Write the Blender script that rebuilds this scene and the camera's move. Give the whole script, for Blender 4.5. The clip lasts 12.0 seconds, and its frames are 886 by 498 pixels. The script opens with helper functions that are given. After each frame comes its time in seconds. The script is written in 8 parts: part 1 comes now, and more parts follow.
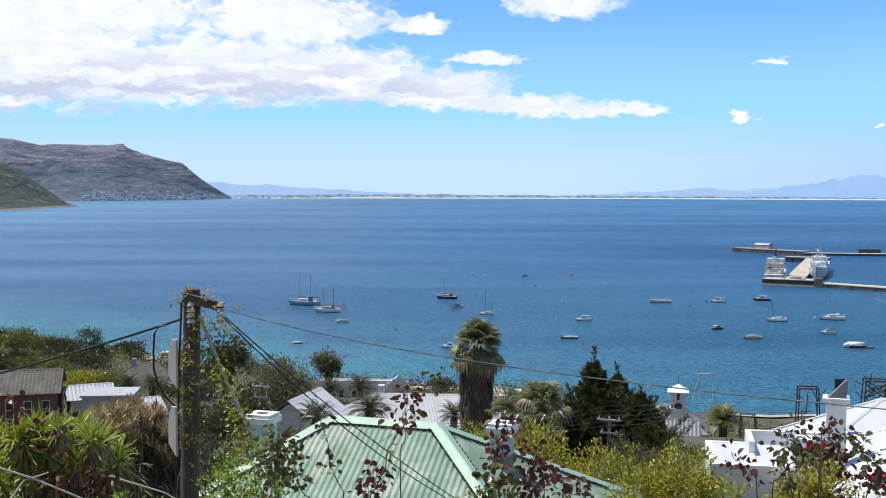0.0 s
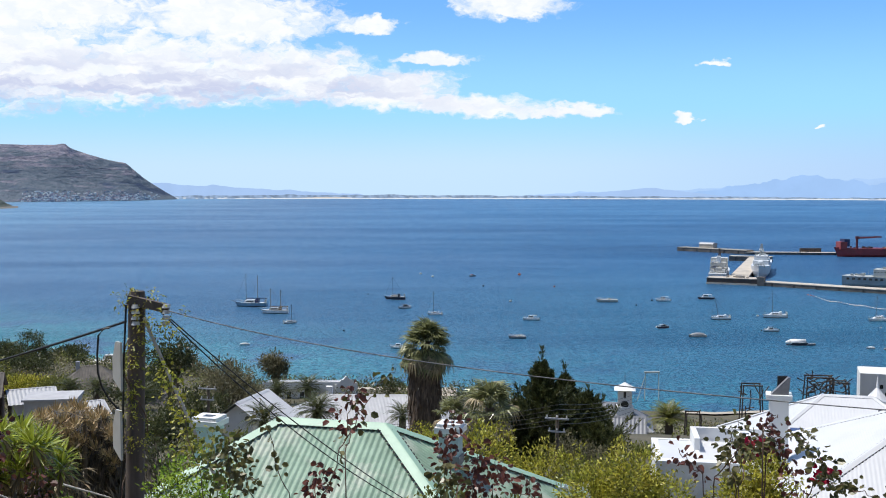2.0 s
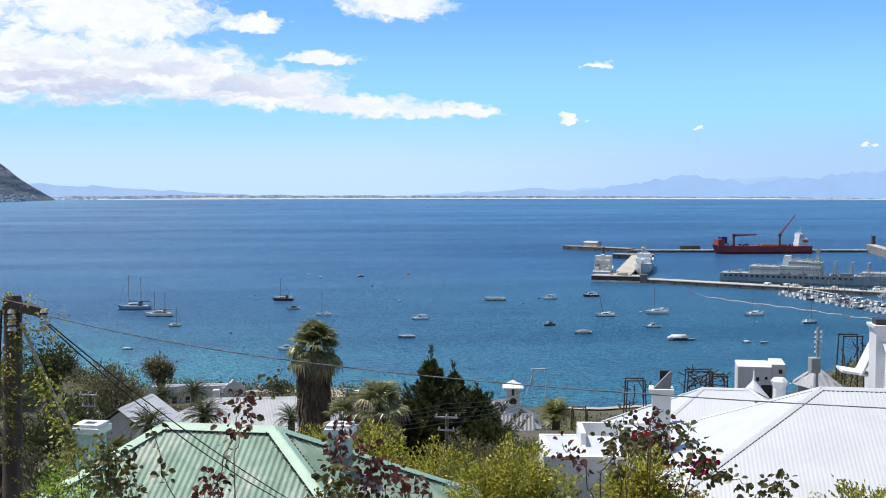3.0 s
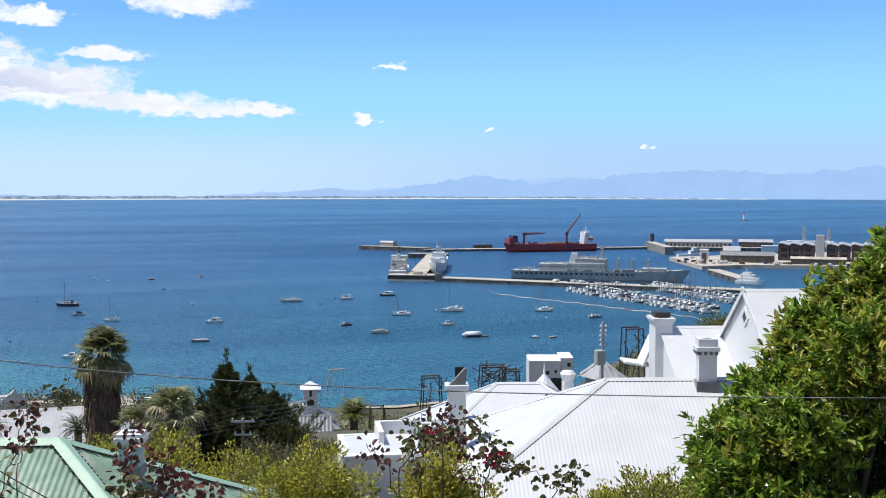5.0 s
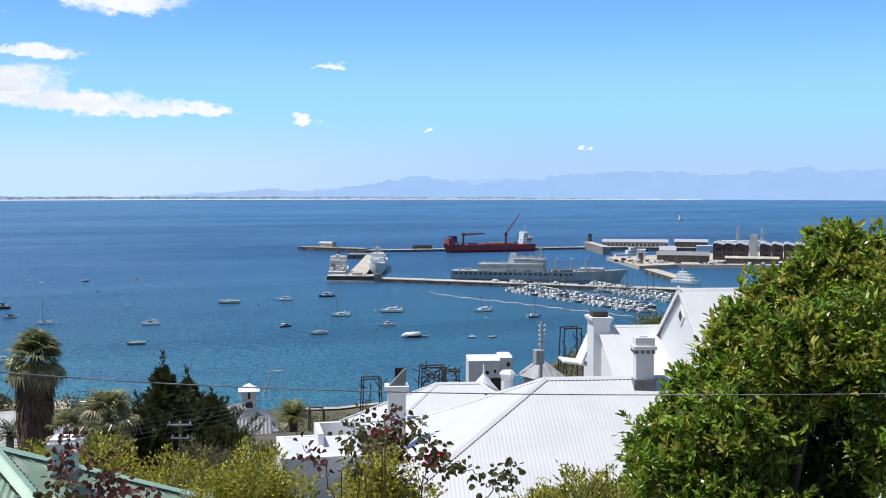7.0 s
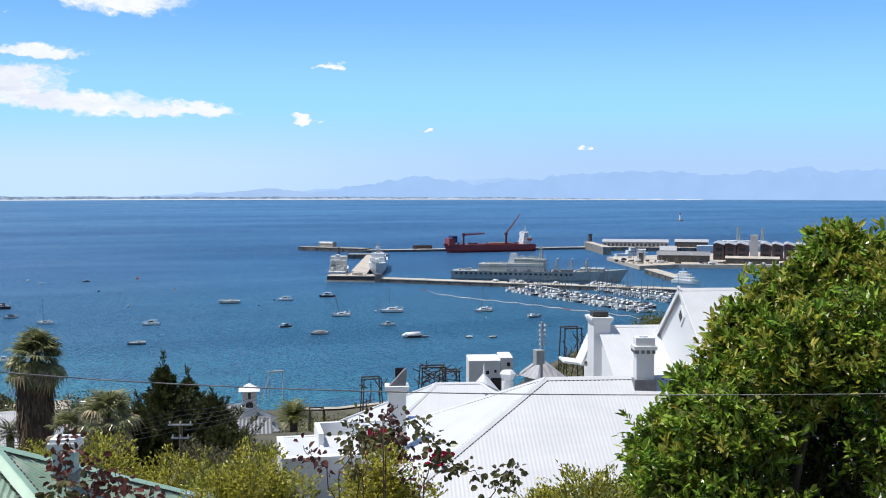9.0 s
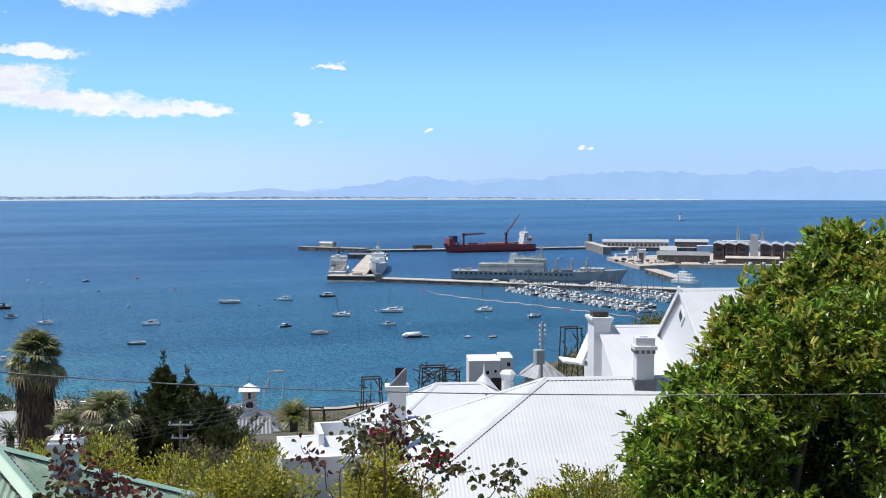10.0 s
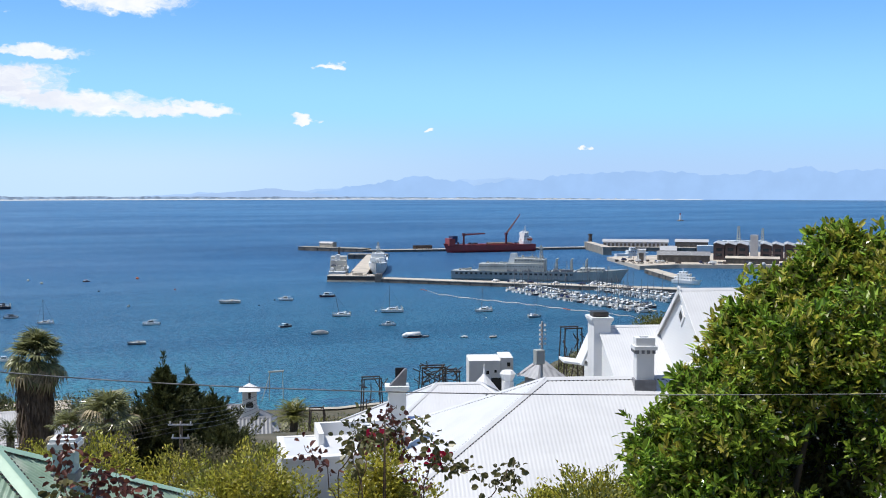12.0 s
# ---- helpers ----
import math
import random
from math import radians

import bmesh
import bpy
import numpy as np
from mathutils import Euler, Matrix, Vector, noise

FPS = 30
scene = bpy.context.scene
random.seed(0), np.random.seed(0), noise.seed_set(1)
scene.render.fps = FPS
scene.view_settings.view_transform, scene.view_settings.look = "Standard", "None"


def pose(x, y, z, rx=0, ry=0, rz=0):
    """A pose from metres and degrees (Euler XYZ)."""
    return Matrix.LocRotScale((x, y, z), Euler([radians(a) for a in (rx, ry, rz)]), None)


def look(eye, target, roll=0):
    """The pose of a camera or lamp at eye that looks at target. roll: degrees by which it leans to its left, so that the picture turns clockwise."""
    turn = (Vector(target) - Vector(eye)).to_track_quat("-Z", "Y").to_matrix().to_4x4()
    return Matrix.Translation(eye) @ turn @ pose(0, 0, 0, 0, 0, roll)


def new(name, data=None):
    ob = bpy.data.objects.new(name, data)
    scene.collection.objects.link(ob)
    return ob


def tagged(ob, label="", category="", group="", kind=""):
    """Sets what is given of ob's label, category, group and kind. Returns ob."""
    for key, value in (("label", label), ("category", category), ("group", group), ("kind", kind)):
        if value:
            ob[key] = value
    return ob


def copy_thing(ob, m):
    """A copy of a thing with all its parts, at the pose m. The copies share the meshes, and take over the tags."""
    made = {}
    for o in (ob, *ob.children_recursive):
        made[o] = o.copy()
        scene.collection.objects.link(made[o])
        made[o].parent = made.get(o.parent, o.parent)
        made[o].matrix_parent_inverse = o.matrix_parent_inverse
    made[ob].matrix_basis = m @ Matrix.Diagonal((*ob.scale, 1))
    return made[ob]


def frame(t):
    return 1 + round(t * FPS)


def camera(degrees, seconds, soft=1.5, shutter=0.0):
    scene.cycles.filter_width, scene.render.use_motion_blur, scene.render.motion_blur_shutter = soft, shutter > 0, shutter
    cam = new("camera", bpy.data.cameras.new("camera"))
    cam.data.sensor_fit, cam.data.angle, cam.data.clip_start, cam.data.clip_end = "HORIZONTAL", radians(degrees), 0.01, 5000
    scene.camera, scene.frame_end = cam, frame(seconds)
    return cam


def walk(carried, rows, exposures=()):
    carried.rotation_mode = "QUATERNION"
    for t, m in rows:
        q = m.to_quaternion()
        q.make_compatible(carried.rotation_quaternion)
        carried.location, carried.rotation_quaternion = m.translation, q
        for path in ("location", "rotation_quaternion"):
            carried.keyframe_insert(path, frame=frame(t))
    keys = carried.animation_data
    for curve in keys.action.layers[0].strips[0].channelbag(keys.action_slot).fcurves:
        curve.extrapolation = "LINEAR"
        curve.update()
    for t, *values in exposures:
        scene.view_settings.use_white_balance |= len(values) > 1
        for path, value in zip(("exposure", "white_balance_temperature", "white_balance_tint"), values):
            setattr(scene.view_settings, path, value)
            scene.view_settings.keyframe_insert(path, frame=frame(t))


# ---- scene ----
# ---------------------------------------------------------------- camera
EYE = 65.0                       # height of the lens above the sea
cam = camera(44.39, 12.0, soft=1.0)
PATH = [
    (0, -0.000, -3.435, -0.082),
    (0.5, -0.013, -3.434, -0.069),
    (1, -0.035, -3.434, -0.062),
    (1.5, -0.715, -3.428, 0.000),
    (2, -2.755, -3.416, -0.039),
    (2.5, -5.395, -3.421, 0.000),
    (3, -8.648, -3.415, 0.051),
    (3.2, -9.842, -3.410, 0.047),
    (4.8, -18.561, -3.411, 0.000),
    (5, -19.387, -3.409, 0.026),
    (5.5, -21.146, -3.399, 0.026),
    (6, -22.350, -3.386, 0.020),
    (6.5, -22.591, -3.383, 0.022),
    (7, -22.584, -3.382, 0.000),
    (9, -22.568, -3.382, 0.000),
    (12, -22.561, -3.382, 0.000),
]
walk(cam, [(t, pose(0, 0, EYE, 90 + pitch, roll, yaw)) for t, yaw, pitch, roll in PATH])

# ---------------------------------------------------------------- sun, sky, exposure
SUN_AZ, SUN_EL = -72.0, 67.0     # degrees clockwise from +y, and above the horizon
scene.view_settings.exposure = 0.0
sun_data = bpy.data.lights.new("sun", "SUN")
sun_data.energy, sun_data.angle, sun_data.color = 4.6, radians(0.53), (1.0, 0.96, 0.89)
sun = new("sun", sun_data)
_ce = math.cos(radians(SUN_EL))
_sd = Vector((_ce * math.sin(radians(SUN_AZ)), _ce * math.cos(radians(SUN_AZ)), math.sin(radians(SUN_EL))))
sun.matrix_world = look(_sd * 400 + Vector((0, 0, EYE)), (0, 0, EYE))


class Nodes:
    """Short hand for building node trees."""

    def __init__(self, tree):
        self.t = tree

    def n(self, kind, **ins):
        node = self.t.nodes.new(kind)
        for k, v in ins.items():
            self.set(node, k, v)
        return node

    def set(self, node, k, v):
        sock = node.inputs[int(k[1:])] if k[0] == "i" and k[1:].isdigit() else node.inputs[k.replace("_", " ")]
        if isinstance(v, bpy.types.NodeSocket):
            self.t.links.new(v, sock)
        else:
            sock.default_value = v

    def math(self, op, a, b=0.0, c=0.0, clamp=False):
        m = self.t.nodes.new("ShaderNodeMath")
        m.operation, m.use_clamp = op, clamp
        for i, v in enumerate((a, b, c)):
            self.set(m, "i%d" % i, v)
        return m.outputs[0]

    def noise(self, vec, scale, detail=4.0, rough=0.55, dist=0.0):
        m = self.n("ShaderNodeTexNoise", Vector=vec, Scale=scale, Detail=detail, Roughness=rough, Distortion=dist)
        return m.outputs["Fac"]

    def mix(self, fac, a, b, blend="MIX"):
        m = self.t.nodes.new("ShaderNodeMix")
        m.data_type, m.blend_type = "RGBA", blend
        self.set(m, "i0", fac)
        for i, v in ((6, a), (7, b)):
            self.set(m, "i%d" % i, v if isinstance(v, bpy.types.NodeSocket) else (*v[:3], 1.0))
        return m.outputs[2]

    def step(self, v, lo, hi, a=0.0, b=1.0):
        m = self.t.nodes.new("ShaderNodeMapRange")
        m.interpolation_type = "SMOOTHSTEP"
        for i, x in enumerate((v, lo, hi, a, b)):
            self.set(m, "i%d" % i, x)
        return m.outputs[0]


def build_sky():
    """Clear summer sky with a low bank of cumulus over the bay."""
    world = bpy.data.worlds.new("sky")
    scene.world = world
    world.use_nodes = True
    world.node_tree.nodes.clear()
    k = Nodes(world.node_tree)
    sky = k.n("ShaderNodeTexSky")
    sky.sky_type, sky.sun_disc = "NISHITA", False
    sky.sun_elevation, sky.sun_rotation = radians(SUN_EL), radians(SUN_AZ)
    sky.altitude, sky.air_density, sky.dust_density, sky.ozone_density = 60, 1.0, 0.3, 4.0
    way = k.n("ShaderNodeTexCoord").outputs["Generated"]
    sep = k.n("ShaderNodeSeparateXYZ", i0=way)
    x, y, z = sep.outputs
    az = k.math("MULTIPLY", k.math("ARCTAN2", x, y), 180 / math.pi)
    el0 = el = k.math("MULTIPLY", k.math("ARCSINE", z), 180 / math.pi)
    raw = k.n("ShaderNodeCombineXYZ", X=az, Y=k.math("MULTIPLY", el, 1.7), Z=4.0).outputs[0]
    warp = k.n("ShaderNodeTexNoise", Vector=raw, Scale=1.3, Detail=4.0)
    wr = k.n("ShaderNodeSeparateXYZ", i0=warp.outputs["Color"]).outputs
    az = k.math("ADD", az, k.math("MULTIPLY", k.math("SUBTRACT", wr[0], 0.5), 2.2))
    el = k.math("ADD", el, k.math("MULTIPLY", k.math("SUBTRACT", wr[1], 0.5), 1.0))
    flat = k.n("ShaderNodeCombineXYZ", X=az, Y=k.math("MULTIPLY", el, 1.7), Z=0.0).outputs[0]
    # azimuth, elevation, half width, half height of each cloud
    clouds = ((-20, 5.7, 12, 3.6), (-19, 8.6, 8, 3.0), (-11, 5.5, 9, 2.7), (-8.4, 8.4, 6.4, 2.4), (-5.4, 5.4, 5.5, 2.1), (-0.2, 4.7, 4.4, 1.5),
              (4.6, 4.0, 5.0, 0.8), (9.3, 3.75, 3.0, 0.5), (6.3, 9.2, 3.4, 1.1), (-1.3, 8.1, 2.0, 0.6),
              (2.4, 6.5, 2.5, 0.45), (16.8, 6.1, 0.9, 0.26), (15.3, 3.42, 0.75, 0.3), (22.1, 2.78, 0.4, 0.2),
              (29.9, 1.92, 0.35, 0.13), (-34, 9, 8, 3.5), (70, 30, 22, 6), (-80, 35, 25, 7), (150, 30, 30, 8))
    env = None
    for a, e, w, h in clouds:
        du = k.math("MULTIPLY", k.math("SUBTRACT", az, a), 1 / w)
        dv = k.math("MULTIPLY", k.math("SUBTRACT", el, e), 1 / h)
        low = k.math("MULTIPLY", k.math("MINIMUM", dv, 0.0), 1.1)        # flat underside
        r = k.math("ADD", k.math("MULTIPLY", du, du), k.math("ADD", k.math("MULTIPLY", dv, dv), k.math("MULTIPLY", low, low)))
        one = k.math("SUBTRACT", 1.0, r)
        env = one if env is None else k.math("MAXIMUM", env, one)
    big = k.noise(flat, 0.33, 7, 0.58, 0.3)
    fine = k.noise(flat, 1.7, 7, 0.6, 0.2)
    cells = k.n("ShaderNodeTexVoronoi", Vector=flat, Scale=0.85, Detail=3.0, Roughness=0.55)
    cells.feature = "SMOOTH_F1"
    round_tops = k.math("SUBTRACT", 0.46, cells.outputs["Distance"])
    puff = k.math("ADD", k.math("MULTIPLY", k.math("SUBTRACT", big, 0.5), 1.15), k.math("MULTIPLY", k.math("SUBTRACT", fine, 0.5), k.step(el, 3.6, 6.0, 0.36, 0.62)))
    puff = k.math("ADD", puff, k.math("MULTIPLY", round_tops, 0.75))
    dens = k.math("ADD", k.math("MAXIMUM", env, -1.5), puff)
    mask = k.math("MULTIPLY", k.step(dens, -0.34, 0.46), k.step(el, 0.6, 1.6))
    # undersides of the bank are greyer than the sunlit tops
    bands = k.n("ShaderNodeCombineXYZ", X=k.math("MULTIPLY", az, 0.30), Y=k.math("MULTIPLY", el, 1.5), Z=0.0).outputs[0]
    belly = k.math("MULTIPLY", k.step(k.noise(bands, 0.9, 4, 0.5), 0.38, 0.62), k.step(el, 7.6, 4.6))
    belly = k.math("MULTIPLY", belly, k.step(az, 6.0, -5.0, 0.15, 1.0))
    soft = k.step(k.noise(flat, 0.8, 5, 0.55), 0.35, 0.7)
    white = k.mix(soft, (10.0, 10.2, 10.5), (8.8, 9.4, 10.2))
    cloud = k.mix(belly, white, (6.2, 6.7, 8.7))
    # the thin summer haze above the sea
    veil = k.mix(k.step(el0, 10.5, 3.4), (1.85, 4.85, 10.6), (3.6, 7.6, 10.7))
    veil = k.mix(k.step(el0, 4.2, 0.6), veil, k.mix(k.step(k.math("MULTIPLY", k.math("ARCTAN2", x, y), 180 / math.pi), 4.0, 32.0), (5.9, 8.2, 10.6), (4.5, 6.7, 10.2)))
    clear = k.mix(k.step(el0, 26.0, 9.0, 0.0, 0.92), k.mix(1.0, sky.outputs[0], (1.00, 1.10, 1.22), "MULTIPLY"), veil)
    bg = k.n("ShaderNodeBackground", Color=k.mix(mask, clear, cloud), Strength=0.1)
    out = k.n("ShaderNodeOutputWorld")
    k.t.links.new(bg.outputs[0], out.inputs[0])


build_sky()
# ---------------------------------------------------------------- materials
def material(name, col, col2=None, scale=3.0, rough=0.6, metal=0.0, bump=0.0, bump_scale=None, stain=None, stain_scale=0.6,
             stain_at=(0.5, 0.72), vary=0.0, island=False, spec=0.5, streak=1.0, distance=0.02):
    """Two tones at grain size, a stain at larger size, fine relief, and a change from piece to piece."""
    m = bpy.data.materials.new(name)
    m.use_nodes = True
    m.node_tree.nodes.clear()
    k = Nodes(m.node_tree)
    pos = k.n("ShaderNodeTexCoord").outputs["Object"]
    if streak != 1.0:
        mp = k.n("ShaderNodeMapping", Vector=pos)
        mp.inputs["Scale"].default_value = (1, 1, 1 / streak)
        vec = mp.outputs[0]
    else:
        vec = pos
    c = k.mix(k.step(k.noise(vec, scale, 5), 0.3, 0.7), col, col2 or tuple(v * 0.8 for v in col))
    if stain:
        c = k.mix(k.math("MULTIPLY", k.step(k.noise(vec, stain_scale, 6, 0.62), *stain_at), 0.8), c, stain)
    if vary:
        rnd = k.n("ShaderNodeNewGeometry").outputs["Random Per Island"] if island else k.n("ShaderNodeObjectInfo").outputs["Random"]
        hs = k.n("ShaderNodeHueSaturation", Color=c, Value=k.step(rnd, 0, 1, 1 - vary, 1 + vary), Hue=k.step(rnd, 0, 1, 0.5 + vary * 0.05, 0.5 - vary * 0.05))
        c = hs.outputs[0]
    b = k.n("ShaderNodeBsdfPrincipled", Base_Color=c, Roughness=rough, Metallic=metal)
    b.inputs["Specular IOR Level"].default_value = spec
    if bump:
        bm = k.n("ShaderNodeBump", Strength=bump, Distance=distance, Height=k.noise(vec, bump_scale or scale * 4, 5))
        k.t.links.new(bm.outputs[0], b.inputs["Normal"])
    out = k.n("ShaderNodeOutputMaterial")
    k.t.links.new(b.outputs[0], out.inputs[0])
    return m


def leaf_material(name, col, col2, rough=0.42, trans=0.35, vary=0.35):
    """Waxy leaf that lets some light through; each leaf differs."""
    m = bpy.data.materials.new(name)
    m.use_nodes = True
    m.node_tree.nodes.clear()
    k = Nodes(m.node_tree)
    rnd = k.n("ShaderNodeNewGeometry").outputs["Random Per Island"]
    pos = k.n("ShaderNodeTexCoord").outputs["Object"]
    c = k.mix(k.math("MULTIPLY", k.math("ADD", rnd, k.step(k.noise(pos, 1.3, 3), 0.3, 0.7)), 0.5), col, col2)
    hs = k.n("ShaderNodeHueSaturation", Color=c, Value=k.step(k.math("FRACT", k.math("MULTIPLY", rnd, 7.3)), 0, 1, 1 - vary, 1 + vary))
    b = k.n("ShaderNodeBsdfPrincipled", Base_Color=hs.outputs[0], Roughness=rough)
    tr = k.n("ShaderNodeBsdfTranslucent", Color=hs.outputs[0])
    mx = k.n("ShaderNodeMixShader", i0=trans, i1=b.outputs[0], i2=tr.outputs[0])
    out = k.n("ShaderNodeOutputMaterial")
    k.t.links.new(mx.outputs[0], out.inputs[0])
    return m


def water_material():
    """Wind-rippled sea: deep blue, turquoise over the shallows by the shore, dark weed patches."""
    m = bpy.data.materials.new("sea_water")
    m.use_nodes = True
    m.node_tree.nodes.clear()
    k = Nodes(m.node_tree)
    pos = k.n("ShaderNodeTexCoord").outputs["Object"]
    sep = k.n("ShaderNodeSeparateXYZ", i0=pos)
    x, y = sep.outputs[0], sep.outputs[1]
    # distance off the shore, which runs slantwise past the town
    off = k.math("ADD", k.math("MULTIPLY", x, 0.6), y)
    off = k.math("ADD", off, k.math("MULTIPLY", k.math("SUBTRACT", k.noise(pos, 0.012, 4), 0.5), 90.0))
    shallow = k.math("MULTIPLY", k.step(off, 520.0, 285.0), k.step(x, -150.0, 90.0, 0.95, 0.35))
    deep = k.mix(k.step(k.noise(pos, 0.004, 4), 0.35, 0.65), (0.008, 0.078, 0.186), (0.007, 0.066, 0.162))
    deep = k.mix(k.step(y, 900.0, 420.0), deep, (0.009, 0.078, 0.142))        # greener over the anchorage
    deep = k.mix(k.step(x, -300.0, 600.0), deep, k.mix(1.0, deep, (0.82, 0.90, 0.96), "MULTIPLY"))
    deep = k.mix(k.step(y, 900.0, 2600.0), deep, (0.013, 0.100, 0.230))      # far sheen put into the colour, lighter towards the far shore
    # lighter sky reflection on the left side, put into the colour
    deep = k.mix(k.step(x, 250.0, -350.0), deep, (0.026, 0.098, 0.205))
    deep = k.mix(k.step(x, -250.0, -1000.0), deep, (0.062, 0.180, 0.310))     # haze and grazing sheen painted into the bay below the mountain
    weed = k.step(k.noise(pos, 0.03, 4, 0.6), 0.52, 0.62)
    shoal = k.mix(weed, (0.030, 0.185, 0.205), (0.034, 0.085, 0.155))
    col = k.mix(shallow, deep, shoal)
    # light and shade on the chop's crests and troughs, painted in at two sizes
    for sx, sy, turn, lo, hi in ((0.85, 0.40, -5, (0.38, 0.48, 0.58), (1.74, 1.54, 1.38)), (0.26, 0.075, 4, (0.84, 0.88, 0.91), (1.18, 1.13, 1.10))):
        run = k.n("ShaderNodeMapping", Vector=pos)
        run.inputs["Scale"].default_value, run.inputs["Rotation"].default_value = (sx, sy, 1.0), (0, 0, radians(turn))
        chop = k.noise(run.outputs[0], 1.0, 3, 0.6, 0.3)
        col = k.mix(1.0, col, k.mix(k.step(chop, 0.40, 0.60), lo, hi), "MULTIPLY")
    # long slicks and gusts lying across the bay
    lane = k.n("ShaderNodeMapping", Vector=pos)
    lane.inputs["Scale"].default_value, lane.inputs["Rotation"].default_value = (0.0009, 0.0052, 1.0), (0, 0, radians(6))
    gust = k.noise(lane.outputs[0], 1.0, 6, 0.62, 0.5)
    col = k.mix(1.0, col, k.mix(k.step(gust, 0.34, 0.66), (0.82, 0.87, 0.90), (1.34, 1.22, 1.14)), "MULTIPLY")
    mp = k.n("ShaderNodeMapping", Vector=pos)
    mp.inputs["Scale"].default_value = (0.35, 1.0, 1.0)
    wind = k.noise(mp.outputs[0], 0.006, 5, 0.6)          # cat's paws
    h = k.math("ADD", k.math("MULTIPLY", k.noise(mp.outputs[0], 0.55, 5, 0.65, 0.4), 1.0), k.math("MULTIPLY", k.noise(pos, 2.1, 3), 0.25))
    bp = k.n("ShaderNodeBump", Strength=k.step(wind, 0.3, 0.7, 0.55, 1.0), Distance=0.9, Height=h)
    body = k.n("ShaderNodeBsdfDiffuse", Color=col)
    gloss = k.n("ShaderNodeBsdfGlossy", Color=(0.9, 0.95, 1.0, 1.0), Roughness=0.30, Normal=bp.outputs[0])
    fres = k.n("ShaderNodeFresnel", IOR=1.33, Normal=bp.outputs[0])
    # waves turned towards the eye keep the sheen low even far out
    fac = k.math("MINIMUM", k.math("MULTIPLY", fres.outputs[0], k.step(gust, 0.35, 0.7, 0.44, 0.58)), 0.42)
    mx = k.n("ShaderNodeMixShader", i0=fac, i1=body.outputs[0], i2=gloss.outputs[0])
    out = k.n("ShaderNodeOutputMaterial")
    k.t.links.new(mx.outputs[0], out.inputs[0])
    return m


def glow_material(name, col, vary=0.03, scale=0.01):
    """Glowing far distance: daylight and haze are put into the colour."""
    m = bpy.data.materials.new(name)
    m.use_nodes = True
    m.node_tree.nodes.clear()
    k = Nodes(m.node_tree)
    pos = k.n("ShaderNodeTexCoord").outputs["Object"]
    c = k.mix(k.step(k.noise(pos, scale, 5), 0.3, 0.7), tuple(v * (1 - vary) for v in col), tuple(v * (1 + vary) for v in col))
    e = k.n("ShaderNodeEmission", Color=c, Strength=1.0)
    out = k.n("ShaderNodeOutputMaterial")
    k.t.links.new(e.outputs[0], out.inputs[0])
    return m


def mountain_material():
    """Scrubby slope with pale rock bands and scree; haze and dark cliff shade are put into the colours."""
    m = bpy.data.materials.new("hazy_slope")
    m.use_nodes = True
    m.node_tree.nodes.clear()
    k = Nodes(m.node_tree)
    pos = k.n("ShaderNodeTexCoord").outputs["Object"]
    z = k.n("ShaderNodeSeparateXYZ", i0=pos).outputs[2]
    band = k.n("ShaderNodeMapping", Vector=pos)
    band.inputs["Scale"].default_value = (0.006, 0.006, 0.034)
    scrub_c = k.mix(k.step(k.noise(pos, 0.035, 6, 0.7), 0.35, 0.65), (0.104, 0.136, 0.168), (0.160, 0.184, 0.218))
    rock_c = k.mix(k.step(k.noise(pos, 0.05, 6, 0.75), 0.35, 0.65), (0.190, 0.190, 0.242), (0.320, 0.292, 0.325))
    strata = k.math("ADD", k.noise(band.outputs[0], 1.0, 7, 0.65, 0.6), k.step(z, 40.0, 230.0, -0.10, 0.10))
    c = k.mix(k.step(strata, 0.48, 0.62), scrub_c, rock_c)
    # shadows under the cliffs, painted as bluish dark patches
    cliff_shade = k.n("ShaderNodeMapping", Vector=pos)
    cliff_shade.inputs["Scale"].default_value, cliff_shade.inputs["Location"].default_value = (0.0035, 0.0035, 0.014), (3.1, 1.7, 0.4)
    c = k.mix(k.math("MULTIPLY", k.step(k.noise(cliff_shade.outputs[0], 1.0, 6, 0.6, 0.4), 0.56, 0.64), 0.75), c, (0.066, 0.092, 0.152))
    bp = k.n("ShaderNodeBump", Strength=0.9, Distance=32.0, Height=k.math("ADD", k.noise(band.outputs[0], 1.3, 7, 0.68), k.noise(pos, 0.02, 6, 0.65)))
    b = k.n("ShaderNodeBsdfDiffuse", Color=c, Normal=bp.outputs[0])
    out = k.n("ShaderNodeOutputMaterial")
    k.t.links.new(b.outputs[0], out.inputs[0])
    return m


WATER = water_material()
HAZY_SLOPE = mountain_material()
EARTH = material("dry_ground", (0.072, 0.068, 0.040), (0.115, 0.100, 0.065), 0.25, 0.95, bump=0.4, bump_scale=2, stain=(0.15, 0.13, 0.08), stain_scale=0.05)
FYNBOS = material("fynbos_slope", (0.030, 0.048, 0.040), (0.066, 0.080, 0.066), 0.07, 0.95, stain=(0.17, 0.135, 0.115), stain_scale=0.028,
                  stain_at=(0.54, 0.66), bump=1.0, bump_scale=0.05, distance=16)
ROCK = material("shore_rock", (0.20, 0.175, 0.14), (0.11, 0.10, 0.085), 0.05, 0.9, bump=0.5)
WHITE_PAINT = material("white_paint", (0.80, 0.80, 0.79), (0.74, 0.74, 0.73), 1.2, 0.5, stain=(0.66, 0.65, 0.62), stain_scale=0.9, stain_at=(0.6, 0.8), bump=0.08)
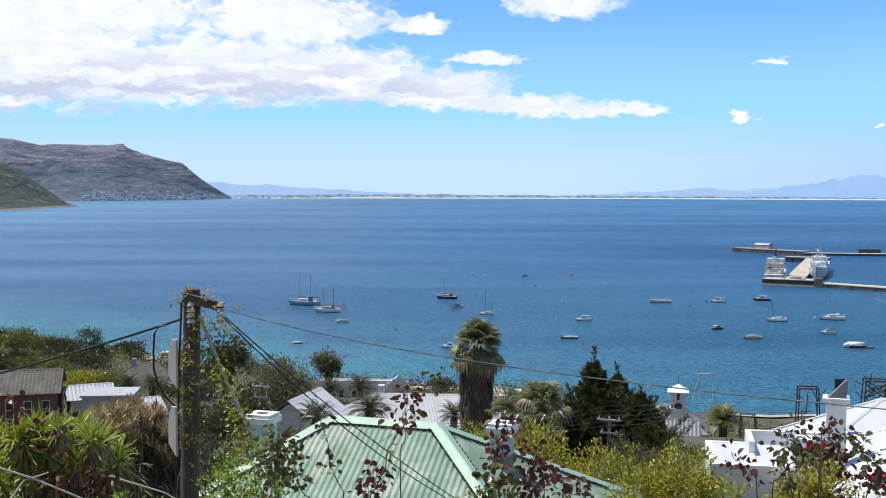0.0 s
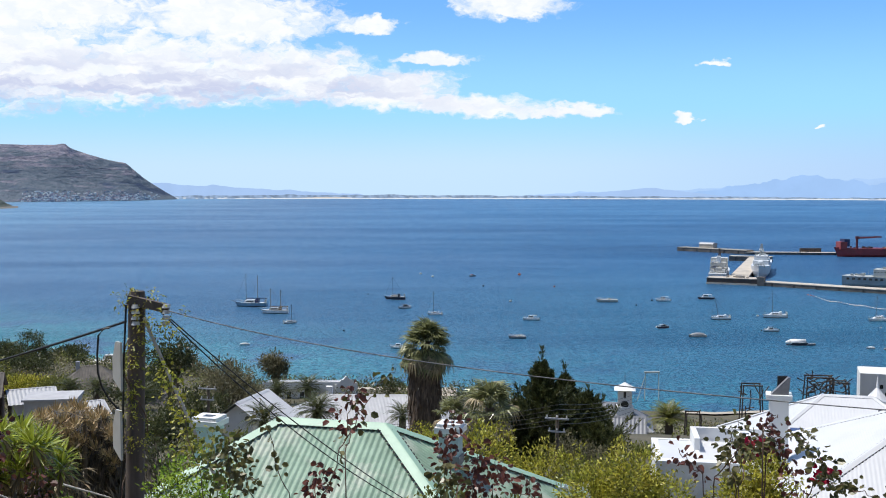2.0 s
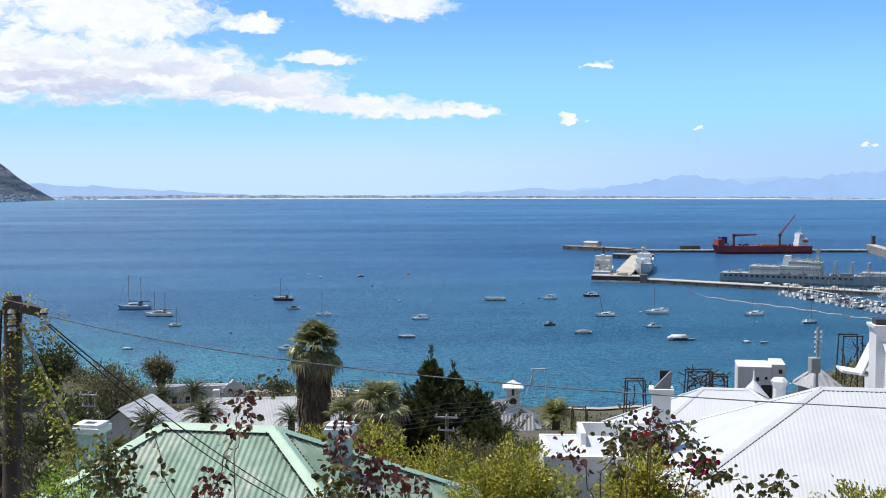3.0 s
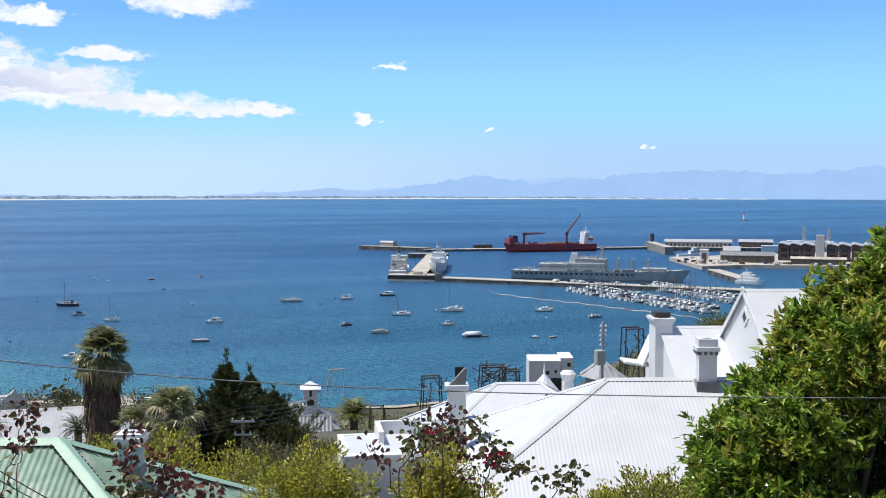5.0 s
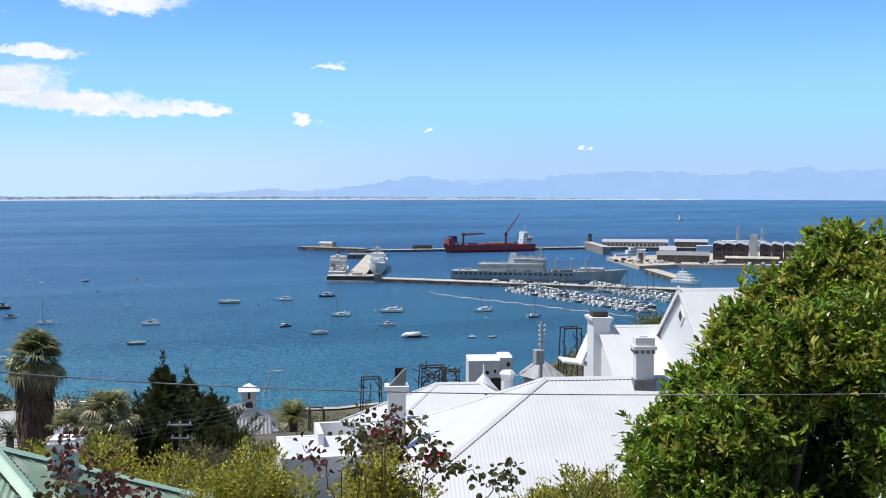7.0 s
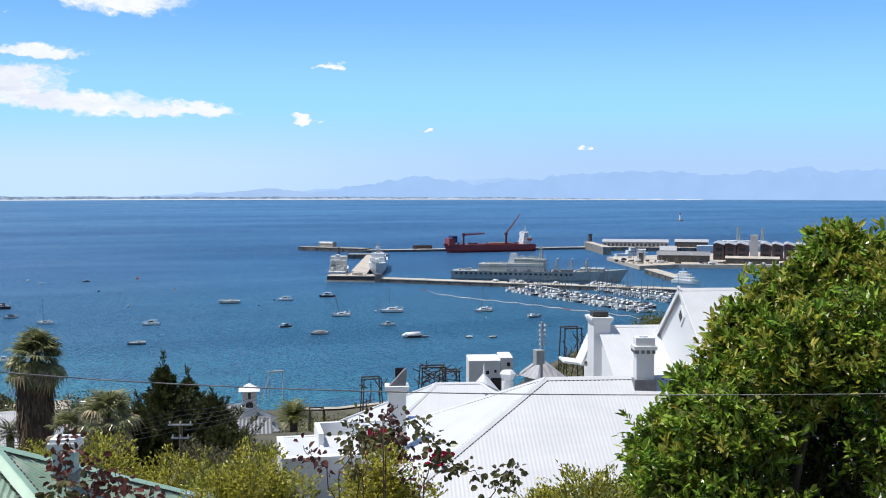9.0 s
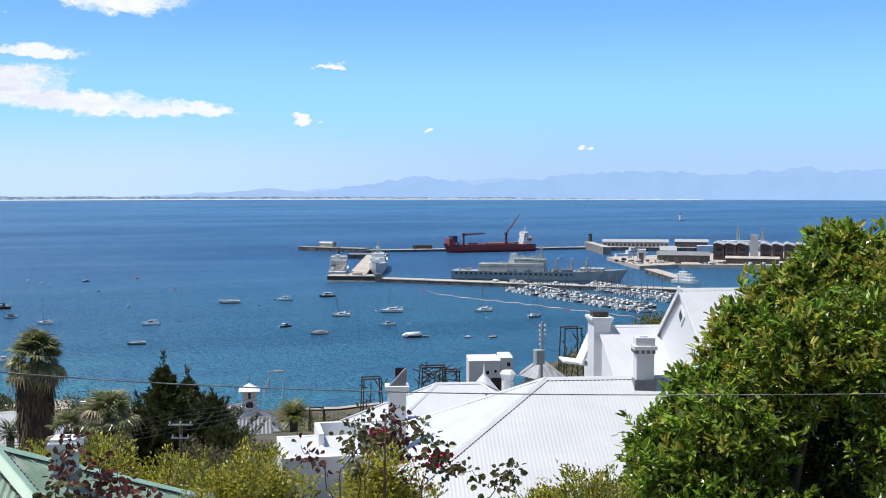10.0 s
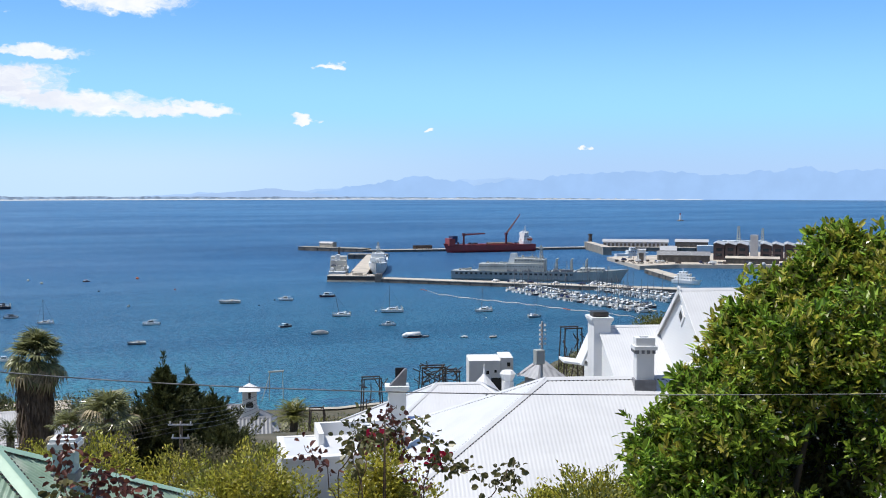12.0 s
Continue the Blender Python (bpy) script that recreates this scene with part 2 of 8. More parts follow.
WHITE_ROOF = material("white_roof_paint", (0.655, 0.66, 0.67), (0.60, 0.605, 0.615), 0.7, 0.45, stain=(0.58, 0.59, 0.60), stain_scale=0.5, stain_at=(0.62, 0.85))
WHITE_WALL = material("white_plaster", (0.78, 0.78, 0.77), (0.70, 0.70, 0.69), 0.8, 0.75, stain=(0.58, 0.56, 0.52), stain_scale=0.7, stain_at=(0.58, 0.8), bump=0.2, streak=3)
GREEN_ROOF = material("green_roof_paint", (0.285, 0.405, 0.305), (0.205, 0.305, 0.225), 1.6, 0.6, stain=(0.46, 0.50, 0.42), stain_scale=1.1, stain_at=(0.48, 0.66), bump=0.15)
GREEN_CAP = material("green_ridge_paint", (0.36, 0.53, 0.40), (0.29, 0.45, 0.34), 1.6, 0.5, stain=(0.30, 0.36, 0.30), stain_scale=2.0, stain_at=(0.6, 0.75))
TEAL_PLASTER = material("pale_teal_plaster", (0.50, 0.62, 0.62), (0.44, 0.56, 0.57), 2.0, 0.8, stain=(0.36, 0.42, 0.42), stain_scale=1.5, stain_at=(0.6, 0.75), bump=0.2)
GREY_ROOF = material("grey_roof_sheet", (0.27, 0.265, 0.26), (0.21, 0.205, 0.20), 0.8, 0.5, stain=(0.55, 0.55, 0.55), stain_scale=0.4)
PALE_ROOF = material("pale_grey_roof_sheet", (0.46, 0.465, 0.48), (0.39, 0.395, 0.41), 0.8, 0.5, stain=(0.42, 0.42, 0.42), stain_scale=0.4, stain_at=(0.6, 0.75))
SLATE_ROOF = material("blue_grey_roof_sheet", (0.215, 0.225, 0.25), (0.17, 0.18, 0.20), 0.8, 0.5, stain=(0.30, 0.30, 0.31), stain_scale=0.5)
BROWN_ROOF = material("weathered_fibre_cement_roof", (0.14, 0.125, 0.11), (0.10, 0.09, 0.08), 0.8, 0.9, stain=(0.20, 0.18, 0.155), stain_scale=0.5)
BRICK = material("red_brown_brick", (0.22, 0.10, 0.07), (0.16, 0.075, 0.055), 3, 0.85, stain=(0.26, 0.15, 0.11), stain_scale=0.8, bump=0.3)
FACTORY_WALL = material("dark_brown_brick", (0.085, 0.058, 0.058), (0.06, 0.042, 0.045), 0.3, 0.85, stain=(0.12, 0.09, 0.085), stain_scale=0.1)
GREY_WALL = material("grey_plaster", (0.46, 0.46, 0.47), (0.38, 0.38, 0.40), 1.0, 0.8, stain=(0.3, 0.3, 0.3), stain_scale=0.7, stain_at=(0.6, 0.8))
CONCRETE = material("harbour_concrete", (0.56, 0.50, 0.42), (0.44, 0.39, 0.32), 0.15, 0.85, stain=(0.32, 0.29, 0.25), stain_scale=0.05, bump=0.2)
BREAKWATER = material("weathered_breakwater_concrete", (0.34, 0.31, 0.26), (0.24, 0.22, 0.18), 0.2, 0.85, stain=(0.16, 0.14, 0.12), stain_scale=0.08)
CONCRETE_DARK = material("dark_quay_wall", (0.16, 0.14, 0.12), (0.10, 0.09, 0.08), 0.3, 0.7, stain=(0.24, 0.21, 0.17), stain_scale=0.1)
SAND = material("beach_sand", (0.46, 0.41, 0.33), (0.36, 0.32, 0.26), 0.3, 0.95)
GLASS_DARK = material("dark_window_glass", (0.02, 0.025, 0.03), (0.03, 0.035, 0.04), 2.0, 0.08, spec=0.6)
BLACK = material("black_metal", (0.03, 0.03, 0.03), (0.05, 0.045, 0.04), 4.0, 0.5, stain=(0.10, 0.06, 0.04), stain_scale=3)
RUST = material("rusty_steel", (0.085, 0.065, 0.055), (0.055, 0.048, 0.044), 2.0, 0.8, stain=(0.14, 0.08, 0.055), stain_scale=1.0)
LEAD = material("grey_flashing", (0.22, 0.22, 0.23), (0.16, 0.16, 0.17), 3.0, 0.6)
NAVY_GREY = material("naval_grey_paint", (0.43, 0.45, 0.43), (0.34, 0.36, 0.35), 0.2, 0.55, stain=(0.24, 0.22, 0.2), stain_scale=0.15, stain_at=(0.6, 0.75), streak=4)
PALE_GREY = material("pale_ship_paint", (0.66, 0.69, 0.70), (0.58, 0.61, 0.63), 0.2, 0.5)
SHIP_RED = material("red_hull_paint", (0.36, 0.06, 0.06), (0.28, 0.05, 0.05), 0.15, 0.5, stain=(0.22, 0.06, 0.05), stain_scale=0.1)
CRANE_RED = material("crane_red_paint", (0.17, 0.03, 0.035), (0.12, 0.025, 0.03), 1.0, 0.5)
NAVY_BLUE = material("dark_blue_paint", (0.02, 0.035, 0.11), (0.03, 0.04, 0.10), 1.0, 0.45)
BLUE_SHEET = material("blue_sheet", (0.04, 0.085, 0.22), (0.035, 0.07, 0.18), 2.0, 0.5)
BOAT_WHITE = material("white_gelcoat", (0.86, 0.86, 0.85), (0.74, 0.74, 0.72), 0.8, 0.3)
BOAT_CREAM = material("weathered_boat_paint", (0.62, 0.60, 0.54), (0.52, 0.50, 0.45), 0.8, 0.5)
BOAT_DARK = material("dark_hull_paint", (0.025, 0.03, 0.05), (0.04, 0.04, 0.05), 1.0, 0.35)
BOAT_BLUE = material("light_blue_hull_paint", (0.22, 0.36, 0.46), (0.2, 0.32, 0.42), 1.0, 0.4)
BOAT_GREY = material("grey_boat_tube", (0.30, 0.31, 0.32), (0.25, 0.26, 0.27), 1.0, 0.5)
TEAK = material("teak_deck", (0.30, 0.20, 0.11), (0.24, 0.16, 0.09), 3.0, 0.6)
ORANGE = material("orange_plastic", (0.75, 0.15, 0.04), (0.62, 0.12, 0.04), 2.0, 0.5)
FLOAT_WHITE = material("pale_float", (0.72, 0.68, 0.62), (0.62, 0.55, 0.5), 0.4, 0.6)
WOOD_POLE = material("creosoted_pole_wood", (0.15, 0.115, 0.095), (0.085, 0.068, 0.058), 6.0, 0.85, bump=0.6, bump_scale=18, streak=8, stain=(0.16, 0.13, 0.11), stain_scale=2)
BARK = material("grey_brown_bark", (0.16, 0.13, 0.10), (0.10, 0.08, 0.06), 5.0, 0.9, bump=0.6, streak=3)
PALE_TWIG = material("bare_pale_twig", (0.66, 0.60, 0.52), (0.52, 0.46, 0.38), 8.0, 0.8, bump=0.3)
RED_STEM = material("reddish_brown_stem", (0.12, 0.06, 0.045), (0.09, 0.07, 0.04), 8.0, 0.7)
CABLE = material("black_cable", (0.02, 0.02, 0.02), (0.035, 0.033, 0.03), 8.0, 0.5)
TWISTED = material("grey_twisted_cable", (0.20, 0.20, 0.20), (0.04, 0.04, 0.04), 5.0, 0.5)
PORCELAIN = material("insulator_porcelain", (0.62, 0.60, 0.56), (0.55, 0.53, 0.5), 2.0, 0.25)
SIGN_BACK = material("grey_sign_plate", (0.62, 0.60, 0.55), (0.52, 0.50, 0.45), 2.0, 0.4)
# ---------------------------------------------------------------- helpers for building
def polar(az, d, z=0.0):
    """A place by its bearing from the viewpoint (degrees clockwise from +y) and its distance along the ground."""
    a = radians(az)
    return Vector((d * math.sin(a), d * math.cos(a), z))


def lerp_table(x, xs, ys):
    return float(np.interp(x, xs, ys))


def mesh_of(name, verts, faces, mat, smooth=False):
    me = bpy.data.meshes.new(name)
    me.from_pydata([tuple(v) for v in verts], [], faces)
    me.materials.append(mat)
    if smooth:
        me.shade_smooth()
    me.update()
    return me


def part(name, data, mat=None, parent=None, label="", m=None, smooth=False):
    """One mesh object under a thing or under a part; data is a bmesh or a mesh."""
    if isinstance(data, bmesh.types.BMesh):
        me = bpy.data.meshes.new(name)
        data.to_mesh(me)
        data.free()
        me.materials.append(mat)
        if smooth:
            me.shade_smooth()
    else:
        me = data
    ob = new(name, me)
    if parent:
        ob.parent = parent
    if m is not None:
        ob.matrix_basis = m
    if label:
        ob["label"] = label
    return ob


def thing(name, label, category, m=None, group="", kind=""):
    ob = new(name)
    ob.empty_display_size = 0.3
    if m is not None:
        ob.matrix_basis = m
    return tagged(ob, label, category, group, kind)


def box(bm, sx, sy, sz, x=0, y=0, z=0, bevel=0.0, m=None):
    """A block standing on z, centred on x and y."""
    r = bmesh.ops.create_cube(bm, size=1.0, matrix=(m or Matrix()) @ Matrix.Translation((x, y, z + sz / 2)) @ Matrix.Diagonal((sx, sy, sz, 1)))
    if bevel:
        es = {e for v in r["verts"] for e in v.link_edges}
        bmesh.ops.bevel(bm, geom=list(es), offset=bevel, segments=1, affect="EDGES")
    return bm


def rod(bm, a, b, r1, r2=None, seg=8):
    """A round bar from a to b."""
    a, b = Vector(a), Vector(b)
    d = b - a
    m = Matrix.Translation((a + b) / 2) @ d.to_track_quat("Z", "Y").to_matrix().to_4x4()
    bmesh.ops.create_cone(bm, cap_ends=True, segments=seg, radius1=r1, radius2=r1 if r2 is None else r2, depth=d.length, matrix=m)
    return bm


def prism(bm, profile, y0, y1, m=None):
    """An outline in x and z, drawn out along y."""
    m = m or Matrix()
    a = [bm.verts.new(m @ Vector((x, y0, z))) for x, z in profile]
    b = [bm.verts.new(m @ Vector((x, y1, z))) for x, z in profile]
    n = len(a)
    bm.faces.new(a)
    bm.faces.new(b[::-1])
    for i in range(n):
        bm.faces.new((a[i], b[i], b[(i + 1) % n], a[(i + 1) % n])[::-1])
    bmesh.ops.recalc_face_normals(bm, faces=bm.faces)
    return bm


def tube_mesh(name, pts, r, mat, seg=6, r_end=None):
    """A bent round bar through the points, as one mesh."""
    pts = [Vector(p) for p in pts]
    n = len(pts)
    verts, faces = [], []
    for i, p in enumerate(pts):
        d = (pts[min(i + 1, n - 1)] - pts[max(i - 1, 0)]).normalized()
        s = d.cross(Vector((0.3, 0.2, 1))).normalized()
        u = s.cross(d)
        rr = r if r_end is None else r + (r_end - r) * i / (n - 1)
        for j in range(seg):
            a = 2 * math.pi * j / seg
            verts.append(p + (s * math.cos(a) + u * math.sin(a)) * rr)
    for i in range(n - 1):
        for j in range(seg):
            k = (j + 1) % seg
            faces.append((i * seg + j, i * seg + k, (i + 1) * seg + k, (i + 1) * seg + j))
    return mesh_of(name, verts, faces, mat, True)


def sag(a, b, drop, n=24):
    """Points of a wire that hangs between two places."""
    a, b = Vector(a), Vector(b)
    return [a.lerp(b, i / n) - Vector((0, 0, drop * 4 * (i / n) * (1 - i / n))) for i in range(n + 1)]


# ---------------------------------------------------------------- ground, sea, mountains
SHORE_AZ = (-180, -75, -60, -45, -30, -22, -14.5, -7, 0, 13, 17, 26, 30, 33.2, 38, 45, 60, 75, 180)
SHORE_D = (4900, 4900, 3300, 1900, 640, 474, 409, 354, 338, 312, 312, 336, 430, 515, 640, 800, 1500, 4900, 4900)


def ground_z(az, d):
    """Height of the hillside: steep below the viewpoint, then falling to the shore; the mountain behind."""
    r = lerp_table(az, SHORE_AZ, SHORE_D)
    if abs(az) < 60:
        xs = (0, 3, 6, 10, 18, 30, 60, 80, 150, 0.55 * r + 40, 0.8 * r, r - 6, r + 6, r + 120, 6000)
        zs = (63.3, 63.0, 61.0, 58.6, 56.6, 53.2, 48.0, 44.6, 31.0, lerp_table(az, (4, 9, 26, 31), (22.0, 16.5, 16.5, 22.0)), lerp_table(az, (4, 9, 26, 31), (9.0, 6.5, 6.5, 9.0)), 1.4, -0.8, -9.0, -12.0)
        front = lerp_table(d, xs, zs)
    else:
        front = 0.0
    back = 63.3 + max(0.0, d - 3) * 0.22 if d < 1500 else 392.0 - (d - 1500) * 0.05
    w = min(1.0, max(0.0, (abs(az) - 48) / 12))
    return front * (1 - w) + back * w


def build_ground():
    azs = [a for a in np.arange(-180, 180, 6.0) if abs(a) > 48] + list(np.arange(-48, 48.1, 1.0))
    azs = sorted(set(float(a) for a in azs))
    ds = [0.0, 1.5, 3, 4.5, 6, 8, 10, 13, 16, 20, 25, 30, 38, 46, 54, 62, 71, 80, 95, 110, 130, 150, 175, 200, 225, 250, 270, 285, 300, 312, 325, 340,
          360, 385, 410, 440, 475, 520, 580, 650, 750, 900, 1200, 1700, 2500, 3500, 4850]
    verts, faces = [], []
    for a in azs:
        for d in ds:
            p = polar(a, d, ground_z(a, d))
            if 20 < d < 900:
                p.z += (noise.noise(p * 0.05) * 0.8 + noise.noise(p * 0.012) * 2.0) * (1 if p.z > 6 else 0.15)
            verts.append(p)
    n = len(ds)
    for i in range(len(azs)):
        j = (i + 1) % len(azs)
        for q in range(n - 1):
            faces.append((i * n + q, j * n + q, j * n + q + 1, i * n + q + 1)[::-1])
    tagged(new("ground", mesh_of("ground", verts, faces, EARTH, True)), "steep dry hillside falling to the bay, scrub and bare earth", "ground", kind="structure")


def build_sea():
    verts, faces = [(0, 0, 0)], []
    rings, seg = (250, 400, 700, 1200, 2200, 4900), 96
    for r in rings:
        verts += [polar(360 * i / seg, r) for i in range(seg)]
    for i in range(seg):
        faces.append((0, 1 + (i + 1) % seg, 1 + i))
        for q in range(len(rings) - 1):
            a, b = 1 + q * seg, 1 + (q + 1) * seg
            faces.append((a + i, a + (i + 1) % seg, b + (i + 1) % seg, b + i))
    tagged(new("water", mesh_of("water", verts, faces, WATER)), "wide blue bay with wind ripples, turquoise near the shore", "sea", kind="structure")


def slope(name, label, az0, az1, d0, d1, ridge, mat, steps=150, rows=26, rough=1.0, kind="structure"):
    """A mountainside between two bearings: foot at d0(az), ridge at d1, its crest line by ridge(az) in metres."""
    verts, faces = [], []
    for i in range(steps + 1):
        a = az0 + (az1 - az0) * i / steps
        top, f0, f1 = ridge(a), d0(a), d1(a)
        for j in range(rows + 1):
            s = j / rows
            d = f0 + (f1 - f0) * s
            prof = 0.62 * s ** 1.15 + 0.38 * (1 / (1 + math.exp(-14 * (s - 0.74)))) * s       # scree below, cliffs above
            p = polar(a, d)
            n1 = noise.fractal(Vector((p.x * 0.0022, p.y * 0.0022, 3)), 1.0, 2.0, 5)
            gully = noise.fractal(Vector((a * 0.9, s * 1.5, 7)), 0.8, 2.0, 4)
            ledge = noise.fractal(Vector((a * 0.35, s * 7.0, 2)), 0.9, 2.0, 5)
            h = top * prof * (1 + (0.20 * n1 + 0.18 * gully + 0.16 * ledge) * rough * (1 - s) * 1.2) + 0.03 * top * n1 * rough * (s > 0.95)
            p.z = max(h, -2.0 if j == 0 else 0.5)
            verts.append(p)
        verts.append(polar(a, f1 + 60, -2))
    n = rows + 2
    for i in range(steps):
        for j in range(n - 1):
            faces.append((i * n + j, i * n + j + 1, (i + 1) * n + j + 1, (i + 1) * n + j))
    ob = new(name, mesh_of(name, verts, faces, mat, True))
    return tagged(ob, label, "mountain", kind=kind)


def mountain_foot(a):
    return lerp_table(a, (-60, -18, -13, -11), (3900, 4150, 4400, 4730))


def mountain_crest(a):
    """Height of the far mountain's crest by bearing."""
    xs = (-60, -40, -30, -24, -22, -21.5, -20.3, -19.8, -18, -16.9, -16.4, -16.1, -15.2, -14.3, -13.5, -13.1, -12.7, -12.2, -11.6, -11.0)
    el = (3.0, 2.6, 2.5, 2.35, 2.24, 2.2, 1.92, 1.98, 1.94, 1.97, 2.06, 1.82, 1.50, 1.24, 1.08, 0.72, 0.36, 0.0, -0.38, -0.74)
    return EYE + 4760 * math.tan(radians(lerp_table(a, xs, el)))


def build_mountains():
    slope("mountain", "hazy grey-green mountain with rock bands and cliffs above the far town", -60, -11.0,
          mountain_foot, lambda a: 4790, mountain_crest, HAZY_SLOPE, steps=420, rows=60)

    def crest2(a):
        xs = (-60, -40, -30, -24, -22, -21, -20, -19.3, -18.8)
        el = (3.2, 2.6, 2.2, 1.55, 1.02, 0.45, -0.3, -0.85, -1.1)
        return max(1.0, EYE + 3300 * math.tan(radians(lerp_table(a, xs, el))))
    slope("headland", "dark green scrub-covered headland running down to a rocky shore", -60, -18.75,
          lambda a: lerp_table(a, (-60, -24, -22, -18.75), (2100, 2600, 2830, 3190)), lambda a: lerp_table(a, (-60, -22, -18.75), (3200, 3300, 3260)), crest2, FYNBOS, steps=120, rows=18)
    slope("rocky_shore", "pale rocks along the foot of the headland", -60, -18.6,
          lambda a: lerp_table(a, (-60, -24, -22, -18.6), (2060, 2540, 2760, 3150)), lambda a: lerp_table(a, (-60, -24, -22, -18.6), (2160, 2640, 2880, 3215)),
          lambda a: 3.5 + 2.5 * noise.noise(Vector((a * 2, 0, 0))), ROCK, steps=110, rows=5)


def ridge_line(name, label, az0, az1, d, height, mat, steps=300):
    """A far range as a thin ridge standing on the sea's rim."""
    verts, faces = [], []
    for i in range(steps + 1):
        a = az0 + (az1 - az0) * i / steps
        verts += [polar(a, d - 8, -1), polar(a, d, max(0.2, height(a))), polar(a, d + 8, -1)]
    for i in range(steps):
        for j in range(2):
            faces.append((i * 3 + j, i * 3 + j + 1, i * 3 + j + 4, i * 3 + j + 3))
    return tagged(new(name, mesh_of(name, verts, faces, mat)), label, "mountains", kind="structure")


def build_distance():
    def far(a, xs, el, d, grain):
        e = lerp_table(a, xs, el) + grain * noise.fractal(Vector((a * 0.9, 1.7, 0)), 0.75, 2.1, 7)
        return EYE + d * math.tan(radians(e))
    # these tones glow by themselves, with the haze mixed into each
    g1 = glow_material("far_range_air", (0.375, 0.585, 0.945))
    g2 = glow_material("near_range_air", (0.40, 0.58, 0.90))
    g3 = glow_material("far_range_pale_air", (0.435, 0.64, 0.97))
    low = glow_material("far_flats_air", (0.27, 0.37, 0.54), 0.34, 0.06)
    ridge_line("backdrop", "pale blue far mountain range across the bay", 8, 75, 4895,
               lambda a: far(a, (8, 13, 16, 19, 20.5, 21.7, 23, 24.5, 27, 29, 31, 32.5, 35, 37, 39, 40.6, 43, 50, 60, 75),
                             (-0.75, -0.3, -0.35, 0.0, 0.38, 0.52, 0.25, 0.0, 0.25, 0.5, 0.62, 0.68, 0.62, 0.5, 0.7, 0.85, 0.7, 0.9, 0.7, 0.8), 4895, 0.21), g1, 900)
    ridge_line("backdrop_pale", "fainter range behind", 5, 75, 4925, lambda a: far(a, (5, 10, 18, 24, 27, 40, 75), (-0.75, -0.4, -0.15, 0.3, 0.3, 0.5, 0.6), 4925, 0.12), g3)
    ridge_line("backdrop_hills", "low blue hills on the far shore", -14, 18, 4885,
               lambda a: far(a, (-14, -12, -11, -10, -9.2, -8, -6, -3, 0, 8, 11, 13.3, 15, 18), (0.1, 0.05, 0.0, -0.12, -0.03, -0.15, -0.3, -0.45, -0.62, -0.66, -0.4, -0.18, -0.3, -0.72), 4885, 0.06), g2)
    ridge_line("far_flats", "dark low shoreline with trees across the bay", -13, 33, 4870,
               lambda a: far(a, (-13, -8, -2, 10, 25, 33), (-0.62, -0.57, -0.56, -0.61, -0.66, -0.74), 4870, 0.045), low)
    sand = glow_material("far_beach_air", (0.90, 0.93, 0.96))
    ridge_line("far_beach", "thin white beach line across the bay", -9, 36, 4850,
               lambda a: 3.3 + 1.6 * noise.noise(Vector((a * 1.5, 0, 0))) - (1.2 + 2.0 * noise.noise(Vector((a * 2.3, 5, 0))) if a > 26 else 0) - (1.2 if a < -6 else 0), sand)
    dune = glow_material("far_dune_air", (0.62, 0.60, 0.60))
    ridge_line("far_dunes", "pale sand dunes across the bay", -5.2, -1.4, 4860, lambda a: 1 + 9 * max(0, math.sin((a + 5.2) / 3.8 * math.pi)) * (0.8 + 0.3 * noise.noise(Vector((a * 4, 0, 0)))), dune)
    # far shore buildings, glowing like the ranges
    bm = bmesh.new()
    rnd = random.Random(4)
    for i in range(120):
        a = rnd.uniform(-11.5, 32)
        w, h = rnd.uniform(3, 14), rnd.uniform(0.5, 4.5)
        m = Matrix.Translation(polar(a, 4855)) @ Matrix.Rotation(-radians(a), 4, "Z")
        box(bm, w, 6, h + 3, m=m)
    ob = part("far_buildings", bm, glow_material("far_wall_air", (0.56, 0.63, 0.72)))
    tagged(ob, "tiny pale buildings along the far shore", "buildings", kind="stuff")


build_ground()
build_sea()
build_mountains()
build_distance()
# ---------------------------------------------------------------- houses
def sheet(verts, faces, start, along, up, width, reach, pitch, amp, step=6):
    """Corrugated sheet: waves across `along`, straight up the slope `up`; reach(u) gives its length up the slope at u."""
    nrm = along.cross(up).normalized()
    n = max(2, int(width / pitch * step))
    base = len(verts)
    for i in range(n + 1):
        u = width * i / n
        off = nrm * (amp * math.sin(2 * math.pi * u / pitch))
        lo, hi = reach(u)
        verts.append(start + along * u + up * lo + off)
        verts.append(start + along * u + up * hi + off)
    for i in range(n):
        q = base + 2 * i
        faces.append((q, q + 2, q + 3, q + 1))


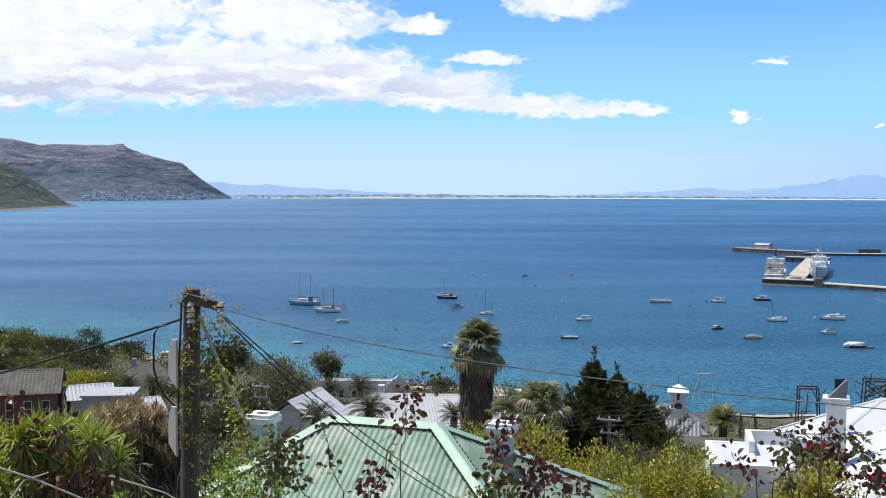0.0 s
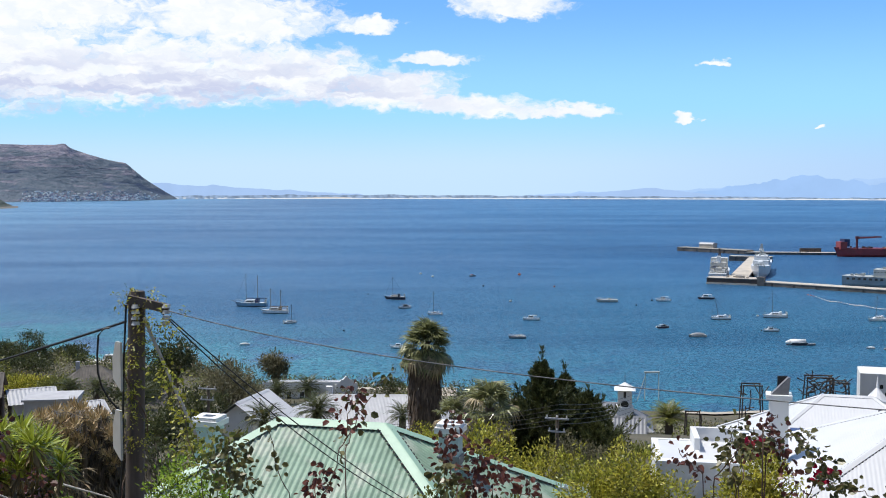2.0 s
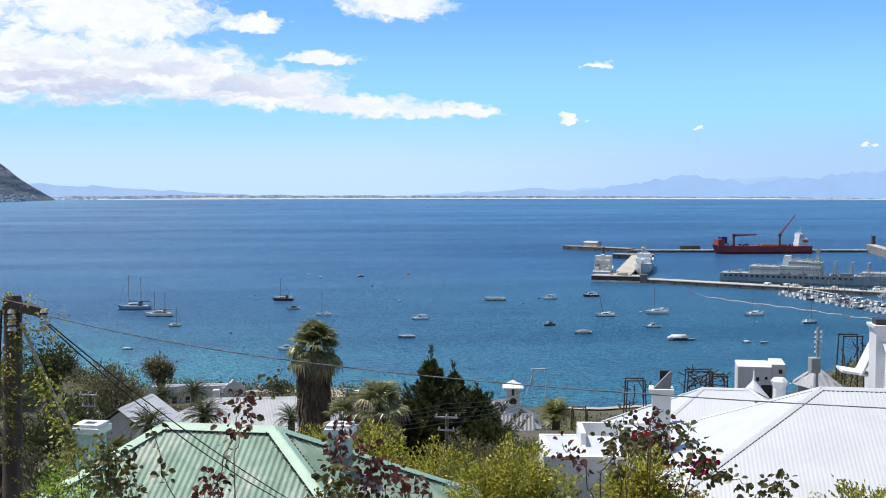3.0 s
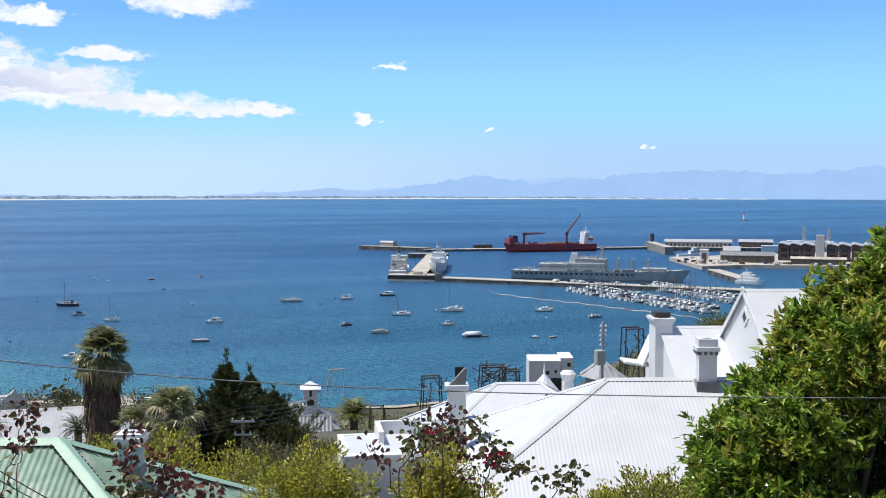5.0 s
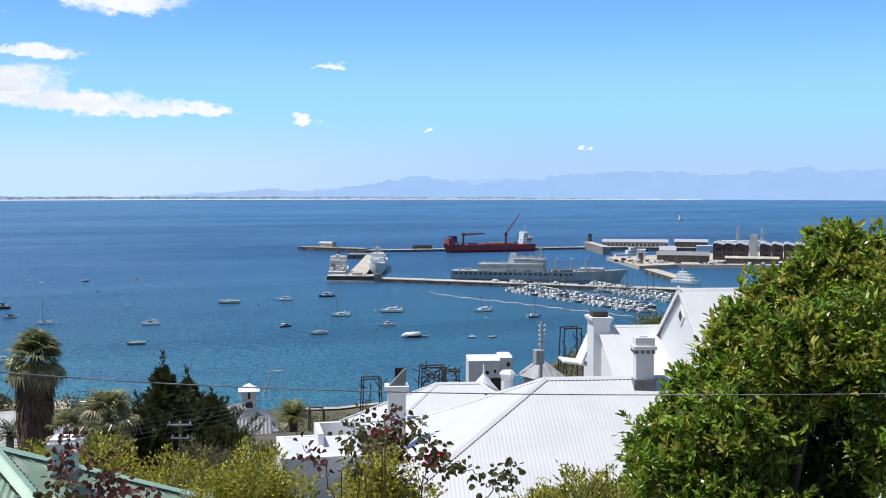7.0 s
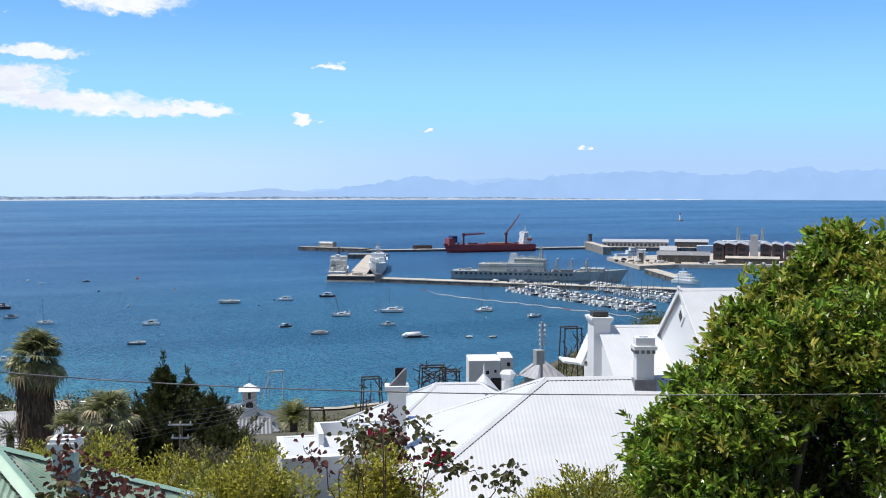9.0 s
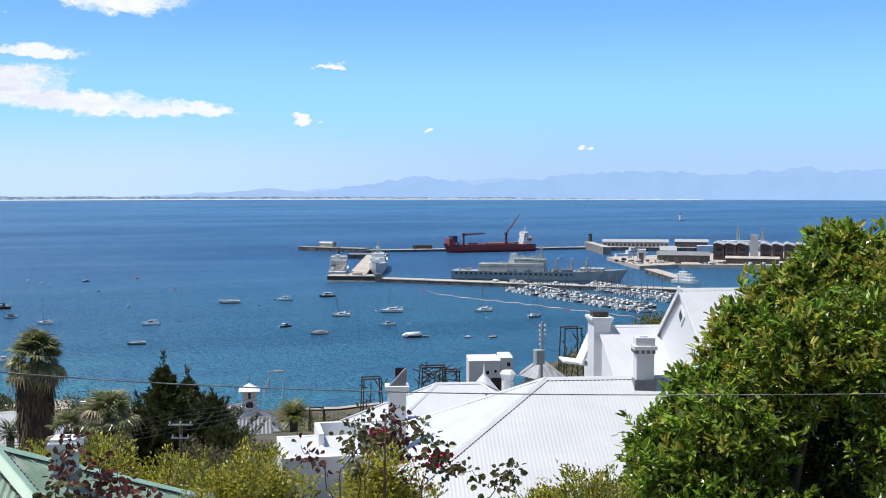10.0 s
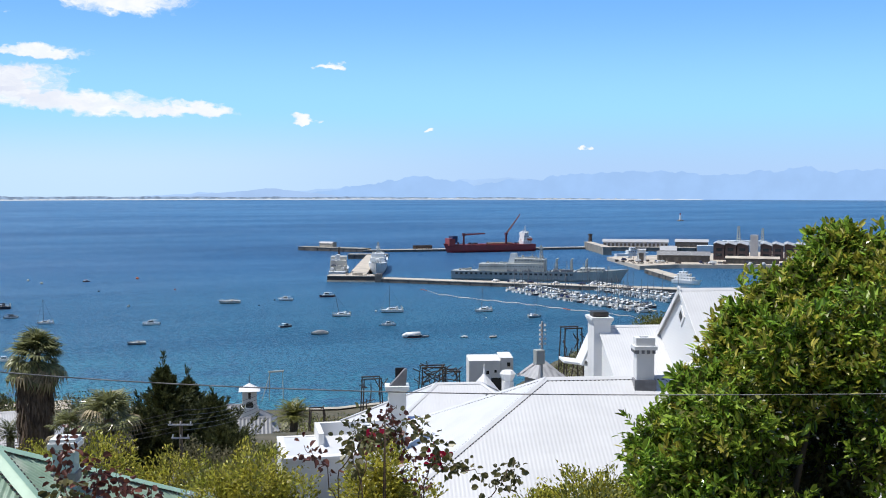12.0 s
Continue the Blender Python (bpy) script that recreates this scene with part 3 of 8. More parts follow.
def roof(parent, L, a, w, h, mat, cap_mat, pitch=0.177, amp=0.027, over=0.35, cap=0.26, caps=True, lift=0.016, gaps=0.0):
    """A hipped (a > 0) or gabled (a = 0) roof: ridge of length L along x at height h, eaves at 0, half width w, hip run a."""
    X = L / 2 + a
    ls = math.hypot(w, h)
    up_f, up_b = Vector((0, w, h)) / ls, Vector((0, -w, h)) / ls
    ov = over

    def long_reach(u):
        x = u - (X + ov)
        lim = ls if abs(x) <= L / 2 or a == 0 else ls * max(0.0, (X - abs(x)) / a)
        return (-ov, max(-ov, lim))
    for name, s, al, up in (("roof_slope", (-X - ov, -w, 0), Vector((1, 0, 0)), up_f), ("roof_slope", (X + ov, w, 0), Vector((-1, 0, 0)), up_b)):
        v, f = [], []
        sheet(v, f, Vector(s), al, up, 2 * (X + ov), long_reach, pitch, amp)
        part(name, mesh_of(name, v, f, mat, True), parent=parent)
    if a > 0:
        hs = math.hypot(a, h)
        for s, al, up in (((-X, w, 0), Vector((0, -1, 0)), Vector((a, 0, h)) / hs), ((X, -w, 0), Vector((0, 1, 0)), Vector((-a, 0, h)) / hs)):
            v, f = [], []
            sheet(v, f, Vector(s), al, up, 2 * w, lambda u: (-ov, hs * max(0.0, 1 - abs(u - w) / w)), pitch, amp)
            part("roof_slope", mesh_of("roof_slope", v, f, mat, True), parent=parent)
    if not caps:
        return
    lines = [((-L / 2, 0, h), (L / 2, 0, h))]
    if a > 0:
        for sx in (-1, 1):
            for sy in (-1, 1):
                lines.append(((sx * L / 2, 0, h), (sx * (X + ov * 0.7), sy * (w + ov * 0.7), -h * ov * 0.7 / w)))
    for p, q in lines:
        p, q = Vector(p), Vector(q)
        bm = bmesh.new()
        d = (q - p).normalized()
        s = d.cross(Vector((0, 0, 1))).normalized()
        u = s.cross(d)
        flat = h / w if a == 0 or abs(d.z) < 0.01 else 0.66 * (h / w)
        rim = []
        for c in (p - d * 0.05, q + d * 0.05):
            rim.append([bm.verts.new(c + s * (k * cap) + u * (amp + lift - abs(k) * cap * flat + (0.02 if abs(k) < 0.3 else 0))) for k in (-1, -0.22, 0.0, 0.22, 1)])
        for i in range(4):
            bm.faces.new((rim[0][i], rim[0][i + 1], rim[1][i + 1], rim[1][i]))
        r = bmesh.ops.extrude_face_region(bm, geom=bm.faces[:])
        bmesh.ops.translate(bm, vec=-u * 0.012, verts=[x for x in r["geom"] if isinstance(x, bmesh.types.BMVert)])
        bmesh.ops.recalc_face_normals(bm, faces=bm.faces)
        ridge = part("ridge_cap", bm, cap_mat, parent)
        if gaps:
            # black boxes put in as shade at the open wave ends, along both cap edges
            bm = bmesh.new()
            turn = Matrix((d, s, u)).transposed().to_4x4()
            for i in range(int((q - p).length / gaps)):
                for side in (-1, 1):
                    c = p + d * (i + 0.5) * gaps + s * side * cap + u * (amp + lift - cap * flat - 0.02)
                    box(bm, gaps * 0.42, 0.035 if gaps < 0.17 else 0.10, 0.03, 0, 0, -0.015, m=Matrix.Translation(c) @ turn)
            part("closure_strip", bm, BLACK, ridge, "row of black boxes as shade in the open wave ends under the cap")["kind"] = "stuff"


def walls(parent, sx, sy, z0, z1, mat, gable=0.0, name="wall"):
    """Four walls with thickness, and gable peaks where the roof has them."""
    t = 0.22
    for w, d, x, y in ((sx, t, 0, -sy / 2 + t / 2), (sx, t, 0, sy / 2 - t / 2)):
        part(name, box(bmesh.new(), w, d, z1 - z0, x, y, z0), mat, parent)
    for x in (-sx / 2 + t / 2, sx / 2 - t / 2):
        bm = bmesh.new()
        hy = sy / 2 - t
        prof = [(-hy, z0), (hy, z0), (hy, z1)] + ([(0, z1 + gable * (hy / (sy / 2)))] if gable else []) + [(-hy, z1)]
        prism(bm, prof, -t / 2, t / 2, Matrix.Translation((x, 0, 0)) @ Matrix.Rotation(radians(90), 4, "Z"))
        part(name, bm, mat, parent)


def window(parent, x, y, z, w, h, rz=0.0, frame_mat=None, name="window"):
    """Sash window set into a wall: frame, sill and two panes."""
    m = Matrix.Translation((x, y, z)) @ Matrix.Rotation(radians(rz), 4, "Z")
    bm = bmesh.new()
    for bx, bz, bw, bh in ((-w / 2, 0, 0.07, h), (w / 2, 0, 0.07, h), (0, h - 0.07, w, 0.07), (0, h / 2, w, 0.05), (0, 0, w, 0.07)):
        box(bm, bw, 0.08, bh, bx, -0.03, bz)
    win = part(name, bm, frame_mat or WHITE_PAINT, parent, m=m)
    part("pane", box(bmesh.new(), w - 0.07, 0.02, h / 2 - 0.06, 0, -0.012, h / 2 + 0.025), GLASS_DARK, win)
    part("pane", box(bmesh.new(), w - 0.07, 0.02, h / 2 - 0.08, 0, -0.012, 0.07), GLASS_DARK, win)
    part("sill", box(bmesh.new(), w + 0.2, 0.16, 0.06, 0, -0.06, -0.06), frame_mat or WHITE_PAINT, win)


def chimney(label, m, w, d, h, mat, cap_mat, caps=((0.0, 0.10, 0.16), (0.16, 0.05, 0.10)), pot=None, skirt=True, group="chimneys"):
    """Plastered stack with a stepped cap and an open flue; its foot runs down into the roof."""
    c = thing("chimney", label, "chimney", m, group)
    part("chimney_shaft", box(bmesh.new(), w, d, h, bevel=0.012), mat, c)
    z = h
    for dz, out, th in caps:
        bm = bmesh.new()
        for sx, sy, x, y in ((w + 2 * out, 0.16 + out, 0, -(d / 2 + out) + (0.16 + out) / 2), (w + 2 * out, 0.16 + out, 0, d / 2 + out - (0.16 + out) / 2),
                             (0.16 + out, d - 0.32, -(w / 2 + out) + (0.16 + out) / 2, 0), (0.16 + out, d - 0.32, w / 2 + out - (0.16 + out) / 2, 0)):
            box(bm, sx, sy, th, x, y, h + dz)
        part("cap", bm, cap_mat, c)
        z = h + dz + th
    part("flue", box(bmesh.new(), w - 0.3, d - 0.3, 0.05, 0, 0, h + 0.004), BLACK, c)
    if pot:
        part("flue_pot", box(bmesh.new(), *pot, 0, 0, z - 0.02, bevel=0.02), BLACK, c)
    if skirt:
        part("flashing", box(bmesh.new(), w + 0.08, d + 0.08, 0.25, 0, 0, h * 0.30), LEAD, c)
    return c


AXIS = -17.5        # the street's houses share one direction


def green_house():
    h = thing("house", "single-storey house with a pale green corrugated hip roof", "house", pose(-1.68, 30.48, 55.36, 0, 0, AXIS))
    roof(h, 3.2, 4.7, 5.0, 2.9, GREEN_ROOF, GREEN_CAP, lift=0.045, cap=0.23, gaps=0.177)
    walls(h, 12.4, 9.8, -3.0, -0.1, TEAL_PLASTER)
    for x in (-4, -1, 2.5):
        window(h, x, -4.9, -2.1, 1.0, 1.4)
    part("gutter", tube_mesh("gutter", [(-6.6, -5.35, -0.2), (6.6, -5.35, -0.2)], 0.07, WHITE_PAINT), parent=h)
    part("gutter", tube_mesh("gutter", [(6.65, -5.3, -0.2), (6.65, 5.3, -0.2)], 0.07, WHITE_PAINT), parent=h)
    chimney("pale teal plastered chimney on the green roof", pose(-5.3, 31.6, 56.1, 0, 0, AXIS), 0.66, 0.6, 1.9, TEAL_PLASTER, WHITE_PAINT)
    chimney("pale teal plastered chimney with open top on the green roof", pose(1.66, 29.95, 56.82, 0, 0, AXIS), 0.56, 0.55, 1.28, TEAL_PLASTER, WHITE_PAINT)


def white_house():
    c = Vector((18.5, 35.46, 0)) + Vector((0.954, -0.30, 0)) * 2.55
    h = thing("house", "white house with a large white corrugated hip roof", "house", pose(c.x, c.y, 54.45, 0, 0, AXIS))
    roof(h, 4.5, 6.6, 6.0, 3.4, WHITE_ROOF, WHITE_ROOF, pitch=0.14, amp=0.0036, cap=0.15, lift=0.022, gaps=0.16)
    walls(h, 15.0, 11.8, -3.6, -0.1, WHITE_WALL)
    for x in (-4, 0, 4):
        window(h, x, -5.9, -2.4, 1.0, 1.5)
    # stacks on this roof
    chimney("white chimney with a dark triangular cowl beside the white roof", pose(13.75, 37.55, 54.6, 0, 0, AXIS), 0.66, 0.62, 2.75, WHITE_WALL, WHITE_PAINT,
            caps=((0.0, 0.03, 0.08), (0.08, 0.11, 0.16)))
    cowl = thing("chimney_cowl", "dark sheet-metal triangular cowl on the white chimney", "chimney cowl", pose(13.75, 37.55, 57.59, 0, 0, AXIS + 5))
    bm = bmesh.new()
    prism(bm, [(-0.3, 0), (0.3, 0), (0.36, 0.6), (0.28, 0.62)], -0.24, -0.02)
    part("cowl_wing", bm, LEAD, cowl)
    part("cowl_back", box(bmesh.new(), 0.34, 0.06, 0.62, 0.12, 0.1, 0), BLACK, cowl)
    part("cowl_foot", box(bmesh.new(), 0.5, 0.3, 0.05, 0, 0, 0), BLACK, cowl)
    ch = chimney("pale grey chimney with a corbelled lead-grey top at the ridge end", pose(22.15, 33.95, 57.0, 0, 0, AXIS - 4), 0.66, 0.6, 1.95, WHITE_WALL, WHITE_WALL,
                 caps=((0.0, 0.09, 0.14), (0.14, 0.02, 0.30)), skirt=False)
    bm = bmesh.new()
    for x in (-0.3, -0.1, 0.1, 0.3):
        box(bm, 0.1, 0.08, 0.14, x, -0.34, 1.82)
        box(bm, 0.08, 0.1, 0.14, -0.37, x, 1.82)
    part("corbel", bm, LEAD, ch)
    part("flashing", box(bmesh.new(), 0.8, 0.74, 0.5, 0, 0, 0.35), LEAD, ch)
    # flat-roofed annex with parapets
    an = thing("flat_roof_annex", "low white annex with a flat roof and parapet", "building", pose(12.15, 39.6, 50.45, 0, 0, -11))
    W, D, H = 4.6, 4.0, 4.55
    part("wall", box(bmesh.new(), W, 0.25, H, 0, -D / 2 + 0.125, 0), WHITE_WALL, an)
    part("wall", box(bmesh.new(), W, 0.25, H, 0, D / 2 - 0.125, 0), WHITE_WALL, an)
    part("wall", box(bmesh.new(), 0.25, D - 0.5, H, -W / 2 + 0.125, 0, 0), WHITE_WALL, an)
    part("wall", box(bmesh.new(), 0.25, D - 0.5, H, W / 2 - 0.125, 0, 0), WHITE_WALL, an)
    part("roof_deck", box(bmesh.new(), W - 0.5, D - 0.5, 0.2, 0, 0, H - 0.22), WHITE_ROOF, an)
    part("coping", box(bmesh.new(), W + 0.12, 0.42, 0.1, 0, -D / 2 + 0.15, H + 0.002), WHITE_PAINT, an)
    up = box(bmesh.new(), 3.2, 0.2, 0.5, 0.8, 1.9, H)
    part("parapet", up, WHITE_WALL, an)
    part("parapet", box(bmesh.new(), 0.2, 1.9, 0.5, -0.7, 0.9, H), WHITE_WALL, an)
    part("parapet", box(bmesh.new(), 0.14, 2.4, 0.16, -0.7, -0.4, H - 0.1), WHITE_PAINT, an)
    chimney("small square white chimney block on the flat roof", pose(12.9, 38.6, 55.1, 0, 0, AXIS), 0.62, 0.6, 0.72, WHITE_WALL, WHITE_PAINT, caps=((0.0, 0.06, 0.1),), skirt=False)


def second_white_house():
    c = polar(23.4, 52.5)
    h = thing("house", "white house with a smaller white hip roof below the first", "house", pose(c.x, c.y, 52.4, 0, 0, AXIS))
    roof(h, 2.2, 4.6, 5.6, 2.95, WHITE_ROOF, WHITE_ROOF, pitch=0.14, amp=0.0034, cap=0.13, lift=0.026)
    walls(h, 11.0, 11.0, -3.5, -0.1, WHITE_WALL)
    b = thing("solar_panel", "blue sheet panel lying on the white roof", "panel", polar_pose(21.5, 48.2, 54.15, AXIS, rx=24))
    part("panel", box(bmesh.new(), 1.3, 1.5, 0.05), BLUE_SHEET, b)
    ch = thing("chimney", "white hexagonal chimney with a flared top", "chimney", polar_pose(26.0, 47.6, 54.85), "chimneys")
    bm = bmesh.new()
    bmesh.ops.create_cone(bm, cap_ends=True, segments=6, radius1=0.28, radius2=0.26, depth=1.5, matrix=Matrix.Translation((0, 0, 0.75)))
    part("chimney_shaft", bm, WHITE_WALL, ch)
    bm = bmesh.new()
    bmesh.ops.create_cone(bm, cap_ends=True, segments=6, radius1=0.22, radius2=0.36, depth=0.34, matrix=Matrix.Translation((0, 0, 1.67)))
    bmesh.ops.create_cone(bm, cap_ends=True, segments=6, radius1=0.36, radius2=0.24, depth=0.14, matrix=Matrix.Translation((0, 0, 1.91)))
    part("flared_top", bm, WHITE_PAINT, ch)
    sp = thing("turret_roof", "small white cone roof with a finial", "turret", polar_pose(24.75, 56, 51.0))
    bm = bmesh.new()
    bmesh.ops.create_cone(bm, cap_ends=True, segments=12, radius1=0.75, radius2=0.05, depth=0.8, matrix=Matrix.Translation((0, 0, 3.8)))
    part("cone", bm, WHITE_ROOF, sp)
    bm = bmesh.new()
    bmesh.ops.create_cone(bm, cap_ends=True, segments=12, radius1=0.6, radius2=0.6, depth=3.4, matrix=Matrix.Translation((0, 0, 1.7)))
    part("drum", bm, WHITE_WALL, sp)
    part("finial", rod(bmesh.new(), (0, 0, 4.15), (0, 0, 4.7), 0.07, 0.02), WHITE_PAINT, sp)
    v = thing("roof_vent", "dark pipe vent on the white roof", "vent", polar_pose(24.95, 45.5, 55.4))
    part("pipe", rod(bmesh.new(), (0, 0, 0), (0, 0, 0.75), 0.11), BLACK, v)
    part("elbow", rod(bmesh.new(), (0.0, 0, 0.7), (0.32, -0.1, 0.62), 0.1), PORCELAIN, v)


def polar_pose(az, d, z, rz=0.0, rx=0.0, ry=0.0):
    p = polar(az, d)
    return pose(p.x, p.y, z, rx, ry, rz)


def gable_house():
    c = Vector((32.05, 45.93, 0)) + Vector((0.954, -0.30, 0)) * 4.6
    h = thing("house", "white timber house with a steep gable and lapped boarding", "house", pose(c.x, c.y, 56.95, 0, 0, AXIS))
    roof(h, 9.0, 0, 3.9, 2.8, WHITE_ROOF, WHITE_ROOF, pitch=0.14, amp=0.0032, over=0.12, cap=0.16)
    walls(h, 8.9, 7.4, -5.0, 0.0, WHITE_PAINT, gable=2.72)
    # lapped boards on the gable wall
    bm = bmesh.new()
    board = mesh_of("board", [(-0.5, -0.012, 0), (0.5, -0.012, 0), (0.5, -0.03, 0), (-0.5, -0.03, 0), (-0.5, 0.0, 0.16), (0.5, 0.0, 0.16)],
                    [(0, 3, 2, 1), (3, 4, 5, 2), (0, 4, 3), (1, 2, 5), (0, 1, 5, 4)], WHITE_PAINT)
    bm.free()
    for i in range(32):
        z = -2.6 + i * 0.16
        half = 3.66 if z < 0 else 3.66 * (1 - z / 2.72) - 0.12
        if half < 0.15:
            break
        ob = part("board", board, parent=h, m=Matrix.Translation((-4.46, 0, z)) @ Matrix.Rotation(radians(-90), 4, "Z") @ Matrix.Diagonal((2 * half, 1, 1, 1)))
    for s in (-1, 1):
        bm = bmesh.new()
        rodm = Matrix.Translation((-4.64, s * 2.0, 1.36)) @ Matrix.Rotation(-s * math.atan2(2.8, 3.9), 4, "X")
        box(bm, 0.05, 5.3, 0.22, 0, 0, -0.16, m=rodm)
        part("bargeboard", bm, WHITE_PAINT, h)
    # diamond louvre
    bm = bmesh.new()
    dm = Matrix.Translation((-4.50, 0, 1.42)) @ Matrix.Rotation(radians(45), 4, "X")
    box(bm, 0.06, 0.78, 0.78, 0, 0, -0.39, m=dm)
    lv = part("louvre_frame", bm, WHITE_PAINT, h)
    part("louvre", box(bmesh.new(), 0.06, 0.42, 0.42, -0.01, 0, -0.21, m=dm), BLACK, lv)
    window(h, -4.48, -1.2, -2.6, 0.9, 1.7, rz=-90)
    # lower wing in front of the far slope
    c2 = polar(32.2, 60.0) + Vector((0.954, -0.30, 0)) * 1.65
    g = thing("house_wing", "lower white wing with a bright white roof and boarded gable", "house", pose(c2.x, c2.y, 55.0, 0, 0, AXIS))
    roof(g, 6.3, 0, 4.2, 2.3, WHITE_ROOF, WHITE_ROOF, pitch=0.14, amp=0.0032, over=0.14, cap=0.16)
    walls(g, 6.2, 7.8, -4.5, 0.0, WHITE_PAINT, gable=2.2)
    for i in range(26):
        z = -1.6 + i * 0.16
        half = 3.8 if z < 0 else 3.8 * (1 - z / 2.2) - 0.12
        if half < 0.15:
            break
        part("board", board, parent=g, m=Matrix.Translation((-3.11, 0, z)) @ Matrix.Rotation(radians(-90), 4, "Z") @ Matrix.Diagonal((2 * half, 1, 1, 1)))
    part("eave", box(bmesh.new(), 1.5, 1.6, 0.14, bevel=0.02), WHITE_PAINT, g, m=g.matrix_basis.inverted() @ polar_pose(29.5, 61.5, 54.95, AXIS, ry=8))
    part("eave_slope", box(bmesh.new(), 0.12, 1.6, 1.7, m=g.matrix_basis.inverted() @ polar_pose(29.75, 61.3, 54.95, AXIS, ry=24)), WHITE_PAINT, g)
    chimney("tall white plastered chimney with a black flue box", Matrix.Translation((c2.x, c2.y, 51.5)) @ Matrix.Rotation(radians(AXIS), 4, "Z") @ Matrix.Translation((-3.12, 0.2, 0)), 0.92, 1.5, 5.98, WHITE_WALL, WHITE_PAINT,
            caps=((0.0, 0.04, 0.1), (0.1, 0.09, 0.1), (0.2, 0.14, 0.14)), pot=(0.85, 0.9, 0.3), skirt=False)


def town_house(label, az, d, z, rz, L, a, w, h, wall_h, rmat, wmat, pitch=0.5, chim=0, wins=3, name="house", cat="house"):
    """A smaller house lower down the hill."""
    t = thing(name, label, cat, polar_pose(az, d, z, rz), "houses below the street")
    roof(t, L, a, w, h, rmat, rmat, pitch=pitch, amp=pitch * 0.07, cap=0.2, over=0.3)
    X = L / 2 + a
    walls(t, 2 * X - 0.4, 2 * w - 0.4, -wall_h, -0.02, wmat, gable=0 if a else h * 0.97)
    for i in range(wins):
        window(t, (i + 0.5) / wins * (2 * X - 1) - X + 0.5, -w + 0.19, -wall_h * 0.62, 0.9, wall_h * 0.42)
    for i in range(chim):
        part("chimney_stack", box(bmesh.new(), 0.7, 0.7, 2.0, (-X * 0.4, X * 0.55)[i % 2], 0.5 - 1.2 * (i % 2), h - 1.2), wmat, t)
    return t


def lower_town():
    # brick warehouse with a fibre-cement roof
    t = town_house("long red-brown brick building with a weathered grey roof", -22.55, 150, 38.6, 14, 16, 0, 4.2, 2.3, 5.2, BROWN_ROOF, BRICK, chim=0, wins=7)
    town_house("low building with a pale blue-grey sheet roof", -18.2, 148, 37.6, 24, 5.5, 0, 3.6, 1.2, 7.0, PALE_ROOF, GREY_WALL)
    t = thing("flat_roof_building", "flat-roofed grey building with a pale concrete slab roof", "building", polar_pose(-17.15, 138, 31.9, 6), "houses below the street")
    part("wall", box(bmesh.new(), 5.8, 5, 7.4), GREY_WALL, t)
    part("roof_slab", box(bmesh.new(), 6.3, 5.5, 0.25, 0, 0, 7.4), GREY_WALL, t)
    town_house("building with a pale grey sheet roof among the palms", -15.7, 142, 36.7, 30, 4.4, 0, 3.2, 1.1, 6.0, PALE_ROOF, GREY_WALL)
    town_house("grey hip-roofed house among trees near the beach", -15.3, 215, 26.6, 10, 3, 5, 6, 4.0, 4.0, BROWN_ROOF, GREY_WALL, chim=1)
    town_house("cottage with a grey roof behind the trees", -12.2, 190, 27.6, 6, 5, 3, 4, 2.2, 3.0, BROWN_ROOF, WHITE_WALL)
    town_house("white cottage with a steep corrugated white gable facing the hill", -7.3, 92, 44.9, 72, 6, 0, 3.3, 2.3, 3.5, WHITE_ROOF, WHITE_WALL, pitch=0.3, wins=2)
    town_house("white house with a broad pale grey hip roof", -1.4, 116, 39.3, -4, 9, 5.2, 5.5, 3.1, 4.0, PALE_ROOF, WHITE_WALL, chim=2, wins=6, pitch=0.15)
    town_house("white house with a grey sheet roof and a gable", 10.9, 152, 31.8, -12, 7, 4, 4.6, 2.8, 3.5, SLATE_ROOF, WHITE_WALL, chim=1)
    town_house("white cottage with a grey corrugated roof below the bell tower", 12.45, 128, 34.9, -12, 4.2, 0, 3.0, 2.9, 3.0, SLATE_ROOF, WHITE_WALL, pitch=0.45, wins=1)
    town_house("low white building with a flat grey roof by the shore", 0.8, 220, 22.7, -4, 20, 0, 4.0, 0.8, 3.2, CONCRETE, WHITE_WALL, chim=2, wins=5)
    town_house("small hut with a weathered grey pyramid roof below the white house", 27.75, 88, 49.7, 10, 0.25, 1.0, 1.15, 1.15, 4.0, GREY_WALL, GREY_WALL, wins=0)
    # long white hall with curved gable
    hl = town_house("long white hall near the shore with a parapet wall", -4.6, 205, 27.4, -2, 13, 0, 3.6, 0.5, 4.4, PALE_ROOF, WHITE_WALL, wins=5)
    part("parapet", box(bmesh.new(), 14.4, 0.3, 1.3, 0, -3.9, -0.3), WHITE_PAINT, hl)
    bm = bmesh.new()
    prism(bm, [(-2.2, -4.5), (2.2, -4.5), (2.2, 0.6), (1.5, 0.7), (1.1, 1.3), (0.6, 1.4), (0.0, 2.0), (-0.6, 1.4), (-1.1, 1.3), (-1.5, 0.7), (-2.2, 0.6)], -0.2, 0.2,
          Matrix.Translation((8.2, -3.3, 0)) @ Matrix.Rotation(radians(25), 4, "Z"))
    part("curved_gable", bm, WHITE_PAINT, hl)
    gs = thing("green_awning", "green sheet roof beside the white hall", "awning", polar_pose(-2.3, 196, 21.0))
    part("sheet", box(bmesh.new(), 5.0, 4.0, 0.1, 0, 0, 3.6, m=Matrix.Rotation(radians(12), 4, "X")), material("green_sheet", (0.08, 0.32, 0.22), None, 1.0), gs)
    for x in (-2.3, 2.3):
        part("post", rod(bmesh.new(), (x, 0, 0), (x, 0, 3.6), 0.08), WHITE_PAINT, gs)
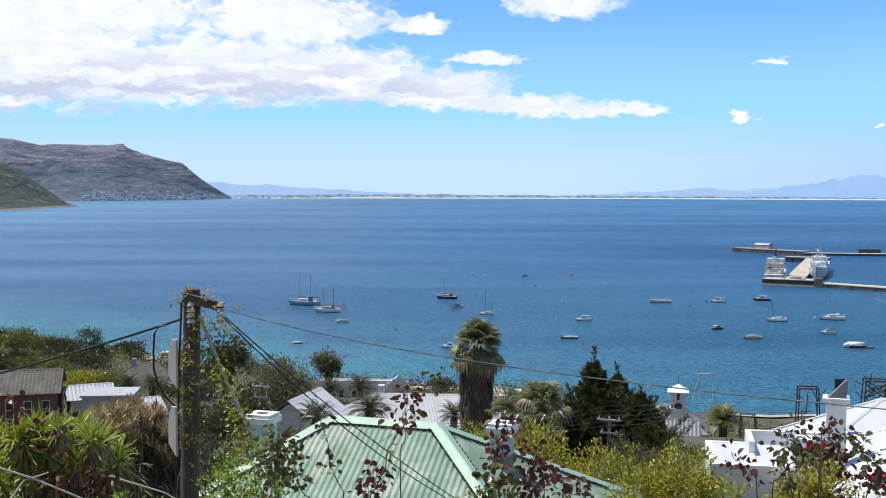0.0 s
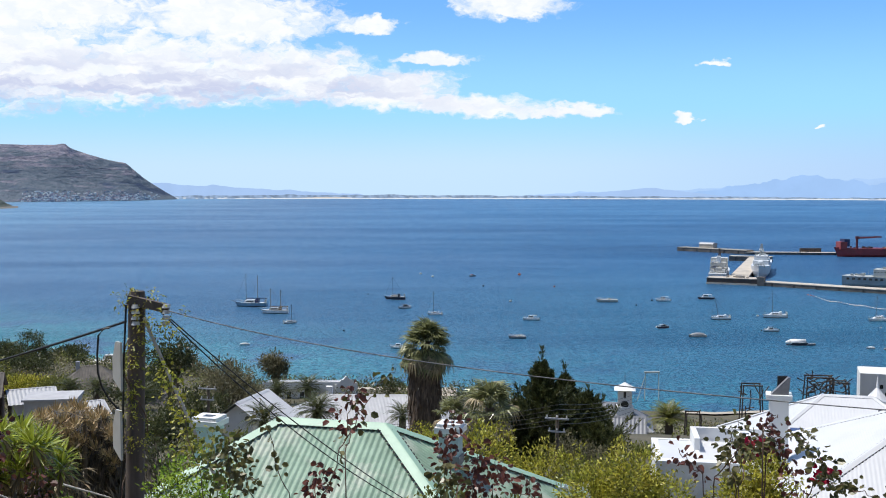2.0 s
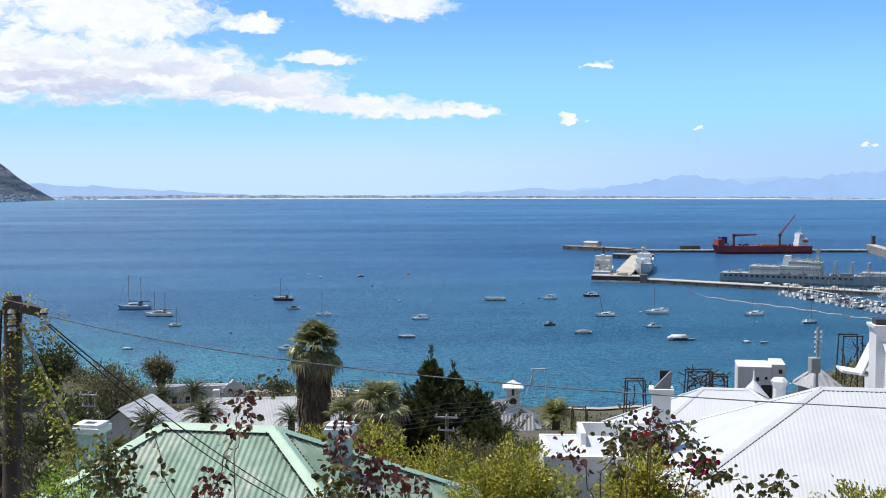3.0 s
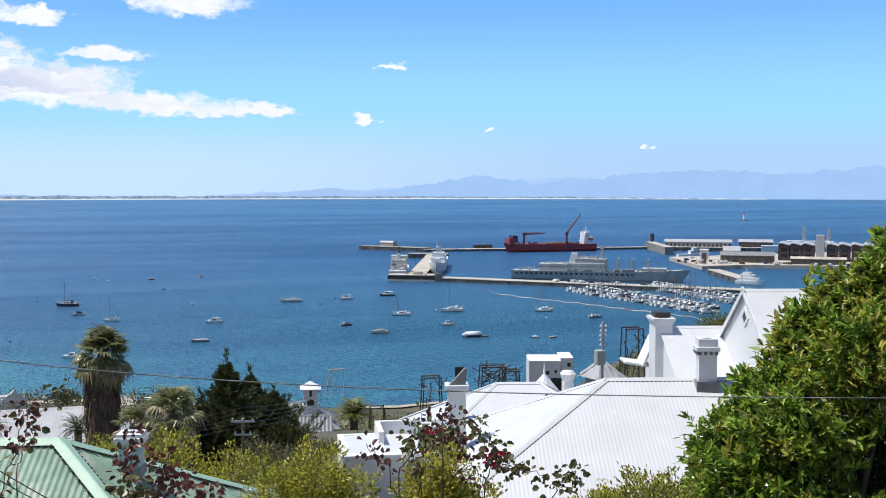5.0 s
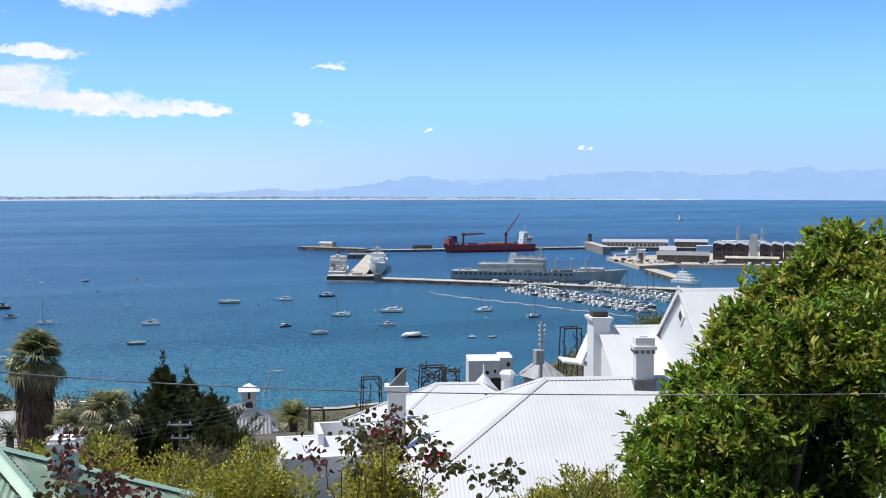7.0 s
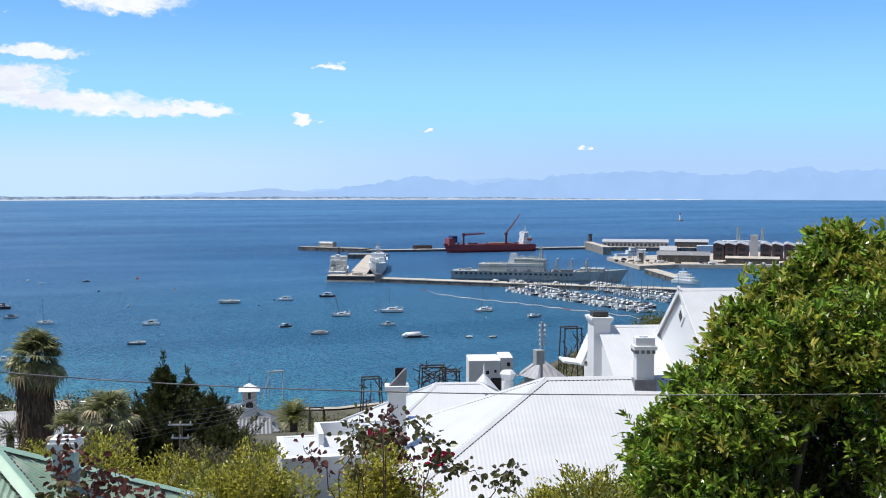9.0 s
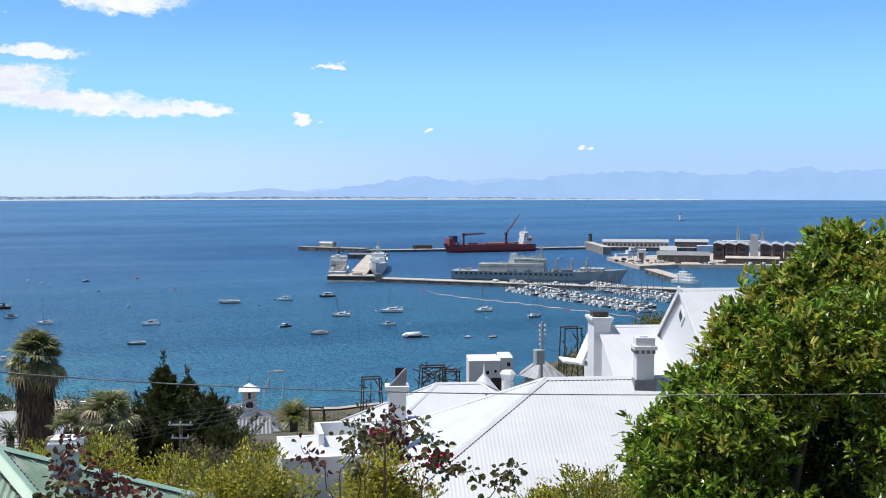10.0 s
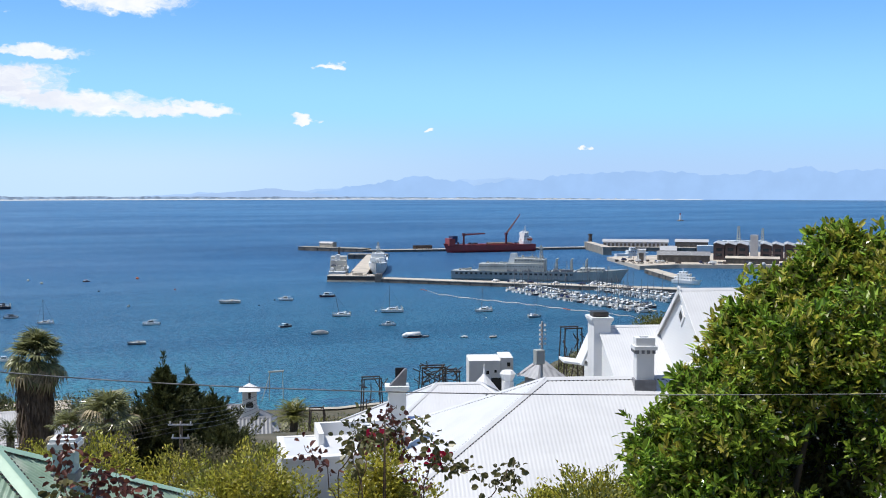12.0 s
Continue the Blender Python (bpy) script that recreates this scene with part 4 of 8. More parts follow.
    # bell tower
    tw = thing("bell_tower", "small white bell tower with a round opening and a flared cap", "tower", polar_pose(12.36, 150, 30.2, -12))
    part("shaft", box(bmesh.new(), 1.95, 1.95, 6.6, bevel=0.06), WHITE_PAINT, tw)
    part("shaft_foot", box(bmesh.new(), 2.35, 2.35, 4.4, bevel=0.05), WHITE_PAINT, tw)
    part("slot", box(bmesh.new(), 0.34, 0.06, 0.9, 0, -0.99, 5.6), BLACK, tw)
    bm = bmesh.new()
    bmesh.ops.create_cone(bm, cap_ends=True, segments=20, radius1=0.52, radius2=0.52, depth=0.08, matrix=Matrix.Translation((0, -1.0, 4.75)) @ Matrix.Rotation(radians(90), 4, "X"))
    part("round_opening", bm, GLASS_DARK, tw)
    bm = bmesh.new()
    bmesh.ops.create_cone(bm, cap_ends=True, segments=4, radius1=2.05, radius2=0.95, depth=0.5, matrix=Matrix.Translation((0, 0, 6.95)) @ Matrix.Rotation(radians(45), 4, "Z"))
    bmesh.ops.create_cone(bm, cap_ends=True, segments=4, radius1=0.95, radius2=0.1, depth=0.45, matrix=Matrix.Translation((0, 0, 7.42)) @ Matrix.Rotation(radians(45), 4, "Z"))
    part("flared_cap", bm, WHITE_PAINT, tw)
    part("finial", rod(bmesh.new(), (0, 0, 7.6), (0, 0, 9.0), 0.05, 0.02), LEAD, tw)
    # tall white block by the water
    b = thing("apartment_block", "tall white concrete block with small dark openings", "building", polar_pose(25.1, 125, 29.45, -20))
    part("wall", box(bmesh.new(), 3.6, 4.5, 15.6, -0.9, 0, 0, bevel=0.05), WHITE_WALL, b)
    part("wall", box(bmesh.new(), 1.5, 4.2, 15.9, 1.65, 0, 0, bevel=0.05), WHITE_WALL, b)
    for x, z, w, h in ((-0.55, 14.0, 0.34, 0.42), (0.35, 14.2, 0.26, 0.3), (1.85, 14.9, 0.36, 0.45), (-0.55, 12.3, 0.36, 0.42), (0.4, 11.9, 1.15, 1.7)):
        part("opening", box(bmesh.new(), w, 0.1, h, x, -2.24, z), GLASS_DARK, b)


green_house()
white_house()
second_white_house()
gable_house()
lower_town()
# ---------------------------------------------------------------- harbour: piers, dockyard, ships
def between(p, q, z=0.0):
    """A pose at p whose x axis points level towards q, and the distance."""
    d = q - p
    return Matrix.Translation((p.x, p.y, z)) @ Matrix.Rotation(math.atan2(d.y, d.x), 4, "Z"), math.hypot(d.x, d.y)


def slab(name, label, p, q, width, z0, z1, deck, wall, side=1, kind="structure", coping=0.4):
    """A quay between two places: a dark wall and a pale deck; side says on which side of the line it lies."""
    m, n = between(p, q)
    t = thing(name, label, "pier", m, kind=kind)
    part("quay_wall", box(bmesh.new(), n, width, z1 - coping - z0, n / 2, side * width / 2, z0), wall, t)
    part("deck", box(bmesh.new(), n + 0.4, width + 0.4, coping, n / 2, side * width / 2, z1 - coping + 0.004), deck, t)
    k = max(3, int(n / 14))
    fender = mesh_of("fender", [(-0.5, 0, 0), (0.5, 0, 0), (0.5, 0, 1), (-0.5, 0, 1), (-0.5, -0.4, 0), (0.5, -0.4, 0), (0.5, -0.4, 1), (-0.5, -0.4, 1)],
                     [(0, 1, 2, 3), (5, 4, 7, 6), (4, 5, 1, 0), (3, 2, 6, 7), (4, 0, 3, 7), (1, 5, 6, 2)], BLACK)
    for i in range(k):
        part("fender", fender, parent=t, m=Matrix.Translation((n * (i + 0.5) / k, -side * 0.02 if side > 0 else 0, 0.2)) @ Matrix.Diagonal((1, 1, z1 - 1.0, 1)))
    return t


def hull_mesh(name, L, B, H, mat, draft=0.6, rake=0.12, stern=0.75, sheer=0.2, full=0.55):
    """A ship's or boat's hull: pointed raked bow towards +x, rounded sides, transom stern, closed by its deck."""
    n = 14
    verts, faces = [], []
    for i in range(n + 1):
        s = i / n
        fine = 1 - max(0.0, (s - full) / (1 - full)) ** 2.2
        aft = stern + (1 - stern) * min(1.0, s / 0.3) ** 0.7
        hb = B / 2 * max(0.02, fine * aft)
        up = H + H * sheer * (max(0, s - 0.5) * 2) ** 2
        for f, z in ((0.0, -draft), (0.62, -draft * 0.8), (0.9, up * 0.25), (1.0, up)):
            x = -L / 2 + L * (s - rake * (max(0, s - 0.7) / 0.3) * (1 - max(0, z) / up) * 0.8)
            verts.append((x, hb * f, z))
        for f, z in ((1.0, up), (0.9, up * 0.25), (0.62, -draft * 0.8)):
            x = -L / 2 + L * (s - rake * (max(0, s - 0.7) / 0.3) * (1 - max(0, z) / up) * 0.8)
            verts.append((x, -hb * f, z))
    w = 7
    for i in range(n):
        a, b = i * w, (i + 1) * w
        for j in range(w):
            k = (j + 1) % w
            faces.append((a + j, b + j, b + k, a + k))
    faces.append(tuple(range(w)))
    return mesh_of(name, verts, faces, mat)


def superstructure(parent, blocks, mat, name="deckhouse"):
    """Deckhouses: (length, width, height, x, y, z), each with a dark band of windows."""
    for lx, ly, lz, x, y, z in blocks:
        h = part(name, box(bmesh.new(), lx, ly, lz, x, y, z, bevel=min(lx, ly, lz) * 0.04), mat, parent)
        k = max(2, int(lx / 2.0))
        for i in range(k):
            for s in (-1, 1):
                part("window", box(bmesh.new(), lx / k * 0.35, 0.12, min(0.6, lz * 0.2), x - lx / 2 + lx * (i + 0.5) / k, y + s * ly / 2, z + lz * 0.55), GLASS_DARK, h)


def fittings(parent, x0, x1, y0, y1, z, n, seed, mat, name="deck_fittings", tall=2.5):
    """Winches, lockers, vents and rails on a deck, too small to tell apart."""
    rnd = random.Random(seed)
    bm = bmesh.new()
    for i in range(n):
        s = rnd.uniform(0.4, 1.6)
        x, y = rnd.uniform(x0, x1), rnd.uniform(y0, y1)
        if i % 4 == 3:
            rod(bm, (x, y, z), (x + rnd.uniform(-0.5, 0.5), y, z + rnd.uniform(0.6, 1.6) * tall), 0.14, 0.09, 5)
        else:
            box(bm, s * rnd.uniform(0.7, 2), s, s * rnd.uniform(0.5, 1.2), x, y, z)
    ob = part(name, bm, mat, parent)
    ob["kind"] = "stuff"
    return ob


def lattice(bm, a, b, w, n=6, r=0.12):
    """A square lattice mast or jib."""
    a, b = Vector(a), Vector(b)
    d = (b - a).normalized()
    s = d.cross(Vector((0.31, 0.9, 0.1))).normalized()
    u = s.cross(d)
    cs = [s * w + u * w, s * w - u * w, -s * w - u * w, -s * w + u * w]
    for i, c in enumerate(cs):
        rod(bm, a + c, b + c * 0.5, r, r, 4)
        e = cs[(i + 1) % 4]
        for k in range(n):
            rod(bm, a.lerp(b, k / n) + c * (1 - 0.5 * k / n), a.lerp(b, (k + 1) / n) + e * (1 - 0.5 * (k + 1) / n), r * 0.6, r * 0.6, 4)
    return bm


def red_ship():
    p, q = polar(27.32, 1076), polar(22.58, 1040)
    m, L = between(p, q)
    t = thing("cargo_ship", "red heavy cargo ship with two deck cranes moored at the pier", "ship", m @ Matrix.Translation((L / 2, 0, 0)))
    part("hull", hull_mesh("hull", L, 15, 7.0, SHIP_RED, 1.0, 0.05, 0.9, 0.25, 0.7), parent=t)
    # bow end towards the open bay: high dark block at one end, white bridge at the other
    part("forecastle", box(bmesh.new(), 6, 12, 6.5, L / 2 - 7, 0, 7), SHIP_RED, t)
    part("breakwater_wall", box(bmesh.new(), 5, 11, 6.5, L / 2 - 10, 0, 9.5), NAVY_BLUE, t, "dark blue deck structure")
    part("hatch_cover", box(bmesh.new(), L * 0.56, 12, 0.7, -2, 0, 7), SHIP_RED, t)
    part("deck_cargo", box(bmesh.new(), 24, 9, 1.0, -11, 0, 7.7), TEAK, t)
    superstructure(t, [(9, 12, 3, -L / 2 + 9, 0, 7), (7, 11, 2.8, -L / 2 + 9.4, 0, 10), (5.4, 10, 2.7, -L / 2 + 9.8, 0, 12.8), (4.2, 13, 2.6, -L / 2 + 10.2, 0, 15.5)], BOAT_WHITE)
    for s in (-1, 1):
        part("lifeboat", hull_mesh("lifeboat", 5.5, 2, 1.4, ORANGE), parent=t, m=Matrix.Translation((-L / 2 + 6.5, s * 5.4, 11)))
    fittings(t, -L / 2 + 4, -L / 2 + 13, -6, 6, 10.4, 30, 1, BOAT_CREAM, tall=4)
    fittings(t, -L / 2 + 7.5, -L / 2 + 12.5, -5, 5, 18.1, 14, 21, BOAT_WHITE, tall=3)
    fittings(t, -L / 2 + 16, L / 2 - 14, -6, 6, 7.6, 34, 2, RUST, tall=1.2)
    part("funnel", box(bmesh.new(), 3, 4, 5, -L / 2 + 4, 0, 9, bevel=0.4), PALE_GREY, t)
    part("mast", lattice(bmesh.new(), (-L / 2 + 9, 0, 19), (-L / 2 + 9, 0, 25), 0.6, 4), BOAT_WHITE, t)
    for x, tip, nm in ((L / 2 - 19, (-22, 0, 0.8), "lowered"), (-16, (-14.5, 0, 19), "raised")):
        c = part("crane", rod(bmesh.new(), (x, 5, 6), (x, 5, 17), 1.1, 0.9, 10), CRANE_RED, t, nm + " red deck crane")
        part("cab", box(bmesh.new(), 2.4, 2.6, 2.6, x, 5, 16), CRANE_RED, c)
        part("jib", rod(bmesh.new(), (x, 5, 17.2), (x + tip[0], 5 + tip[1], 17.2 + tip[2]), 0.95, 0.5, 4), CRANE_RED, c)
        part("hoist_cable", rod(bmesh.new(), (x, 5, 19), (x + tip[0], 5, 17.6 + tip[2]), 0.12, 0.12, 4), BLACK, c)


def grey_ship():
    p, q = polar(23.1, 748), polar(32.3, 733)
    m, L = between(p, q)
    t = thing("naval_supply_ship", "long grey naval supply ship moored along the near pier", "ship", m @ Matrix.Translation((L / 2, 0, 0)))
    part("hull", hull_mesh("hull", L, 16, 6.5, NAVY_GREY, 1.0, 0.06, 0.9, 0.35, 0.72), parent=t)
    port = mesh_of("deck_opening", [(-0.9, 0, 0), (0.9, 0, 0), (0.9, 0, 1.3), (-0.9, 0, 1.3)], [(0, 1, 2, 3)], GLASS_DARK)
    for i in range(24):
        part("deck_opening", port, parent=t, m=Matrix.Translation((-L / 2 + 4 + i * 3.4, -8.12, 4.3)))
    superstructure(t, [(22, 13, 5, -L / 2 + 30, 0, 6.5), (26, 14, 5.6, -L / 2 + 51, 0, 6.5), (19, 12, 3.2, -L / 2 + 53, 0, 12.1), (8, 13, 2.6, -L / 2 + 60, 0, 12.1)], NAVY_GREY)
    part("funnel", prism(bmesh.new(), [(-3.2, 0), (3.0, 0), (2.2, 7), (-1.6, 7)], -3, 3, Matrix.Translation((-L / 2 + 42, 0, 11.5))), PALE_GREY, t)
    part("mast", lattice(bmesh.new(), (-L / 2 + 61, 0, 16), (-L / 2 + 61, 0, 24), 0.8, 4, 0.2), NAVY_GREY, t)
    part("radar", box(bmesh.new(), 3.4, 1.2, 1.2, -L / 2 + 61, 0, 21.5), NAVY_GREY, t)
    for x in (-L / 2 + 72, -L / 2 + 82, -L / 2 + 92):
        part("replenishment_gantry", lattice(bmesh.new(), (x, -5, 6.5), (x, -5, 15), 0.7, 3, 0.2), NAVY_GREY, t)
        part("gantry_beam", box(bmesh.new(), 0.8, 10, 0.8, x, 0, 14.5), NAVY_GREY, t)
    part("deck_boat", hull_mesh("deck_boat", 8, 2.6, 1.4, BOAT_GREY), parent=t, m=Matrix.Translation((-L / 2 + 80, -6, 7)))
    superstructure(t, [(16, 12, 2.4, L / 2 - 24, 0, 6.8)], NAVY_GREY)
    fittings(t, -L / 2 + 3, -L / 2 + 20, -7, 7, 6.5, 18, 3, NAVY_GREY)
    fittings(t, -L / 2 + 22, -L / 2 + 40, -6, 6, 11.4, 26, 4, NAVY_GREY, tall=2)
    fittings(t, -L / 2 + 40, -L / 2 + 64, -6, 6, 15.2, 34, 41, NAVY_GREY, tall=3)
    fittings(t, -L / 2 + 38, -L / 2 + 98, -7.6, -6.6, 6.6, 46, 42, LEAD, tall=2.5)
    fittings(t, L / 2 - 50, L / 2 - 12, -6, 6, 6.8, 44, 5, NAVY_GREY, tall=4)


def end_on_ships():
    a = between(polar(16.95, 744), polar(17.5, 860))[0]
    t = thing("survey_ship", "white and grey naval vessel berthed stern-on at the dock head", "ship", a @ Matrix.Translation((34, 0, 0)))
    part("hull", hull_mesh("hull", 66, 12, 5.5, PALE_GREY, 1, 0.06, 0.95, 0.3), parent=t)
    superstructure(t, [(18, 11, 3.6, -14, 0, 5.5), (16, 10.6, 3.2, -13, 0, 9.1), (10, 11, 2.6, -10, 0, 12.3)], BOAT_CREAM)
    fittings(t, -30, -24, -5, 5, 5.6, 16, 6, BOAT_CREAM, tall=3)
    fittings(t, -22, -6, -5, 5, 12.2, 26, 7, PALE_GREY, tall=3)
    fittings(t, -23.5, -22.5, -5.5, 5.5, 8.6, 12, 8, LEAD, tall=1)
    part("mast", lattice(bmesh.new(), (-10, 0, 14.5), (-10, 0, 21), 0.6, 4, 0.2), RUST, t, "rusty lattice mast")
    for y in (-3.6, 3.6):
        part("lifeboat", hull_mesh("lifeboat", 6, 2, 1.5, BOAT_WHITE), parent=t, m=Matrix.Translation((-23, y, 6.4)))
    part("funnel", box(bmesh.new(), 3, 2.6, 4, -18, 0, 12.5, bevel=0.3), PALE_GREY, t)
    b = between(polar(19.3, 900), polar(18.95, 745))[0]
    t = thing("patrol_ship", "pale grey naval ship berthed bow-on beside the jetty", "ship", b @ Matrix.Translation((76, 0, 0)))
    part("hull", hull_mesh("hull", 104, 13.5, 7, PALE_GREY, 1, 0.1, 0.9, 0.35, 0.6), parent=t)
    superstructure(t, [(34, 11, 3.6, -2, 0, 7), (18, 9.5, 3.0, 2, 0, 10.6)], PALE_GREY)
    fittings(t, -8, 12, -4.5, 4.5, 13.4, 22, 9, NAVY_GREY, tall=3)
    fittings(t, 14, 44, -3.5, 3.5, 7.6, 22, 10, NAVY_GREY, tall=1.2)
    part("gun_turret", box(bmesh.new(), 4, 3.4, 2.4, 24, 0, 8.5, bevel=0.6), PALE_GREY, t)
    part("mast", lattice(bmesh.new(), (2, 0, 13), (2, 0, 22), 0.9, 5, 0.2), NAVY_GREY, t)
    part("radar", rod(bmesh.new(), (2, -1.6, 17.5), (2, 1.6, 17.5), 0.9, 0.9, 10), PALE_GREY, t)


def piers():
    RUSTY = RUST
    d = slab("dock_head", "square dock head with a dark timbered face and pale skirt", polar(16.45, 730), polar(19.04, 724), 13, -3, 4.2, CONCRETE, RUSTY)
    part("skirt", box(bmesh.new(), 33.4, 0.5, 1.3, 16.6, -0.28, -0.2), CONCRETE, d)
    part("corner_pier", box(bmesh.new(), 4.4, 5, 6.6, 34.6, 1.5, -1), CONCRETE_DARK, d)
    slab("jetty", "pale concrete jetty running out between two moored ships", polar(17.5, 736), polar(18.55, 955), 12, -3, 3.6, CONCRETE, CONCRETE_DARK, side=-1)
    fittings(d, 12, 32, 3, 12, 4.2, 22, 12, CONCRETE, tall=1.2)
    slab("jetty_head", "pale cross head of the jetty", polar(17.55, 956), polar(19.6, 950), 9, -3, 4.2, CONCRETE, CONCRETE_DARK)
    # the dark wall stands in for the shadow below the piled deck
    slab("pier_near", "long pale concrete pier beside the marina", polar(19.15, 724), polar(36.5, 660), 11, -3, 2.6, CONCRETE, CONCRETE_DARK)
    slab("pier_far_end", "broad grey mole end with a shed", polar(14.95, 1089), polar(18.35, 1047), 14, -3, 3.6, BREAKWATER, CONCRETE_DARK)
    slab("pier_far", "far concrete pier across the harbour mouth", polar(18.35, 1046), polar(30.4, 1108), 10, -3, 2.2, CONCRETE, CONCRETE_DARK)
    slab("breakwater", "grey breakwater wall turning into the harbour", polar(30.4, 1112), polar(31.4, 1020), 8, -3, 7.4, CONCRETE, BREAKWATER, side=-1)
    slab("breakwater_quay", "quay behind the breakwater with store sheds", polar(30.9, 1080), polar(34.6, 1082), 26, -3, 4, CONCRETE, CONCRETE_DARK)
    slab("breakwater_outer", "outer quay with store sheds", polar(34.55, 1082), polar(44, 1120), 30, -3, 4, CONCRETE, CONCRETE_DARK)
    slab("jetty_small", "pale short jetty below the dockyard", polar(33.1, 812), polar(34.7, 735), 9, -2, 3.2, CONCRETE, CONCRETE_DARK)
    sh = thing("shed", "pale shed with a rounded roof on the mole end", "shed", between(polar(15.95, 1083), polar(17, 1071), 3.6)[0])
    part("wall", box(bmesh.new(), 15, 8, 3.6, 8, 7, 0), CONCRETE, sh)
    part("roof", prism(bmesh.new(), [(-4.4, 3.6), (4.4, 3.6), (3.2, 4.8), (0, 5.2), (-3.2, 4.8)], 0, 15.6, Matrix.Translation((15.8, 7, 0)) @ Matrix.Rotation(radians(90), 4, "Z")), PALE_ROOF, sh)
    wg = thing("store_row", "row of rusty red containers on the far pier", "containers", between(polar(21.05, 1061), polar(22, 1066), 2.2)[0])
    for i in range(6):
        part("container", box(bmesh.new(), 3.1, 2.6, 3.4, 1.6 + 3.25 * i, 5, 0, bevel=0.05), RUST, wg)
    bc = thing("pier_beacon", "small dark red light tower at the end of the pier", "light tower", polar_pose(30.4, 1112, 4))
    part("tower", rod(bmesh.new(), (0, 4, 0), (0, 4, 10), 2.2, 1.7, 10), RUST, bc)
    part("gallery", rod(bmesh.new(), (0, 4, 10), (0, 4, 11.2), 2.3, 2.3, 10), RUST, bc)
    lh = thing("lighthouse", "slim red and white lighthouse on a rock in the bay", "lighthouse", polar_pose(34.89, 2015, 0))
    bm = bmesh.new()
    bmesh.ops.create_icosphere(bm, subdivisions=2, radius=4.5, matrix=Matrix.Diagonal((1.6, 1, 0.5, 1)))
    part("rock", bm, ROCK, lh)
    part("tower", rod(bmesh.new(), (0, 0, 1), (0, 0, 11), 2.0, 1.5, 12), WHITE_PAINT, lh)
    part("lantern", rod(bmesh.new(), (0, 0, 11), (0, 0, 14), 1.4, 1.0, 12), SHIP_RED, lh)


def dockyard():
    me = bmesh.new()
    pts = [polar(a, d) for a, d in ((31.16, 946), (32.85, 843), (34.85, 866), (38.5, 874), (48, 890), (60, 900), (60, 1100), (44, 1100), (38, 1040), (34.5, 985))]
    lo = [me.verts.new((p.x, p.y, -3)) for p in pts]
    hi = [me.verts.new((p.x, p.y, 3.0)) for p in pts]
    me.faces.new(hi[::-1])
    for i in range(len(pts)):
        j = (i + 1) % len(pts)
        me.faces.new((lo[i], hi[i], hi[j], lo[j])[::-1])
    bmesh.ops.recalc_face_normals(me, faces=me.faces)
    tagged(part("quay", me, CONCRETE), "broad pale concrete dockyard quay", "quay", kind="structure")

    def shed(label, az0, az1, d, depth, h, peak, rmat, wmat, z=3.0, doors=0):
        m, n = between(polar(az0, d), polar(az1, d), z)
        t = thing("dockyard_shed", label, "warehouse", m, "dockyard sheds")
        part("wall", box(bmesh.new(), n, depth, h, n / 2, depth / 2, 0), wmat, t)
        part("roof", prism(bmesh.new(), [(-depth / 2 - 0.8, h), (depth / 2 + 0.8, h), (0, h + peak)], -0.6, n + 0.6, Matrix.Translation((n, depth / 2, 0.004)) @ Matrix.Rotation(radians(90), 4, "Z")), rmat, t)
        for i in range(doors):
            part("door", box(bmesh.new(), n / doors * 0.55, 0.2, h * 0.7, n * (i + 0.5) / doors, -0.05, 0), CONCRETE_DARK, t)
        return t
    shed("long pale store shed on the breakwater quay", 30.95, 34.3, 1090, 14, 4.6, 2.4, PALE_ROOF, GREY_WALL, 4, 16)
    shed("long lilac-grey store shed on the outer quay", 34.65, 36.3, 1092, 16, 5, 2.4, PALE_ROOF, BROWN_ROOF, 4, 4)
    shed("white square workshop block on the quay", 32.72, 33.15, 905, 7, 9, 0.4, WHITE_ROOF, WHITE_WALL, 3, 1)
    shed("wide dark boat shed with a pale roof", 33.75, 36.4, 892, 22, 5.5, 2.6, GREY_ROOF, BROWN_ROOF, 3, 7)
    shed("small shed with a light gable roof", 33.9, 34.7, 912, 14, 8, 3.4, PALE_ROOF, BROWN_ROOF, 3, 2)
    shed("low pale building on the quay edge", 37.2, 39.8, 884, 10, 4.2, 1.6, CONCRETE, BROWN_ROOF, 3, 8)
    shed("low store at the water's edge", 40.2, 42.5, 880, 10, 4.6, 1.6, PALE_ROOF, GREY_WALL, 3, 5)
    # saw-tooth factory in bays
    m, n = between(polar(36.55, 925), polar(43.5, 925), 3)
    t = thing("factory", "dark brown factory hall with peaked bays and white roofs", "factory", m)
    bays = 12
    bw = n / bays
    for i in range(bays):
        if i == 3:
            continue
        b = part("bay", prism(bmesh.new(), [(i * bw + 0.3, 0), ((i + 1) * bw - 0.3, 0), ((i + 1) * bw - 0.3, 12.2), ((i + 0.3) * bw, 13.8), (i * bw + 0.3, 13.2)], 0, 34), FACTORY_WALL, t)
        part("bay_roof", prism(bmesh.new(), [(i * bw, 13.2), ((i + 0.3) * bw, 13.9), ((i + 1) * bw, 12.2), ((i + 1) * bw, 12.6), ((i + 0.3) * bw, 14.5), (i * bw, 13.7)], -0.6, 34.6), PALE_ROOF, b)
        for z in (3, 7.5):
            part("window", box(bmesh.new(), bw * 0.5, 0.15, 2.4, (i + 0.5) * bw, -0.06, z), GLASS_DARK, b)
    part("stair_tower", box(bmesh.new(), bw * 0.66, 9, 21, 3.5 * bw, 3, 0, bevel=0.1), GREY_WALL, t)
    # frigate and tug behind
    a, L = between(polar(35.75, 1070), polar(40.7, 1076))
